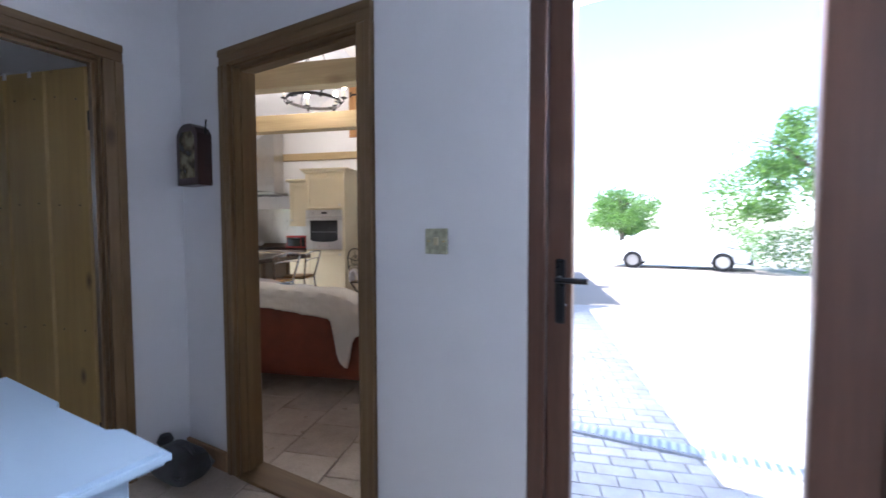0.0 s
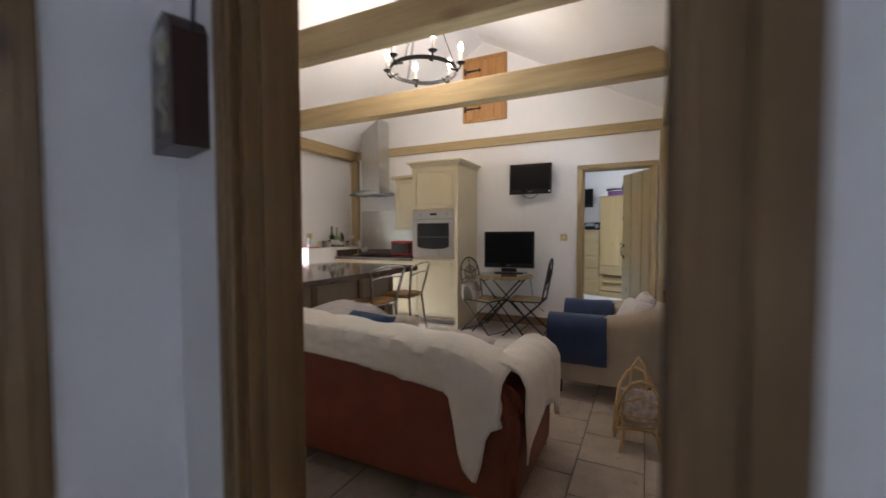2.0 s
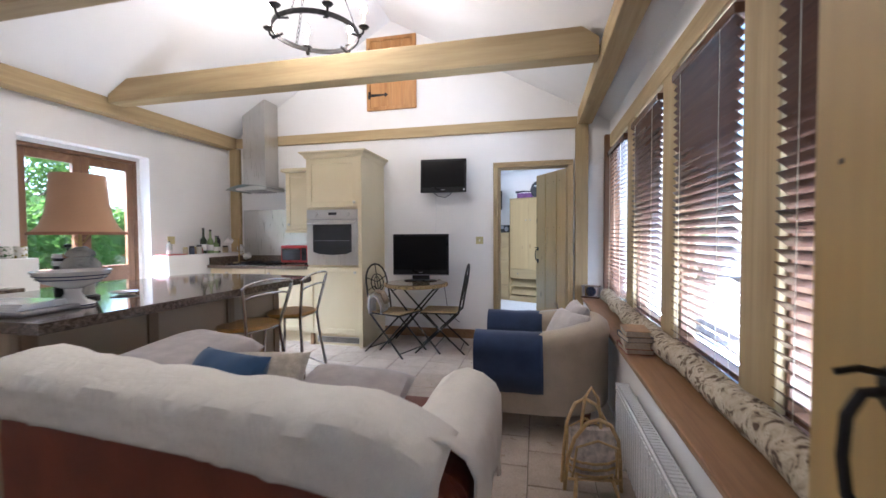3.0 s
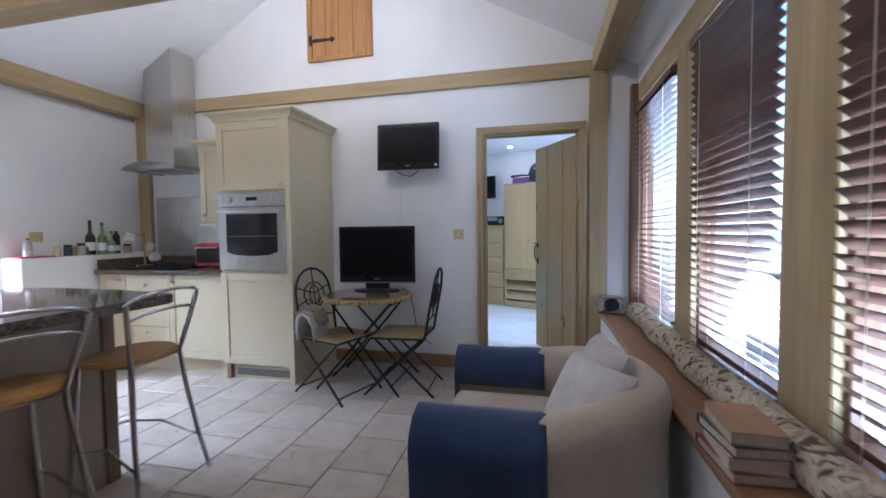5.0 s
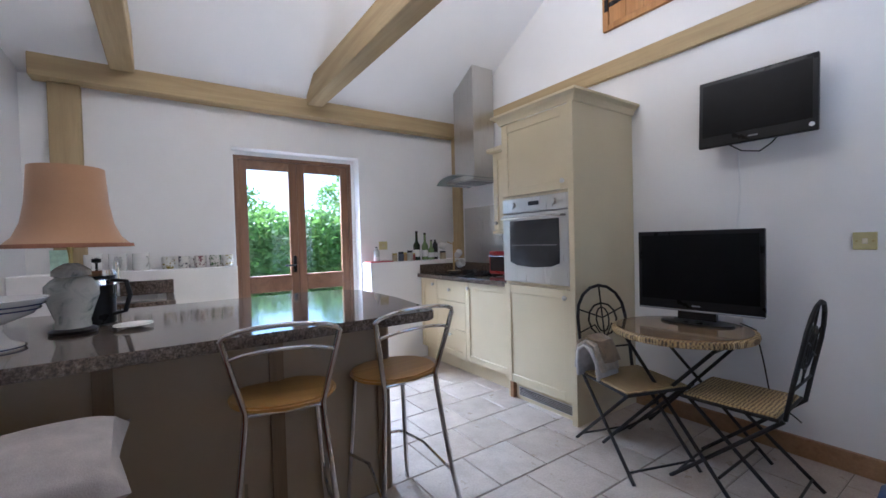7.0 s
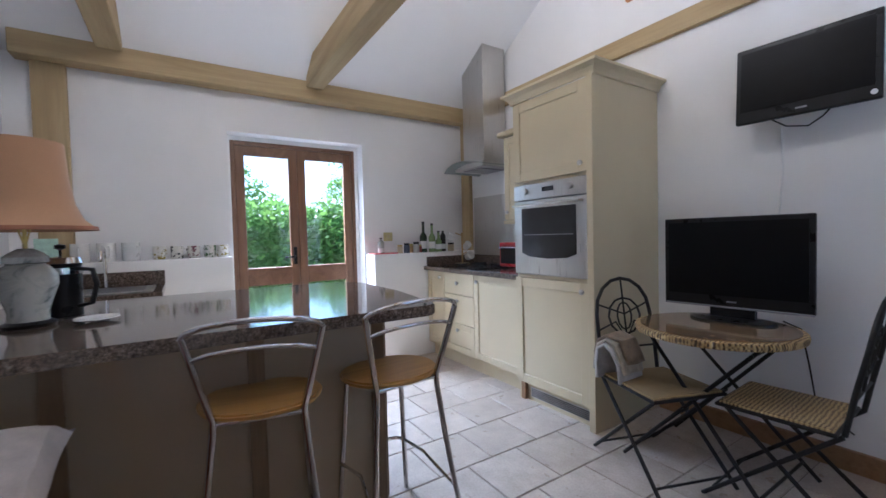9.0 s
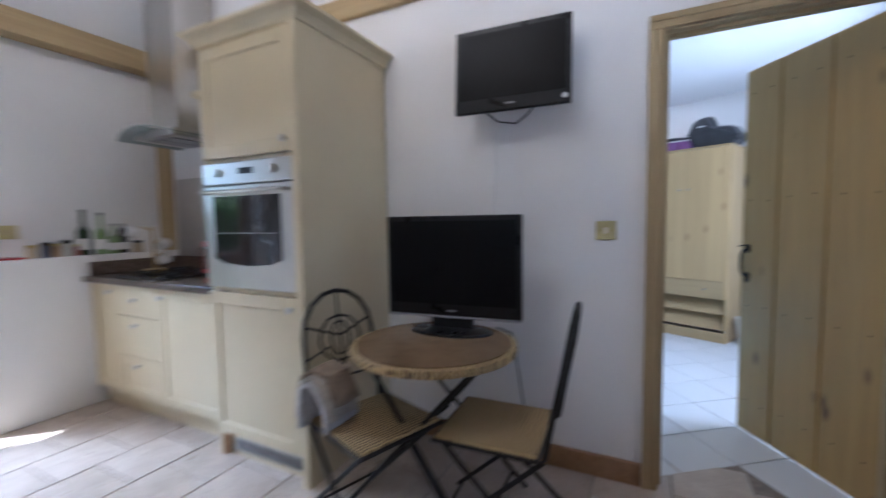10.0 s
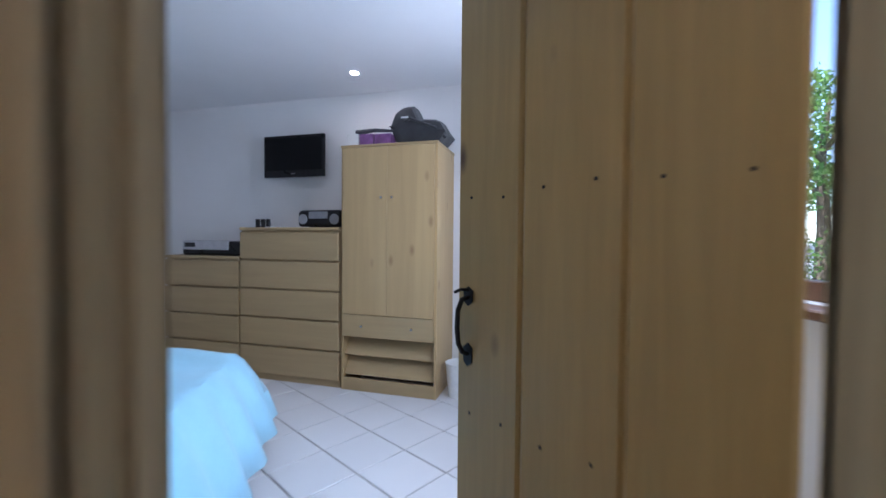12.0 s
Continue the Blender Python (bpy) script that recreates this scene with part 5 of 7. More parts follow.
bm = bmesh.new()
rows = []
for i in range(71):
    x = -2.11 + i * (1.50 / 70)
    top = 0.80 - 0.045 * (x + 1.5) + 0.015 * max(0, -1.75 - x) / 0.3 - 0.09 * max(0.0, (x + 0.82) / 0.2) ** 1.5
    hz = hem(x)
    path = [(2.402, hz + (top - 0.05 - hz) * k / 7) for k in range(8)]
    path += [(2.41, top - 0.015), (2.45, top + 0.004), (2.54, top + 0.01), (2.63, top + 0.003), (2.675, top - 0.03), (2.69, top - 0.12), (2.70, top - 0.24)]
    row = []
    for k, (y, z) in enumerate(path):
        w = noise.noise(Vector((x * 7, k * 0.35, 3.1))) * 0.016 + noise.noise(Vector((x * 22, k * 0.8, 1.0))) * 0.007
        row.append((x + w * 0.6, y - abs(w) - 0.010 * (k < 8), z + w * 0.7))
    rows.append(row)
drape(bm, rows)
rows = []
for i in range(34):
    y = 2.50 + i * (0.73 / 33)
    h = 0.645 + 0.05 * max(0, (2.8 - y) / 0.3)
    low = 0.30 + 0.10 * math.sin(y * 5.0) - 0.05 * (y > 3.1)
    path = [(-0.83, 0.46), (-0.825, 0.55)] + [(-0.678 + 0.145 * math.cos(a), h - 0.10 + 0.115 * math.sin(a)) for a in (3.0, 2.5, 2.0, 1.57, 1.1, 0.6, 0.1)] + [(-0.532, low + (h - 0.12 - low) * k / 4) for k in (3, 2, 1, 0)]
    rows.append([(x + noise.noise(Vector((k * 0.4, y * 8, 7))) * 0.012 * (k > 8), y, z + noise.noise(Vector((k * 0.5, y * 9, 2))) * 0.012) for k, (x, z) in enumerate(path)])
drape(bm, rows)
ob = part("throw", bm, THROW, smooth=True)
mod = ob.modifiers.new("thickness", "SOLIDIFY")
mod.thickness = 0.008
tagged(ob, "creased cream cotton throw spread over the sofa", "throw")


def cushion(m, w, d, h, mat, label):
    ob = part("cushion", pillow(bmesh.new(), w, d, h, 20), mat, smooth=True)
    ob.matrix_world = m
    return tagged(ob, label, "cushion", "scatter cushions")


cushion(pose(-2.01, 3.02, 0.65, 4, 6, 3), 0.42, 0.72, 0.19, CUSHION_CLOTH, "large pale grey cushion lying over the sofa arm")
cushion(pose(-1.68, 2.88, 0.595, 52, 0, -12), 0.40, 0.38, 0.14, BLUE_CUSHION, "deep blue scatter cushion on the sofa")
cushion(pose(-1.56, 2.98, 0.585, 46, 0, 14), 0.40, 0.36, 0.13, TOWEL, "sand-coloured scatter cushion on the sofa")
cushion(pose(-1.18, 3.10, 0.545, 12, 4, 5), 0.50, 0.42, 0.13, CUSHION_CLOTH, "pale printed scatter cushion lying on the sofa")

# ---- tub armchair ----
g = thing("armchair", "beige upholstered tub armchair by the window", "armchair", pose(-0.34, 4.50, 0))
shell = bmesh.new()
outer, inner = [], []
cx, cy, ro = 0.02, 0.0, 0.46
for i in range(29):
    k = i / 28
    if k < 0.25:
        p, q = Vector((-0.42 + (cx + 0.42) * k / 0.25, -ro)), Vector((-0.42 + (cx + 0.42) * k / 0.25, -ro + 0.17))
    elif k > 0.75:
        p, q = Vector((cx - (cx + 0.42) * (k - 0.75) / 0.25, ro)), Vector((cx - (cx + 0.42) * (k - 0.75) / 0.25, ro - 0.17))
    else:
        a = -math.pi / 2 + math.pi * (k - 0.25) / 0.5
        p, q = Vector((cx + 0.42 * math.cos(a), ro * math.sin(a))), Vector((cx + 0.25 * math.cos(a), (ro - 0.17) * math.sin(a)))
    h = 0.60 + 0.09 * max(0.0, math.sin(math.pi * (k - 0.12) / 0.76)) ** 1.2 if 0.12 < k < 0.88 else 0.60
    m = (p + q) / 2
    ring = [(p.x, p.y, 0.13), (p.x * 1.0, p.y, h - 0.14)]
    for a in (0.0, 0.55, 1.1, 1.5708, 2.04, 2.6, 3.14):
        c = m + (p - m) * math.cos(a) * 1.12
        ring.append((c.x, c.y, h - 0.085 + 0.085 * math.sin(a)))
    ring += [(q.x, q.y, h - 0.15), (q.x, q.y, 0.13)]
    outer.append([shell.verts.new(v) for v in ring])
for a, c in zip(outer, outer[1:]):
    n = len(a)
    for i in range(n):
        shell.faces.new((a[i], a[(i + 1) % n], c[(i + 1) % n], c[i]))
shell.faces.new(outer[0])
shell.faces.new(outer[-1][::-1])
part("shell", shell, BEIGE_CLOTH, g, smooth=True)
part("seat_base", nb(-0.41, 0.16, -0.29, 0.29, 0.13, 0.30, 0.015, 2), BEIGE_CLOTH, g, smooth=True)
part("seat_cushion", nb(-0.43, 0.17, -0.285, 0.285, 0.305, 0.44, 0.04, 3), BEIGE_CLOTH, g, smooth=True)
for x in (-0.36, 0.26):
    for y in (-0.36, 0.36):
        part("foot", lathe(bmesh.new(), [(0, 0), (0.02, 0), (0.028, 0.13), (0, 0.13)], 12, (x, y, 0)), DARKWOOD_Z, g)
for s in (-1, 1):
    bm = bmesh.new()
    rows = []
    y0 = 4.50 + s * 0.375
    for i in range(22):
        x = -0.765 + i * 0.42 / 21
        edge = i == 0
        path = [(y0 + s * 0.112, 0.27), (y0 + s * 0.112, 0.38), (y0 + s * 0.115, 0.48)] + [(y0 + s * 0.118 * math.cos(a), 0.515 + 0.112 * math.sin(a)) for a in (0.0, 0.5, 1.0, 1.5708, 2.1, 2.6, 3.14)] + [(y0 - s * 0.118, 0.46)]
        rows.append([(x + noise.noise(Vector((k * 0.4, x * 5, s))) * 0.01, y + noise.noise(Vector((k * 0.4, x * 9, s))) * 0.008 * s, z + (0.006 if k > 2 else 0) + noise.noise(Vector((k * 0.3, x * 8, s + 4))) * 0.006) for k, (y, z) in enumerate(path)])
    front = [[(-0.778, y, z) for (x, y, z) in rows[0]]]
    drop = [(-0.78, y0 + s * 0.10 * (1 - 2 * k / 10), 0.27) for k in range(11)]
    drape(bm, [drop] + front + rows)
    ob = part("throw", bm, BLUE_THROW, smooth=True)
    mod = ob.modifiers.new("thickness", "SOLIDIFY")
    mod.thickness = 0.008
    tagged(ob, "navy blue throw folded over the armchair's arm", "throw", "blue throws on the armchair")
WHITE_CUSHION = fabric("off_white_cushion_cloth", (0.60, 0.55, 0.51), 0.12, 300, 14)
cushion(pose(-0.20, 4.40, 0.555, 62, 0, -62), 0.36, 0.36, 0.14, WHITE_CUSHION, "pale scatter cushion standing in the armchair")
cushion(pose(-0.14, 4.60, 0.575, 66, 0, -84), 0.38, 0.38, 0.14, WHITE_CUSHION, "pale scatter cushion standing in the armchair")

# ---- rattan magazine rack ----
g = thing("magazine_rack", "rattan magazine rack with hooped handle", "magazine rack", pose(-0.13, 3.50, 0, 0, 0, 8))
for s in (-1, 1):
    part("hoop", nt_([(-0.13, s * 0.03, 0.04)] + [(0.12 * math.cos(a), s * (0.03 + 0.09 * math.sin(a)), 0.16 + 0.26 * math.sin(a)) for a in (3.0, 2.5, 2.0, 1.57, 1.1, 0.6, 0.14)] + [(0.13, s * 0.03, 0.04)], 0.009), RATTAN, g)
    part("side_hoop", nt_([(-0.10, s * 0.05, 0.10), (-0.09, s * 0.10, 0.28), (0, s * 0.115, 0.32), (0.09, s * 0.10, 0.28), (0.10, s * 0.05, 0.10)], 0.006), RATTAN, g)
    part("rung", nt_([(-0.12, s * 0.06, 0.11), (0.12, s * 0.06, 0.11)], 0.007), RATTAN, g)
    for k in (-1, 1):
        part("leg", nt_([(k * 0.07, s * 0.02, 0.16), (k * 0.11, s * 0.14, 0.0)], 0.009), RATTAN, g)
part("handle", nt_([(-0.04, 0, 0.12), (-0.045, 0, 0.36), (-0.03, 0, 0.47), (0, 0, 0.52), (0.03, 0, 0.47), (0.045, 0, 0.36), (0.04, 0, 0.12)], 0.008), RATTAN, g)
for z in (0.13, 0.16, 0.19):
    part("weave_band", nt_([(0.115 * math.cos(a), 0.075 * math.sin(a), z) for a in (i * 0.5236 for i in range(12))], 0.006, closed=True), RATTAN, g)
PAPER = plain("printed_paper", (0.55, 0.48, 0.42), 0.6, 0, 0.5, 28)
for i, (dy, tl) in enumerate(((-0.045, -10), (-0.02, -5), (0.02, 4), (0.045, 9))):
    ob = part("magazine", nb(-0.10, 0.10, -0.005, 0.005, 0, 0.20, 0.001), PAPER)
    ob.matrix_world = pose(-0.13 - 0.14 * dy, 3.50 + dy, 0.125, tl, 0, 8)
    tagged(ob, "printed magazine standing in the rattan rack", "magazine", "magazines in the rack")

# ---- radiator, bolster, books ----
g = thing("radiator", "white panel radiator under the window board", "radiator")
part("front_panel", nb(0.032, 0.042, 2.05, 3.80, 0.12, 0.44, 0.004), WHITE_ENAMEL, g)
part("rear_panel", nb(0.088, 0.098, 2.05, 3.80, 0.12, 0.44, 0.004), WHITE_ENAMEL, g)
for ya in (2.047, 3.7985):
    part("end_cap", nb(0.03, 0.10, ya, ya + 0.004, 0.13, 0.45), WHITE_ENAMEL, g)
me = bpy.data.meshes.new("grille_bar")
bm = nb(0.043, 0.087, -0.006, 0.006, 0.435, 0.445)
bm.to_mesh(me)
bm.free()
me.materials.append(WHITE_ENAMEL)
for i in range(72):
    o = new("grille_bar", me)
    o.parent = g
    o.location = (0, 2.07 + 0.024 * i, 0)
bm = bmesh.new()
for i in range(42):
    box(bm, 0.026, 0.0315, 2.075 + 0.041 * i, 2.10 + 0.041 * i, 0.135, 0.425, 0.0015)
part("convector_ribs", bm, WHITE_ENAMEL, g)
for y in (2.1, 3.75):
    part("foot", nb(0.05, 0.129, y - 0.01, y + 0.01, 0.10, 0.40), WHITE_ENAMEL, g)
    part("pipe", nt_([(0.065, y, 0.0), (0.065, y, 0.125)], 0.008), WHITE_ENAMEL, g)


def tapestry_build(nt, b):
    v = coords(nt)
    n = noise_tex(nt, v, 14, 4, 0.6, 1.2)
    nt.links.new(ramp(nt, n, [(0.38, (0.08, 0.05, 0.028)), (0.43, (0.40, 0.33, 0.22)), (0.56, (0.56, 0.49, 0.36)), (0.61, (0.13, 0.09, 0.05))]), b.inputs["Base Color"])
    b.inputs["Roughness"].default_value = 0.95
    bump(nt, b, noise_tex(nt, v, 260, 2), 0.4, 0.002)


bm = bmesh.new()
pts = [(0.315 + 0.012 * math.sin(y * 2.3), y, 0.625 + 0.006 * math.sin(y * 9)) for y in (2.05 + i * (3.98 / 46) for i in range(47))]
tube(bm, pts, 0.064, 14)
for v in bm.verts:
    w = noise.noise(v.co * 9) * 0.012 + noise.noise(Vector((0, v.co.y * 24, 0))) * 0.006
    d = Vector((v.co.x - 0.315, 0, v.co.z - 0.625))
    if d.length > 0.01:
        v.co += d.normalized() * w
ob = part("draught_excluder", bm, material("tapestry_cloth", tapestry_build), smooth=True)
tagged(ob, "long tapestry bolster lying on the window board", "bolster")

BOOK_COLOURS = [plain("book_cover_%d" % i, c, 0.55, 0, 0.2, 15) for i, c in enumerate(((0.25, 0.05, 0.04), (0.48, 0.40, 0.26), (0.06, 0.07, 0.10), (0.36, 0.22, 0.10), (0.42, 0.40, 0.36)))]
PAGES = plain("book_pages", (0.48, 0.42, 0.32), 0.9, 0, 0.15, 60)


def book(x, y, z, w, d, h, rz, mat):
    g = thing("book", "thick book lying in a stack on the window board", "book", pose(x, y, z, 0, 0, rz), "stack of books")
    part("page_block", nb(-w / 2 + 0.004, w / 2 - 0.004, -d / 2 + 0.002, d / 2 - 0.004, 0.003, h - 0.003), PAGES, g)
    part("cover", nb(-w / 2, w / 2, -d / 2, d / 2, 0.0, 0.0028), mat, g)
    part("cover", nb(-w / 2, w / 2, -d / 2, d / 2, h - 0.0028, h), mat, g)
    part("spine", nb(-w / 2, w / 2, d / 2, d / 2 + 0.003, 0.0, h), mat, g)


z = 0.5605
for i, (w, d, h, rz) in enumerate(((0.15, 0.22, 0.03, 3), (0.14, 0.21, 0.035, -4), (0.145, 0.205, 0.03, 5), (0.135, 0.20, 0.035, -2))):
    book(0.185, 4.08, z, w, d, h, rz, BOOK_COLOURS[i])
    z += h + 0.0005

g = thing("mantel_clock", "small round chrome-rimmed clock under a flat wooden top", "clock", pose(0.196, 6.205, 0.5605, 0, 0, -22))
part("top_plate", nb(-0.095, 0.095, -0.05, 0.05, 0.124, 0.137, 0.003), plain("grey_worn_wood", (0.22, 0.18, 0.14), 0.5, 0.0, 0.25, 30), g, "flat grey-brown wooden top")
part("base", nb(-0.095, 0.095, -0.045, 0.045, 0.0, 0.014, 0.003), DARKWOOD_X, g)
for x in (-0.083, 0.083):
    part("side_post", nb(x - 0.008, x + 0.008, -0.03, 0.03, 0.0141, 0.1239, 0.002), STEEL, g)
bm = lathe(bmesh.new(), [(0.045, -0.018), (0.053, -0.016), (0.055, 0.0), (0.053, 0.018), (0.0, 0.018), (0.0, 0.010), (0.045, 0.008), (0.045, -0.018)], 30)
bmesh.ops.transform(bm, matrix=pose(0, 0, 0.069, 90, 0, 0), verts=bm.verts)
cs = part("case", bm, CHROME, g, "round polished chrome case", True)
bm = lathe(bmesh.new(), [(0, 0.0), (0.0447, 0.0), (0.0447, 0.004), (0, 0.004)], 28)
bmesh.ops.transform(bm, matrix=pose(0, -0.004, 0.069, 90, 0, 0), verts=bm.verts)
part("dial", bm, plain("grey_dial", (0.30, 0.29, 0.28), 0.4), cs)

# ---- chandelier ----
CX, CY, CZ = -2.05, 4.38, 2.82
g = thing("chandelier", "black wrought-iron ring chandelier with six lit candle bulbs", "chandelier", pose(CX, CY, CZ, 0, 0, 12))
part("ring", lathe(bmesh.new(), [(0.315, -0.018), (0.325, -0.018), (0.325, 0.018), (0.315, 0.018), (0.315, -0.018)], 40), IRON, g)
for i in range(6):
    a = i * math.pi / 3
    c, s = math.cos(a), math.sin(a)
    arm = part("candle_arm", nt_([(0.26 * c, 0.26 * s, 0.0), (0.32 * c, 0.32 * s, -0.025), (0.36 * c, 0.36 * s, -0.01), (0.37 * c, 0.37 * s, 0.03)], 0.009), IRON, g)
    part("drip_pan", lathe(bmesh.new(), [(0, 0.028), (0.03, 0.03), (0.042, 0.042), (0.038, 0.045), (0.012, 0.036), (0, 0.036)], 14, (0.37 * c, 0.37 * s, 0)), IRON, arm, smooth=True)
    part("candle_tube", lathe(bmesh.new(), [(0, 0.036), (0.013, 0.036), (0.013, 0.145), (0, 0.145)], 12, (0.37 * c, 0.37 * s, 0)), IVORY, arm)
    part("bulb", lathe(bmesh.new(), [(0, 0.145), (0.010, 0.146), (0.020, 0.17), (0.018, 0.195), (0.006, 0.225), (0, 0.23)], 14, (0.37 * c, 0.37 * s, 0)), BULB, arm, "lit candle bulb", True)
    part("knuckle", lathe(bmesh.new(), [(0, -0.045), (0.014, -0.035), (0.018, -0.02), (0, -0.02)], 10, (0.335 * c, 0.335 * s, 0)), IRON, arm)
for i in range(3):
    a = i * math.pi * 2 / 3 + 0.3
    c, s = math.cos(a), math.sin(a)
    ch = bmesh.new()
    for k in range(26):
        f0 = k / 26
        p = Vector((0.32 * c * (1 - f0), 0.32 * s * (1 - f0), 0.02 + f0 * 0.86))
        d = Vector((-0.32 * c, -0.32 * s, 0.86)).normalized()
        side = d.cross(Vector((0, 0, 1) if k % 2 else (c, s, 0))).normalized()
        tube(ch, [p + d * 0.022 * math.cos(t) + side * 0.009 * math.sin(t) for t in (j * 1.0472 for j in range(6))], 0.0028, 5, True)
    part("chain", ch, IRON, g)
part("hook", lathe(bmesh.new(), [(0, 0.87), (0.03, 0.88), (0.03, 0.90), (0, 0.91)], 14), IRON, g)
part("stem", nt_([(0, 0, 0.89), (0, 0, roof_z(CX) - CZ - 0.03)], 0.006), IRON, g)
part("ceiling_rose", lathe(bmesh.new(), [(0, roof_z(CX) - CZ - 0.05), (0.04, roof_z(CX) - CZ - 0.045), (0.055, roof_z(CX) - CZ), (0, roof_z(CX) - CZ)], 16), IRON, g)

# ---- things on the island ----
LX, LY = -2.765, 3.165
g = thing("table_lamp", "table lamp with white painted ginger-jar base and peach silk shade", "lamp", pose(LX, LY, 0.9185))
part("plinth", lathe(bmesh.new(), [(0, 0), (0.075, 0), (0.078, 0.012), (0.06, 0.022), (0, 0.022)], 24), BLACK, g)


def jar_build(nt, b):
    v = coords(nt)
    n = noise_tex(nt, v, 13, 4, 0.6, 1.0)
    nt.links.new(ramp(nt, n, [(0.46, (0.50, 0.50, 0.45)), (0.58, (0.40, 0.41, 0.37)), (0.68, (0.17, 0.20, 0.19))]), b.inputs["Base Color"])
    b.inputs["Roughness"].default_value = 0.15


part("jar", lathe(bmesh.new(), [(0, 0.022), (0.058, 0.022), (0.055, 0.05), (0.07, 0.10), (0.086, 0.15), (0.085, 0.19), (0.064, 0.215), (0.05, 0.225), (0.062, 0.23), (0.062, 0.25), (0.045, 0.265), (0.02, 0.28), (0, 0.28)], 32), material("painted_china", jar_build), g, "white china jar with faint painted landscape", True)
part("stem", nt_([(0, 0, 0.27), (0, 0, 0.36)], 0.007), BRASS, g)
part("harp", nt_([(-0.02, 0, 0.30), (-0.07, 0, 0.35), (-0.075, 0, 0.50), (0, 0, 0.62), (0.075, 0, 0.50), (0.07, 0, 0.35), (0.02, 0, 0.30)], 0.003), BRASS, g)
bm = bmesh.new()
prof = [(0.205, 0.345), (0.165, 0.385), (0.142, 0.44), (0.128, 0.52), (0.118, 0.66)]
prof2 = [(r - 0.003, z) for r, z in prof[::-1]]
lathe(bm, prof + prof2 + [prof[0]], 36)
part("shade", bm, PINK_SHADE, g, "flared peach silk shade", True)
part("shade_trim", lathe(bmesh.new(), [(0.2055, 0.343), (0.208, 0.343), (0.204, 0.357), (0.2015, 0.357), (0.2055, 0.343)], 36), plain("brown_braid", (0.3, 0.13, 0.07), 0.8), g)

g = thing("cafetiere", "black and chrome cafetiere on the island", "cafetiere", pose(-2.94, 3.225, 0.9185) @ Matrix.Diagonal((1.25, 1.25, 1.08, 1.0)))
part("jug", lathe(bmesh.new(), [(0, 0.004), (0.052, 0.004), (0.052, 0.19), (0.055, 0.20), (0, 0.20)], 24), BLACK, g, smooth=True)
part("band", lathe(bmesh.new(), [(0.0525, 0.16), (0.056, 0.162), (0.056, 0.185), (0.0525, 0.187)], 24), CHROME, g)
part("lid", lathe(bmesh.new(), [(0, 0.2005), (0.056, 0.2005), (0.05, 0.222), (0, 0.226)], 24), CHROME, g, smooth=True)
part("plunger", lathe(bmesh.new(), [(0, 0.226), (0.004, 0.226), (0.004, 0.25), (0.014, 0.255), (0.014, 0.268), (0, 0.274)], 14), BLACK, g, smooth=True)
part("handle", nt_([(0.03, 0.045, 0.18), (0.05, 0.085, 0.175), (0.055, 0.095, 0.12), (0.045, 0.08, 0.05), (0.03, 0.045, 0.04)], 0.008), BLACK, g)
part("strap", nt_([(0.05, -0.02, 0.02), (0.056, -0.021, 0.10), (0.054, -0.02, 0.19)], 0.005), CHROME, g)


def plate_thing(name, label, x, y, prof, mat=CHINA, cat="dish", z=0.9185):
    ob = part(name, lathe(bmesh.new(), prof, 28), mat, smooth=True)
    ob.location = (x, y, z)
    return tagged(ob, label, cat)


plate_thing("saucer", "small white saucer on the island", -2.72, 3.36, [(0, 0.003), (0.03, 0.003), (0.07, 0.014), (0.069, 0.017), (0.03, 0.007), (0, 0.006)])
STRIPE = plain("blue_stripe_china", (0.03, 0.045, 0.14), 0.2)
g = thing("footed_bowl", "white footed china bowl with dark blue stripes", "bowl", pose(-2.56, 2.98, 0.9185))
part("bowl", lathe(bmesh.new(), [(0, 0.085), (0.035, 0.083), (0.11, 0.115), (0.15, 0.165), (0.153, 0.17), (0.144, 0.168), (0.10, 0.125), (0, 0.095)], 32), CHINA, g, smooth=True)
part("foot", lathe(bmesh.new(), [(0, 0), (0.085, 0), (0.085, 0.012), (0.05, 0.03), (0.032, 0.06), (0.034, 0.084), (0, 0.084)], 28), CHINA, g, smooth=True)
for r0, z0 in ((0.1265, 0.13), (0.139, 0.146), (0.0865, 0.004)):
    part("stripe", lathe(bmesh.new(), [(r0, z0), (r0 + 0.0025, z0), (r0 + 0.0055, z0 + 0.005), (r0 + 0.003, z0 + 0.005)], 32), STRIPE, g)
g = thing("tray", "grey plastic tray with papers on the island", "tray", pose(-2.62, 2.80, 0.9185, 0, 0, 8))
part("base", nb(-0.17, 0.17, -0.13, 0.13, 0.0, 0.02, 0.006), GREY_PLASTIC, g)
for i in range(4):
    part("sheet", nb(-0.15 + 0.008 * i, 0.13 + 0.008 * i, -0.11, 0.10 - 0.01 * i, 0.0205 + 0.008 * i, 0.028 + 0.008 * i), CHINA, g)


def mug(x, y, z, r, h, mat, label, rz=0):
    g = thing("mug", label, "mug", pose(x, y, z, 0, 0, rz), "mugs on the ledge")
    part("cup", lathe(bmesh.new(), [(0, 0.0), (r * 0.9, 0.0), (r, 0.008), (r, h), (r - 0.004, h), (r - 0.005, 0.008), (0, 0.008)], 20), mat, g, smooth=True)
    part("handle", nt_([(r - 0.002, 0, h * 0.8), (r + 0.022, 0, h * 0.78), (r + 0.026, 0, h * 0.45), (r - 0.002, 0, h * 0.2)], 0.005), mat, g)


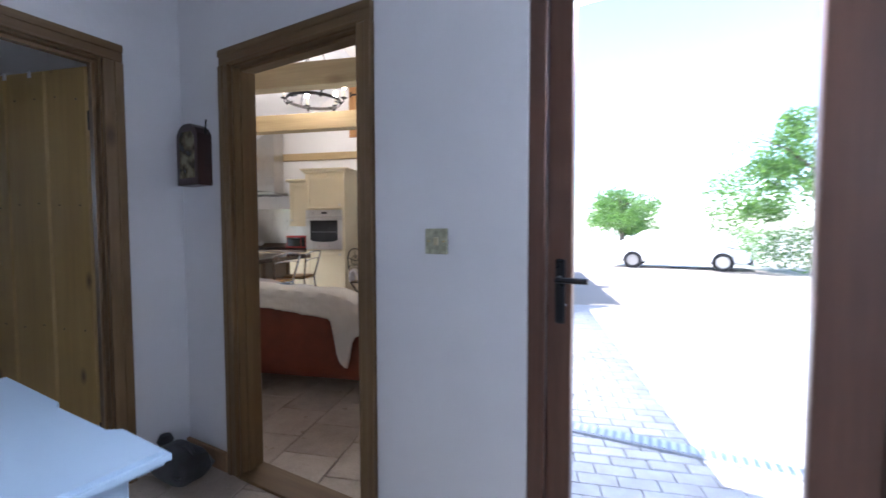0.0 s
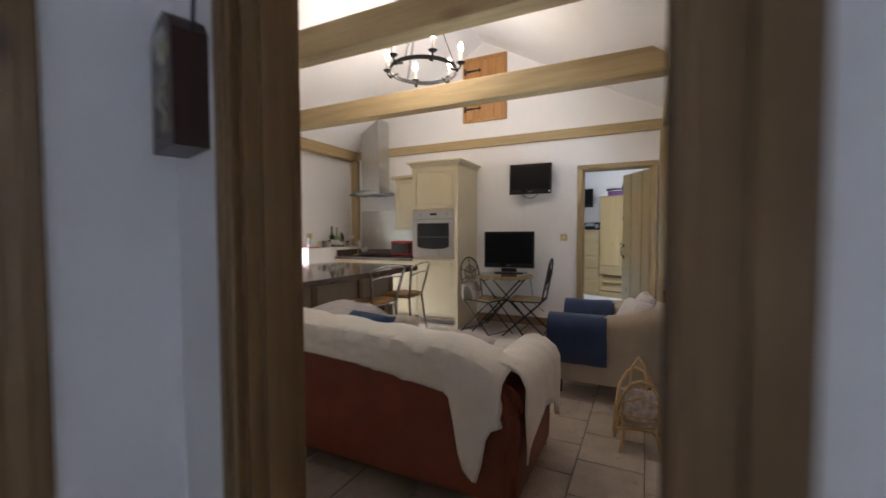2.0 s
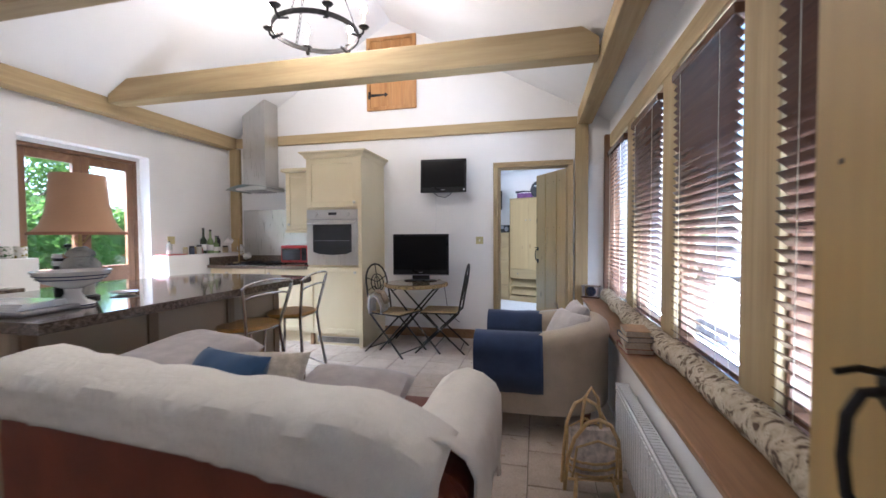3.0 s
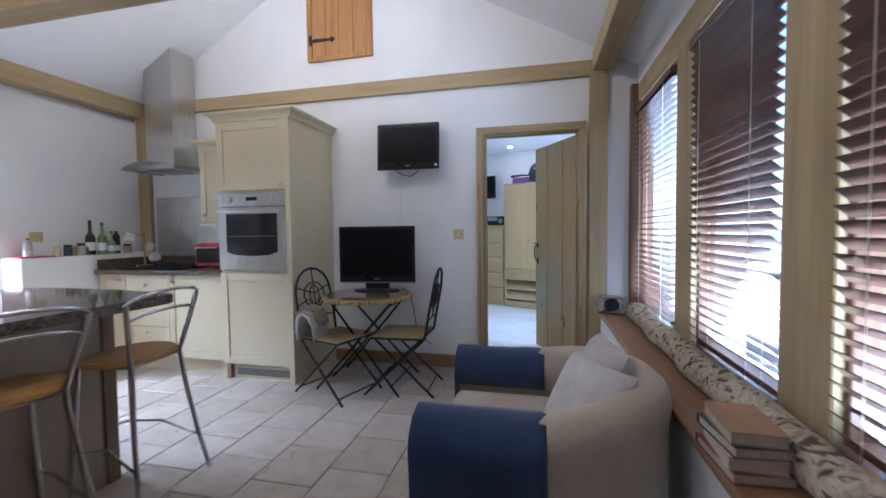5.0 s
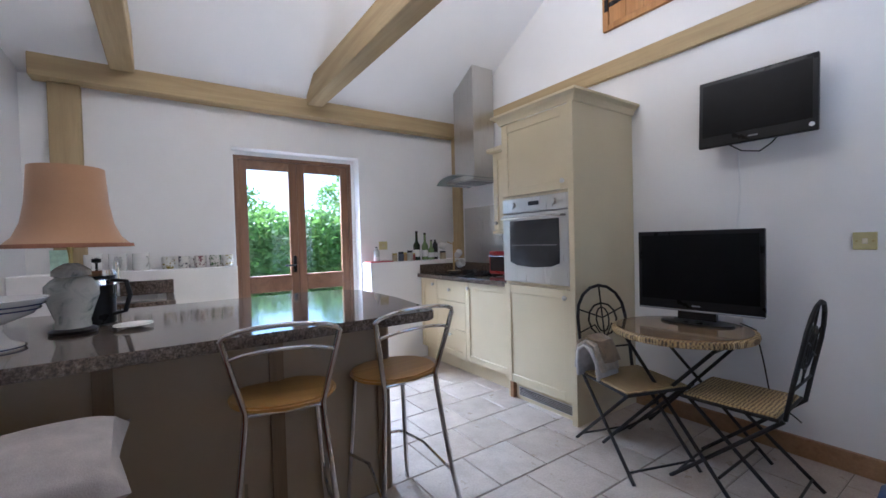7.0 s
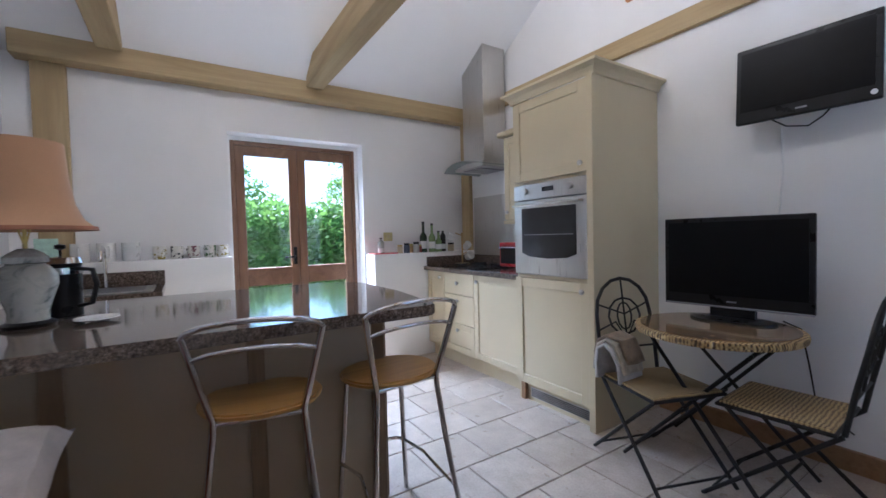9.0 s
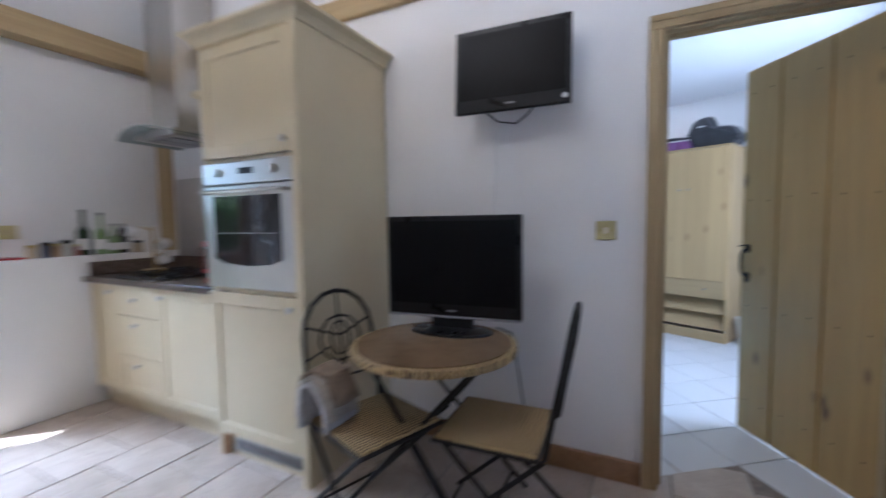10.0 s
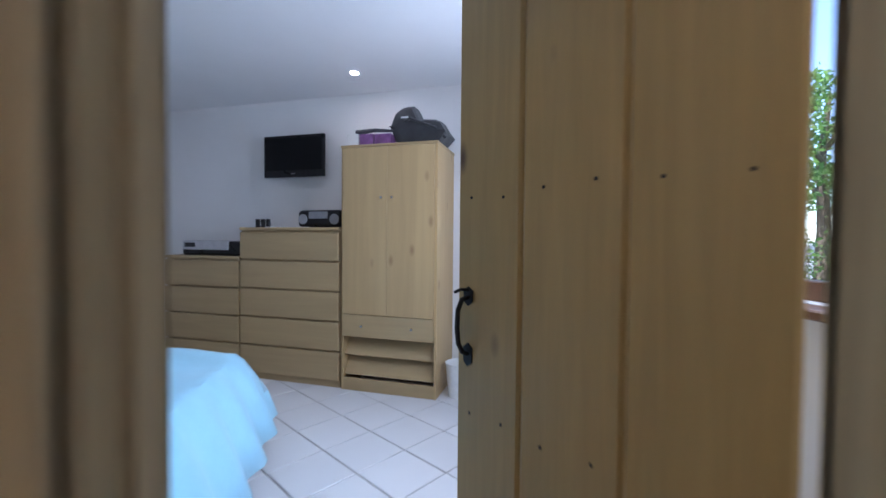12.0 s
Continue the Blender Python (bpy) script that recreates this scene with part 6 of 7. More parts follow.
def print_build(c):
    def build(nt, b):
        n = noise_tex(nt, coords(nt), 42, 3)
        nt.links.new(ramp(nt, n, [(0.45, (0.74, 0.72, 0.66)), (0.52, (0.74, 0.72, 0.66)), (0.6, c)]), b.inputs["Base Color"])
        b.inputs["Roughness"].default_value = 0.2
    return build


PRINTED = [material("printed_china_%d" % i, print_build(c)) for i, c in enumerate(((0.3, 0.24, 0.05), (0.05, 0.05, 0.06), (0.2, 0.08, 0.1), (0.08, 0.16, 0.06)))]
for i, (y, r, h) in enumerate(((3.05, 0.055, 0.13), (3.19, 0.055, 0.13), (3.33, 0.055, 0.13))):
    mug(-4.45, y, 1.0855, r, h, CHINA, "tall plain white mug on the ledge", 20 * i)
for i, y in enumerate((3.50, 3.61, 3.72, 3.83, 3.92)):
    mug(-4.45, y, 1.0855, 0.042, 0.095, PRINTED[i % 4], "white mug with a printed pattern on the ledge", 40 + 60 * i)
ob = part("greeting_card", nb(-0.002, 0.002, -0.06, 0.06, 0, 0.17), plain("pale_green_card", (0.36, 0.52, 0.42), 0.7, 0, 0.2, 30))
ob.matrix_world = pose(-4.45, 2.88, 1.0855, 0, -6, 10)
tagged(ob, "pale green card standing on the ledge", "card")


def bottle(x, y, z, r, h, mat, label, neck=0.4):
    g = thing("bottle", label, "bottle", pose(x, y, z), "bottles on the ledge")
    part("body", lathe(bmesh.new(), [(0, 0), (r, 0), (r, h * (0.92 - neck)), (r * 0.38, h * (1.05 - neck)), (r * 0.34, h * 0.93), (0, h * 0.93)], 18), mat, g, smooth=True)
    part("cap", lathe(bmesh.new(), [(0, h * 0.93), (r * 0.4, h * 0.93), (r * 0.4, h), (0, h)], 14), BLACK, g)
    part("paper_label", lathe(bmesh.new(), [(r + 0.0005, h * 0.12), (r + 0.0012, h * 0.12), (r + 0.0012, h * 0.36), (r + 0.0005, h * 0.36)], 18), CHINA, g)


OIL = plain("pale_green_bottle", (0.20, 0.28, 0.12), 0.1)
CLEARISH = plain("pale_glass_bottle", (0.45, 0.48, 0.44), 0.08)
bottle(-4.45, 5.78, 1.0455, 0.038, 0.32, GREEN_GLASS, "dark green wine bottle with pale label")
bottle(-4.44, 5.88, 1.0455, 0.036, 0.30, OIL, "pale green oil bottle with pale label")
bottle(-4.42, 5.95, 1.0455, 0.034, 0.22, OIL, "small pale green bottle with label")
bottle(-4.46, 6.03, 1.0455, 0.03, 0.22, BLACK, "slim black bottle on the ledge", 0.15)
bottle(-4.46, 5.30, 1.0455, 0.03, 0.16, CLEARISH, "small clear bottle on the ledge", 0.2)
for i, (y, r, h, c) in enumerate(((5.50, 0.028, 0.085, 0), (5.56, 0.03, 0.10, 1), (5.62, 0.028, 0.09, 2), (5.67, 0.032, 0.11, 3), (5.72, 0.03, 0.08, 0), (6.10, 0.035, 0.09, 1))):
    g = thing("spice_jar", "small glass spice jar with dark lid", "jar", pose(-4.44 + 0.03 * (i % 2), y, 1.0455), "spice jars on the ledge")
    part("jar", lathe(bmesh.new(), [(0, 0), (r, 0), (r, h * 0.75), (r * 0.85, h * 0.8), (0, h * 0.8)], 16), BOOK_COLOURS[(i + 1) % 5], g, smooth=True)
    part("lid", lathe(bmesh.new(), [(0, h * 0.8), (r * 0.92, h * 0.8), (r * 0.92, h), (0, h)], 16), BLACK if i % 2 else BRASS, g)
ob = part("tray", nb(-4.54, -4.37, 5.20, 5.45, 1.0455, 1.057, 0.004), RED)
tagged(ob, "flat red tray on the ledge", "tray")

# mug tree and countertop oven
g = thing("mug_tree", "wooden mug tree hung with white cups on the worktop", "mug tree", pose(-4.20, 6.10, 0.9085))
part("pole", nt_([(0, 0, 0.0), (0, 0, 0.33)], 0.009), PINE_Z, g)
part("base", lathe(bmesh.new(), [(0, 0), (0.075, 0), (0.072, 0.015), (0, 0.018)], 22), PINE_Z, g)
for i in range(6):
    a, z = i * 2.1, 0.10 + 0.10 * (i % 3)
    part("peg", nt_([(0, 0, z), (0.07 * math.cos(a), 0.07 * math.sin(a), z + 0.03)], 0.005), PINE_Z, g)
    bm = lathe(bmesh.new(), [(0, 0.0), (0.034, 0.0), (0.04, 0.01), (0.042, 0.07), (0.039, 0.07), (0.036, 0.01), (0, 0.008)], 16)
    bmesh.ops.transform(bm, matrix=pose(0.085 * math.cos(a), 0.085 * math.sin(a), z - 0.02, 70, 0, math.degrees(a) + 90), verts=bm.verts)
    part("cup", bm, CHINA, g, "white cup", True)
g = thing("toaster_oven", "small red countertop oven on the worktop", "toaster oven", pose(-3.36, 6.05, 0.9085, 0, 0, 4))
part("body", nb(-0.18, 0.18, 0.0, 0.25, 0.015, 0.23, 0.012, 2), RED, g)
part("door_glass", nb(-0.16, 0.09, -0.006, -0.0005, 0.045, 0.195, 0.003), OVEN_GLASS, g, "dark glass door")
part("handle", nt_([(-0.15, -0.006, 0.185), (-0.15, -0.03, 0.185), (0.08, -0.03, 0.185), (0.08, -0.006, 0.185)], 0.006), CHROME, g)
part("control_panel", nb(0.10, 0.17, -0.004, -0.0005, 0.04, 0.2, 0.002), BLACK, g)
for x in (-0.15, 0.15):
    for y in (0.03, 0.22):
        part("foot", nb(x - 0.015, x + 0.015, y - 0.015, y + 0.015, 0, 0.0148), BLACK, g)

# towels over the bistro chair
for n, (mat, dz, dy, lab) in enumerate((
        (fabric("white_towel", (0.58, 0.56, 0.54), 0.2, 200, 25, 0.7), 0.0, 0.0, "off-white folded towel hanging over the chair"),
        (TOWEL, 0.022, 0.012, "sand-coloured folded towel hanging over the chair"),
        (fabric("brown_towel", (0.27, 0.20, 0.13), 0.3, 200, 25, 0.7), 0.044, 0.03, "brown folded towel hanging over the chair"))):
    bm = bmesh.new()
    rows = []
    for i in range(14):
        y = 5.45 + dy + i * (0.0145 - 0.002 * n)
        w = 0.012 * n
        path = [(-2.18 - w, 0.40 + 2 * dz), (-2.18 - w, 0.49 + dz), (-2.165 - w, 0.56 + dz), (-2.12, 0.60 + dz), (-2.07 + w, 0.575 + dz), (-2.035 + w, 0.50 + dz), (-2.02 + w, 0.40 + 2.4 * dz)]
        rows.append([(x + noise.noise(Vector((k, y * 12, n))) * 0.014, y + noise.noise(Vector((k, y * 3, n + 3))) * 0.012, z + noise.noise(Vector((k, y * 10, 5))) * 0.012) for k, (x, z) in enumerate(path)])
    drape(bm, rows)
    ob = part("towel", bm, mat, smooth=True)
    mod = ob.modifiers.new("thickness", "SOLIDIFY")
    mod.thickness = 0.016
    ob.location = (0.06, 0.02, 0.03)
    tagged(ob, lab, "towel", "towels on the chair")


# ---- hall ----
g = thing("console_table", "pale blue-grey painted console table with shaped top", "table", pose(-0.52, 0.245, 0, 0, 0, -17))
# shaped top: a breakfront whose ends step forward
bm = bmesh.new()
prism(bm, [(-0.266, -0.20), (0.468, -0.20), (0.468, 0.147), (0.309, 0.150), (0.298, 0.118), (0.067, 0.116), (0.034, 0.143), (-0.266, 0.145)], "z", 0.826, 0.852)
bmesh.ops.bevel(bm, geom=[e for e in bm.edges if abs(e.verts[0].co.z - e.verts[1].co.z) < 1e-4], offset=0.008, segments=2, affect="EDGES")
part("tabletop", bm, PALE_BLUE, g, "pale blue-grey painted top")
part("apron", nb(-0.235, 0.437, -0.17, 0.098, 0.70, 0.8255, 0.004), PALE_BLUE, g)
for x in (-0.21, 0.412):
    for y in (-0.145, 0.073):
        part("leg", lathe(bmesh.new(), [(0, 0), (0.02, 0), (0.028, 0.08), (0.02, 0.14), (0.03, 0.4), (0.035, 0.6), (0.03, 0.6995), (0, 0.6995)], 16, (x, y, 0)), PALE_BLUE, g, smooth=True)
bm = bmesh.new()
tube(bm, [(0.441, -0.15 + 0.012 * i, 0.775 + 0.010 * math.sin(i * 0.9)) for i in range(20)], 0.007, 6)
part("carved_trim", bm, PALE_BLUE, g)

g = thing("wall_clock", "small dark wooden wall clock with arched top", "clock", HALL @ pose(-0.175, 0.02, 1.445))
bm = bmesh.new()
prism(bm, [(-0.088, 0), (0.088, 0), (0.088, 0.25), (0.066, 0.28), (0.03, 0.30), (-0.03, 0.30), (-0.066, 0.28), (-0.088, 0.25)], "y", -0.072, 0)
part("case", bm, timber("dark_clock_wood", (0.022, 0.008, 0.006), (0.04, 0.014, 0.01), (0.06, 0.024, 0.016), "Z", 0.35, 0, grain=16), g)
bm = bmesh.new()
prism(bm, [(-0.062, 0.035), (0.062, 0.035), (0.062, 0.235), (0.04, 0.262), (-0.04, 0.262), (-0.062, 0.235)], "y", -0.0745, -0.0722)


def picture_build(nt, b):
    n = noise_tex(nt, coords(nt), 16, 5)
    nt.links.new(ramp(nt, n, [(0.38, (0.02, 0.016, 0.012)), (0.48, (0.10, 0.08, 0.045)), (0.6, (0.26, 0.22, 0.13))]), b.inputs["Base Color"])
    b.inputs["Roughness"].default_value = 0.25


part("face_panel", bm, material("aged_painted_panel", picture_build), g, "aged painted glass panel")
part("hanging_hook", nt_([(0.085, -0.03, 0.25), (0.095, -0.03, 0.32)], 0.004), IRON, g)

CHARCOAL = fabric("charcoal_cloth", (0.035, 0.035, 0.038), 0.3, 200, 12)
g = thing("doorstop", "dark cloth doorstop shaped like a slumped bag", "doorstop", HALL @ pose(-0.18, -0.13, 0))
bm = pillow(bmesh.new(), 0.30, 0.18, 0.16, 10)
bmesh.ops.translate(bm, vec=(0, 0, 0.075), verts=bm.verts)
part("body", bm, CHARCOAL, g, smooth=True)
bm = lathe(bmesh.new(), [(0, -0.04), (0.025, -0.03), (0.038, 0), (0.025, 0.03), (0, 0.04)], 14, (-0.12, 0, 0.155))
part("knob", bm, CHARCOAL, g, smooth=True)
part("flap", nt_([(-0.05, 0.02, 0.14), (0.04, 0.02, 0.165), (0.13, 0.0, 0.15)], 0.02, r_end=0.008), CHARCOAL, g, smooth=True)

# ---- bathroom ----
g = thing("toilet", "white close-coupled toilet with closed lid", "toilet", HALL @ pose(-3.84, -0.945, 0, 0, 0, -90))
part("cistern", nb(-0.19, 0.19, 0.0, 0.18, 0.42, 0.77, 0.025, 3), WHITE_ENAMEL, g, smooth=True)
part("cistern_lid", nb(-0.20, 0.20, -0.005, 0.19, 0.7705, 0.80, 0.012, 2), WHITE_ENAMEL, g, smooth=True)
bm = lathe(bmesh.new(), [(0, 0.0), (0.12, 0.0), (0.11, 0.06), (0.10, 0.18), (0.14, 0.30), (0.185, 0.385), (0.18, 0.40), (0, 0.40)], 26)
bmesh.ops.scale(bm, vec=(1, 1.25, 1), verts=bm.verts)
bmesh.ops.translate(bm, vec=(0, 0.40, 0), verts=bm.verts)
part("bowl", bm, WHITE_ENAMEL, g, smooth=True)
part("pedestal", nb(-0.10, 0.10, 0.02, 0.35, 0.0, 0.40, 0.03, 3), WHITE_ENAMEL, g, smooth=True)
bm = lathe(bmesh.new(), [(0, 0.402), (0.188, 0.402), (0.192, 0.415), (0.185, 0.432), (0, 0.438)], 26)
bmesh.ops.scale(bm, vec=(1, 1.22, 1), verts=bm.verts)
bmesh.ops.translate(bm, vec=(0, 0.40, 0), verts=bm.verts)
part("seat_lid", bm, WHITE_ENAMEL, g, smooth=True)
g = thing("bathtub", "white bathtub with plain side panel", "bathtub", HALL)
bm = nb(-3.84, -2.20, -0.58, -0.01, 0.53, 0.565, 0.012, 2)
part("rim", bm, WHITE_ENAMEL, g)
part("side_panel", nb(-3.84, -2.22, -0.56, -0.545, 0.0, 0.529), soft_paint("panel_paint", (0.66, 0.66, 0.66), 0.4, 0.03), g)
part("end_panel", nb(-2.235, -2.22, -0.5445, -0.01, 0.0, 0.529), WHITE_ENAMEL, g)
part("basin", nb(-3.70, -2.34, -0.50, -0.09, 0.5655, 0.567), CHINA, g)
for i, (u, v, h, c) in enumerate(((-3.7, -0.52, 0.17, CHINA), (-3.55, -0.53, 0.12, CLEARISH), (-3.78, -0.30, 0.2, OIL))):
    bottle_ob = part("toiletry_bottle", lathe(bmesh.new(), [(0, 0), (0.03, 0), (0.03, h * 0.75), (0.012, h * 0.82), (0.012, h), (0, h)], 14), c, smooth=True)
    bottle_ob.matrix_world = HALL @ pose(u, v, 0.5655)
    tagged(bottle_ob, "plastic toiletry bottle on the bath rim", "bottle", "toiletries on the bath")
g = thing("toilet_brush", "blue toilet brush in its holder", "toilet brush", HALL @ pose(-3.70, -0.69, 0))
NAVY = plain("navy_plastic", (0.02, 0.03, 0.12), 0.35)
part("holder", lathe(bmesh.new(), [(0, 0), (0.06, 0), (0.05, 0.12), (0, 0.12)], 16), NAVY, g)
part("brush_handle", nt_([(0, 0, 0.12), (0, 0, 0.40)], 0.01), NAVY, g)
ob = part("shelf", nb(-3.848, -3.70, -0.75, -0.585, 0.395, 0.41, 0.003), CHINA)
ob.matrix_world = HALL
tagged(ob, "small cream shelf between toilet and bath", "shelf")
for u, v, r, h, c, lab in ((-3.77, -0.70, 0.034, 0.10, GLASS, "clear glass tumbler on the small shelf"), (-3.77, -0.625, 0.03, 0.13, CHINA, "white toiletry pot on the small shelf")):
    ob = part("toiletry_jar", lathe(bmesh.new(), [(0, 0), (r, 0), (r, h), (r - 0.004, h), (r - 0.004, 0.008), (0, 0.008)], 18), c, smooth=True)
    ob.matrix_world = HALL @ pose(u, v, 0.4105)
    tagged(ob, lab, "jar")
g = thing("waste_bin", "small cream waste bin below the shelf", "bin", HALL @ pose(-3.56, -0.64, 0.001))
part("bin_body", lathe(bmesh.new(), [(0, 0), (0.065, 0), (0.08, 0.17), (0.076, 0.17), (0.062, 0.006), (0, 0.006)], 20), IVORY, g, smooth=True)
part("liner", lathe(bmesh.new(), [(0, 0.12), (0.07, 0.13), (0.07, 0.135), (0, 0.15)], 14), BLACK, g, smooth=True)
bm = nb(-0.30, 0.30, -0.22, 0.22, 0, 0.026, 0.01, 2)
for v in bm.verts:
    v.co.z += max(0, noise.noise(v.co * 6)) * 0.01
ob = part("bath_mat", bm, fabric("striped_mat", (0.42, 0.33, 0.22), 0.4, 120, 9, 0.8))
ob.matrix_world = HALL @ pose(-2.95, -0.86, 0.003, 0, 0, 82)
tagged(ob, "sand-coloured patterned bath mat on blue tiles", "mat")


def downlight(x, y, z, label):
    g = thing("downlight", label, "downlight", pose(x, y, z), "recessed downlights")
    part("bezel", lathe(bmesh.new(), [(0.032, -0.002), (0.045, -0.004), (0.047, 0.0), (0.032, 0.0)], 22), CHROME, g)
    part("lamp", lathe(bmesh.new(), [(0, -0.0012), (0.031, -0.0012), (0.031, -0.0005), (0, -0.0005)], 20), DOWNLIGHT, g)


bx, by = hall_xy(-2.9, -1.0)
downlight(bx, by, 2.42, "round chrome downlight in the bathroom ceiling")
downlight(-0.80, 9.45, 2.55, "round chrome downlight in the bedroom ceiling")
downlight(-0.76, 7.75, 2.55, "round chrome downlight in the bedroom ceiling")
# unseen third bedroom lamp, added to brighten the room
downlight(-2.4, 8.6, 2.55, "round chrome downlight in the bedroom ceiling")

# ---- bedroom ----
g = thing("wardrobe", "two-door pale pine wardrobe with drawer and shoe racks", "wardrobe", BED)
part("side_panel", nb(0.0, 0.018, 0.0, 0.495, 0, 1.94), BIRCH_Z, g)
part("side_panel", nb(0.782, 0.80, 0.0, 0.495, 0, 1.94), BIRCH_Z, g)
part("top_panel", nb(-0.005, 0.805, -0.008, 0.496, 1.9405, 1.96, 0.002), BIRCH_X, g)
part("back_panel", nb(0.018, 0.782, 0.48, 0.494, 0.02, 1.94), BIRCH_Z, g)
for xa, xb, kx in ((0.02, 0.3995, 0.355), (0.4005, 0.78, 0.445)):
    d = part("door", nb(xa, xb, -0.018, -0.0005, 0.62, 1.935, 0.002), BIRCH_Z, g)
    bm = lathe(bmesh.new(), [(0, 0), (0.005, 0), (0.011, 0.012), (0.009, 0.02), (0, 0.022)], 12)
    bmesh.ops.transform(bm, matrix=pose(kx, -0.018, 1.54, 90, 0, 0), verts=bm.verts)
    part("knob", bm, CHROME, d)
d = part("drawer_front", nb(0.02, 0.78, -0.018, -0.0005, 0.44, 0.615, 0.002), BIRCH_X, g)
for kx in (0.19, 0.61):
    bm = lathe(bmesh.new(), [(0, 0), (0.005, 0), (0.011, 0.012), (0.009, 0.02), (0, 0.022)], 12)
    bmesh.ops.transform(bm, matrix=pose(kx, -0.018, 0.53, 90, 0, 0), verts=bm.verts)
    part("knob", bm, CHROME, d)
part("plinth", nb(0.018, 0.782, 0.002, 0.02, 0, 0.10), BIRCH_X, g)
for z in (0.12, 0.28):
    bm = nb(0.02, 0.78, -0.01, 0.006, 0.0, 0.20)
    bmesh.ops.transform(bm, matrix=pose(0, 0.03, z, -32, 0, 0), verts=bm.verts)
    part("shoe_flap", bm, BIRCH_X, g)


def chest(label, x0, x1, h, n):
    g = thing("chest_of_drawers", label, "chest of drawers", BED, "chests of drawers")
    part("carcass", nb(x0, x1, 0.02, 0.48, 0.0, h - 0.025), BIRCH_X, g)
    part("top_panel", nb(x0 - 0.004, x1 + 0.004, -0.004, 0.485, h - 0.0245, h, 0.002), BIRCH_X, g)
    dh = (h - 0.09) / n
    for i in range(n):
        z = 0.06 + dh * i
        part("drawer_front", nb(x0 + 0.004, x1 - 0.004, -0.006, 0.0195, z + 0.003, z + dh - 0.013, 0.002), BIRCH_X, g)


chest("tall birch-veneer chest of five drawers", -0.985, -0.02, 1.31, 5)
chest("lower birch-veneer chest of four drawers", -1.815, -0.995, 1.055, 4)
flat_tv("television", "small black flat television on the bedroom wall", BED @ pose(-0.69, 0.335, 1.785), 0.64, 0.385, False)
g = thing("portable_stereo", "black portable stereo on the chest of drawers", "stereo", BED @ pose(-0.27, 0.2, 1.3105))
bm = nb(-0.21, 0.21, -0.11, 0.11, 0.0, 0.15, 0.04, 4)
part("body", bm, BLACK, g, smooth=True)
part("control_panel", nb(-0.09, 0.09, -0.114, -0.1105, 0.075, 0.135, 0.004), GREY_PLASTIC, g)
for x in (-0.15, 0.15):
    bm = lathe(bmesh.new(), [(0, 0), (0.045, 0), (0.04, 0.004), (0, 0.003)], 20)
    bmesh.ops.transform(bm, matrix=pose(x, -0.1105, 0.07, 90, 0, 0), verts=bm.verts)
    part("speaker", bm, GREY_PLASTIC, g)
for i, x in enumerate((-0.90, -0.845, -0.79)):
    ob = part("small_bottle", nb(-0.015, 0.015, -0.015, 0.015, 0, 0.075, 0.003), BLACK)
    ob.matrix_world = BED @ pose(x, 0.12, 1.3105)
    tagged(ob, "small dark bottle on the chest of drawers", "bottle", "small bottles on the chest")
ob = part("paper", nb(-0.20, 0.20, -0.10, 0.10, 0, 0.006), CHINA)
ob.matrix_world = BED @ pose(-0.58, 0.18, 1.3105, 0, 0, 6)
tagged(ob, "flat papers on the chest of drawers", "paper")
g = thing("printer", "black and silver printer on the lower chest of drawers", "printer", BED @ pose(-1.42, 0.24, 1.0555))
part("body", nb(-0.28, 0.40, -0.17, 0.2, 0, 0.13, 0.02, 2), BLACK, g)
bm = nb(-0.27, 0.25, -0.176, 0.0, 0.05, 0.135, 0.006)
part("front_cover", bm, plain("silver_plastic", (0.5, 0.5, 0.52), 0.35, 0.3), g)
part("display", nb(-0.24, -0.12, -0.179, -0.1765, 0.075, 0.115), BLACK, g)
g = thing("holdall", "black padded holdall on top of the wardrobe", "bag", BED @ pose(0.60, 0.24, 1.9605))
bm = pillow(bmesh.new(), 0.46, 0.34, 0.30, 10)
for v in bm.verts:
    v.co.z = max(v.co.z + 0.13, 0.0) * (1.15 if v.co.x < 0 else 0.75)
part("bag_body", bm, CHARCOAL, g, smooth=True)
part("strap", nt_([(-0.2, -0.1, 0.16), (-0.05, -0.17, 0.2), (0.15, -0.16, 0.12), (0.22, -0.1, 0.05)], 0.012), CHARCOAL, g)
part("logo_mark", nb(-0.13, -0.07, -0.155, -0.15, 0.21, 0.222), CHINA, g)
PURPLE = plain("purple_carton", (0.18, 0.07, 0.20), 0.5, 0, 0.3, 18)
for i, (x, w, h, mt) in enumerate(((0.07, 0.10, 0.10, CHINA), (0.19, 0.12, 0.095, PURPLE), (0.33, 0.14, 0.09, PURPLE))):
    ob = part("carton", nb(-w / 2, w / 2, -0.11, 0.11, 0, h, 0.002), mt)
    ob.matrix_world = BED @ pose(x, 0.16, 1.9605)
    tagged(ob, "small printed carton on top of the wardrobe", "box", "cartons on the wardrobe")
ob = part("folded_umbrella", nt_([(0.08, 0.10, 0.125), (0.25, 0.08, 0.13), (0.42, 0.10, 0.12)], 0.022, r_end=0.01), CHARCOAL)
ob.matrix_world = BED @ pose(0, 0, 1.9605 - 0.002)
tagged(ob, "folded black umbrella lying on cartons", "umbrella")
ob = part("waste_bin", lathe(bmesh.new(), [(0, 0), (0.09, 0), (0.115, 0.26), (0.11, 0.26), (0.086, 0.01), (0, 0.01)], 22), CHINA, smooth=True)
ob.matrix_world = BED @ pose(0.95, 0.15, 0)
tagged(ob, "white waste-paper bin beside the wardrobe", "bin")

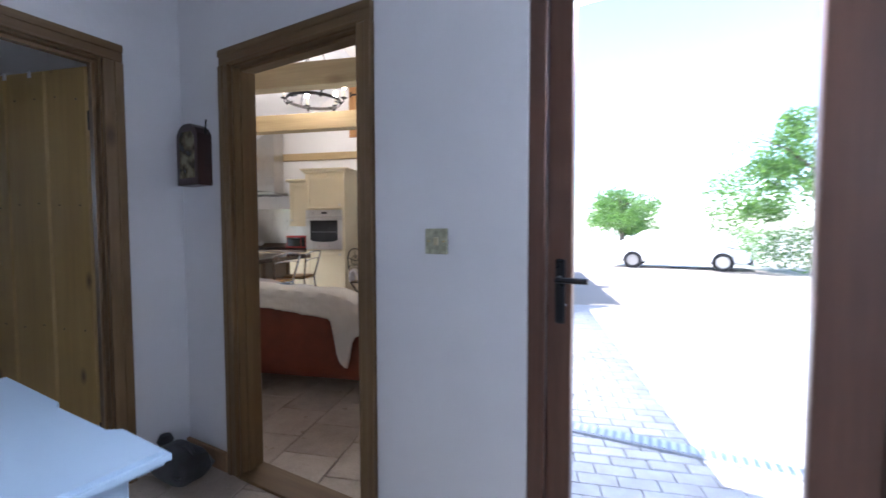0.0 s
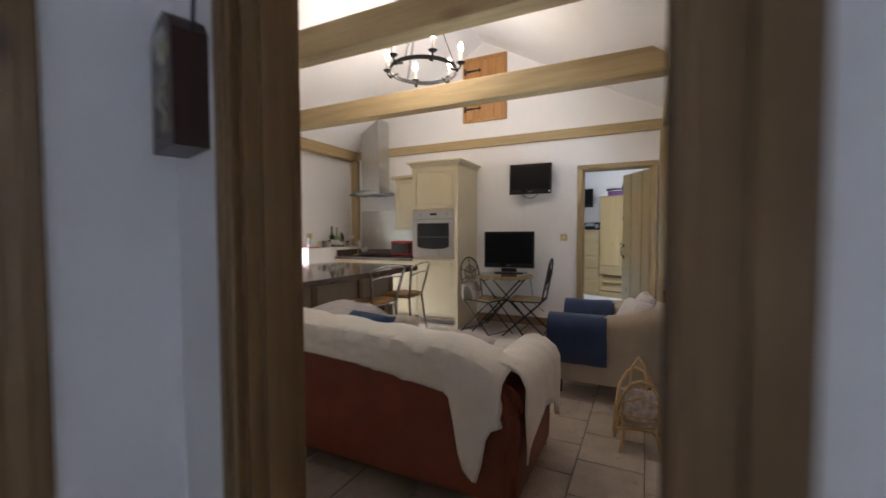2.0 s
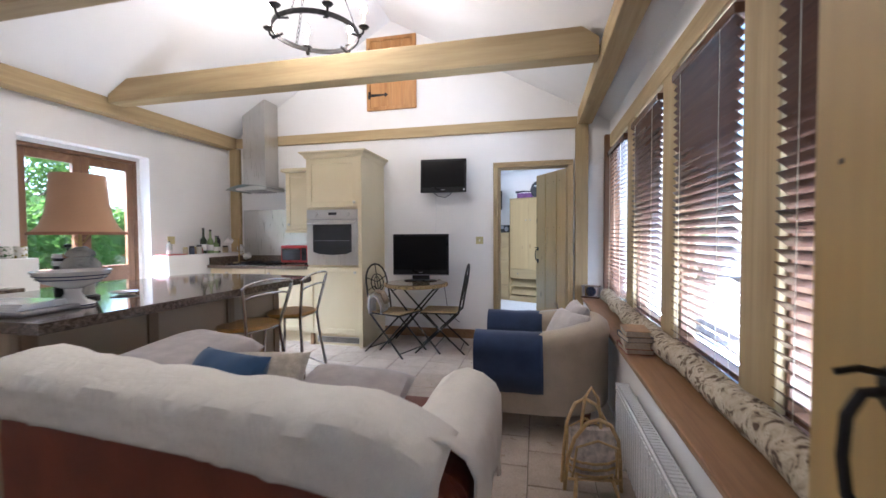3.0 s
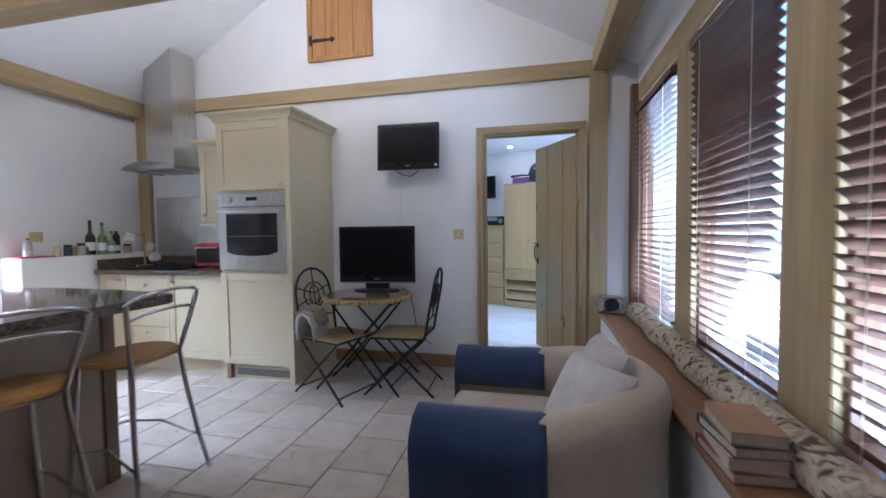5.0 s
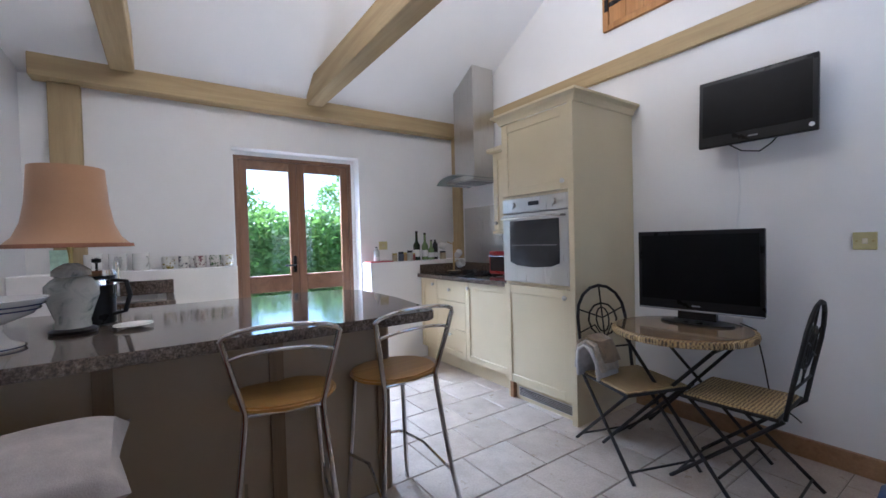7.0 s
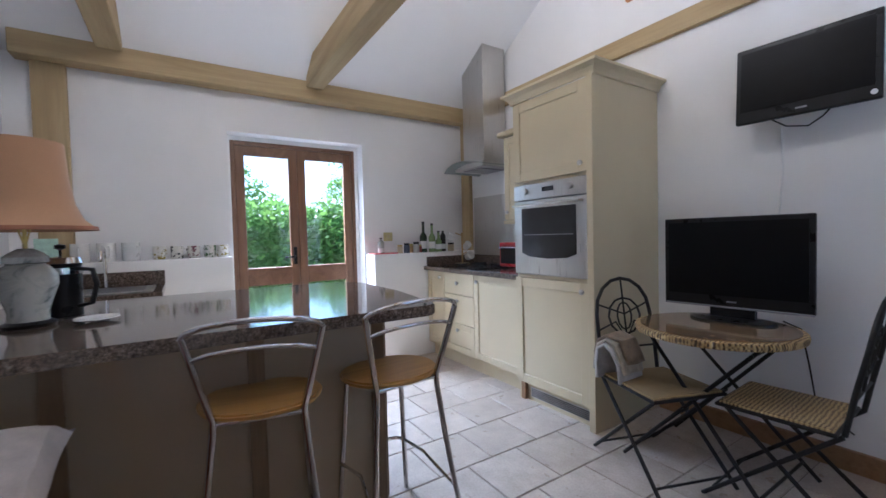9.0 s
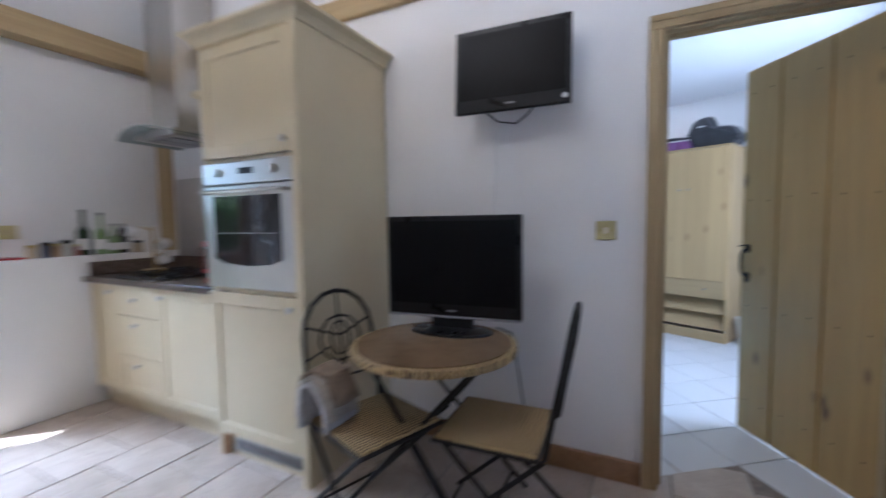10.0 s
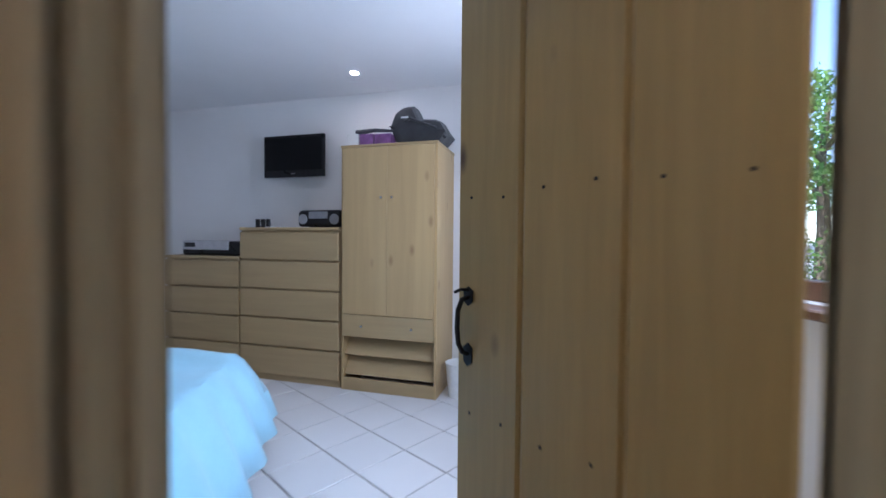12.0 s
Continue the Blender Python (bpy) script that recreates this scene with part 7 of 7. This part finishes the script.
g = thing("bed", "bed with a pale blue duvet hanging to the floor", "bed", pose(-1.30, 8.33, 0, 0, 0, 3))
part("mattress", nb(-1.95, -0.08, -1.25, 0.30, 0.12, 0.50, 0.05, 3), CHINA, g)
part("bed_base", nb(-1.93, -0.12, -1.22, 0.26, 0.0, 0.119), DARKWOOD_X, g)
bm = bmesh.new()
grid = []
for i in range(41):
    row = []
    for j in range(33):
        s, t = i / 40, j / 32
        x, y = -1.98 + 2.10 * s, -1.28 + 1.66 * t
        over = max(0.0, s - 0.90) / 0.10
        overy = max(0.0, t - 0.88) / 0.12
        o = max(over, overy)
        z = 0.60 - 0.02 * math.cos(6 * x) - 0.44 * max(0.0, o) ** 1.6 - 0.06 * max(0, s - 0.6) ** 2
        fold = 0.03 * math.sin(22 * (y if over > overy else x)) * o
        row.append(bm.verts.new((x + fold * (over >= overy) - 0.05 * overy, y + fold * (over < overy), z + noise.noise(Vector((x * 3, y * 3, 0))) * 0.025)))
    grid.append(row)
for i in range(40):
    for j in range(32):
        bm.faces.new((grid[i][j], grid[i + 1][j], grid[i + 1][j + 1], grid[i][j + 1]))
dv = part("duvet", bm, fabric("pale_blue_duvet", (0.36, 0.66, 0.80), 0.06, 300, 5, 0.15), smooth=True)
mod = dv.modifiers.new("thickness", "SOLIDIFY")
mod.thickness = 0.03
tagged(dv, "pale blue cotton duvet hanging over the bed's side", "duvet")
dv.matrix_world = pose(-1.30, 8.33, 0, 0, 0, 3)


# ---- drive outside: paving, drain, cars ----
g = thing("drain_channel", "grey slotted drain channel across the paving", "drain", pose(0.80, 2.46, -0.085, 0, 0, -15))
part("channel", nb(-0.3, 2.4, -0.06, 0.06, -0.02, 0.012), GREY_PLASTIC, g)
for i in range(54):
    part("grating_bar", nb(-0.28 + 0.05 * i, -0.255 + 0.05 * i, -0.05, 0.05, 0.0122, 0.02), STEEL, g)
structure("pavement_bed", nb(0.52, 8.0, -3.0, 16.0, -0.13, -0.108), GROUT, "sand bed between block pavers", "pavement")


def car(m, paint, label):
    g = thing("car", label, "car", m, "parked cars")
    body = bmesh.new()
    prism(body, [(-2.05, 0.25), (2.05, 0.25), (2.1, 0.5), (2.0, 0.68), (1.1, 0.85), (0.5, 1.32), (-0.9, 1.38), (-1.6, 0.95), (-2.05, 0.88), (-2.12, 0.5)], "y", -0.82, 0.82)
    bmesh.ops.bevel(body, geom=body.edges[:], offset=0.07, segments=2, affect="EDGES")
    bd = part("body", body, paint, g, smooth=True)
    glass = bmesh.new()
    prism(glass, [(0.95, 0.88), (0.48, 1.25), (-0.85, 1.30), (-1.4, 0.93)], "y", -0.826, 0.826)
    part("side_window", glass, plain("pale_car_glass", (0.30, 0.33, 0.36), 0.08), bd)
    part("bumper", nb(2.0, 2.16, -0.7, 0.7, 0.25, 0.42, 0.03), BLACK, g)
    for x in (-1.3, 1.35):
        for y in (-0.80, 0.80):
            w = new("wheel")
            w.parent = g
            w.matrix_local = pose(x, y, 0.31, 90, 0, 0)
            part("tyre", lathe(bmesh.new(), [(0.19, -0.1), (0.29, -0.1), (0.31, -0.07), (0.31, 0.07), (0.29, 0.1), (0.19, 0.1), (0.19, -0.1)], 24), BLACK, w)
            part("rim", lathe(bmesh.new(), [(0, -0.06), (0.188, -0.06), (0.188, 0.06), (0, 0.06)], 20), STEEL, w)
    for y in (-0.6, 0.6):
        part("headlight", nb(1.98, 2.10, y - 0.15, y + 0.15, 0.55, 0.66, 0.03), CLEARISH, bd)
    return g


car(pose(5.7, 15.6, -0.13, 0, 0, -20), plain("white_car_paint", (0.75, 0.75, 0.75), 0.2, 0, 0.03, 2, 0.8), "white car parked at the end of the drive")
car(pose(10.4, 13.8, -0.13, 0, 0, 60), plain("silver_car_paint", (0.5, 0.52, 0.54), 0.25, 0.4, 0.03, 2, 0.8), "silver car parked at the end of the drive")

# ---- floor tiles and pavers, piece by piece ----
def tile_mesh(name, w, d, h, mat, bevel=0.003):
    me = bpy.data.meshes.new(name)
    bm = nb(-w / 2, w / 2, -d / 2, d / 2, -h, 0, bevel)
    bm.to_mesh(me)
    bm.free()
    me.materials.append(mat)
    return me


def in_living(x, y):
    v = (x + 0.919) * 0.2924 + (y - 1.423) * 0.9563
    return v > -0.15 and XL - 0.2 < x < 0.45 and y < YF + 0.2


FLOOR = bpy.data.objects["floor"]
rng = random.Random(11)
S = 0.335
me = tile_mesh("tile", S - 0.006, S - 0.006, 0.012, TILE)
far_tiles = bmesh.new()
for i in range(-15, 12):
    for j in range(-22, 20):
        x = -2.105 + S * (i + 0.5)
        y = 4.685 + S * (j + 0.5) + (S / 2 if i % 2 else 0.0)
        u, v = (x + 0.919) * 0.9563 - (y - 1.423) * 0.2924, (x + 0.919) * 0.2924 + (y - 1.423) * 0.9563
        living = in_living(x, y) and not (-3.35 < x < -2.5 and 2.7 < y < 4.3)
        hallway = v <= -0.15 and -1.42 < u < 2.65 and v > -2.65
        if not (living or hallway) or y > 6.6:
            continue
        if v < -1.1:
            q = S / 2 - 0.003
            box(far_tiles, x - q, x + q, y - q, y + q, -0.012, 0.0)
            continue
        o = new("tile", me)
        o.parent = FLOOR
        o.location = (x, y, rng.uniform(-0.0006, 0.0006))
        o.rotation_euler = (rng.uniform(-0.0015, 0.0015), rng.uniform(-0.0015, 0.0015), rng.choice((0, 1.5708, 3.14159, 4.71239)))

tagged(part("tile_field", far_tiles, TILE, FLOOR), kind="stuff")

me = tile_mesh("tile", 0.394, 0.394, 0.012, BLUE_TILE)
for i in range(6):
    for j in range(7):
        o = new("tile", me)
        o.parent = FLOOR
        p = HALL @ Vector((-3.75 + 0.4 * i, -2.6 + 0.4 * j, 0))
        if -3.75 + 0.4 * i > -1.6 or -2.6 + 0.4 * j > -0.1:
            scene.collection.objects.unlink(o)
            bpy.data.objects.remove(o)
            continue
        o.location = (p.x, p.y, 0.0)
        o.rotation_euler = (0, 0, radians(-17))

me = tile_mesh("tile", 0.322, 0.322, 0.012, WHITE_TILE, 0.002)
BFLOOR = bpy.data.objects["floor_bedroom"]
for i in range(-16, 18):
    for j in range(-16, 18):
        p = Vector((-0.885, 8.70)) + Vector((math.cos(radians(37)), math.sin(radians(37)))) * 0.33 * i + Vector((-math.sin(radians(37)), math.cos(radians(37)))) * 0.33 * j
        if -2.3 < p.x < 0.75 and 6.55 < p.y < 10.3:
            o = new("tile", me)
            o.parent = BFLOOR
            o.location = (p.x, p.y, rng.uniform(-0.0004, 0.0004))
            o.rotation_euler = (0, 0, radians(37))

PAVE = bpy.data.objects["pavement_bed"]
me = tile_mesh("paver", 0.194, 0.094, 0.05, BLOCK, 0.006)
rest = bmesh.new()
n = 0
for i in range(0, 26):
    for j in range(0, 60):
        x = 0.62 + 0.2 * i + (0.1 if j % 2 else 0)
        y = 1.2 + 0.1 * j
        if n < 290 and 0.6 < x < 2.4 and 2.0 < y < 4.9:
            o = new("paver", me)
            o.parent = PAVE
            o.location = (x, y, -0.088 + rng.uniform(-0.002, 0.002))
            n += 1
        elif x < 5.0:
            z = -0.088 + rng.uniform(-0.002, 0.002)
            box(rest, x - 0.097, x + 0.097, y - 0.047, y + 0.047, z - 0.05, z)
tagged(part("paver_field", rest, BLOCK, PAVE), kind="stuff")
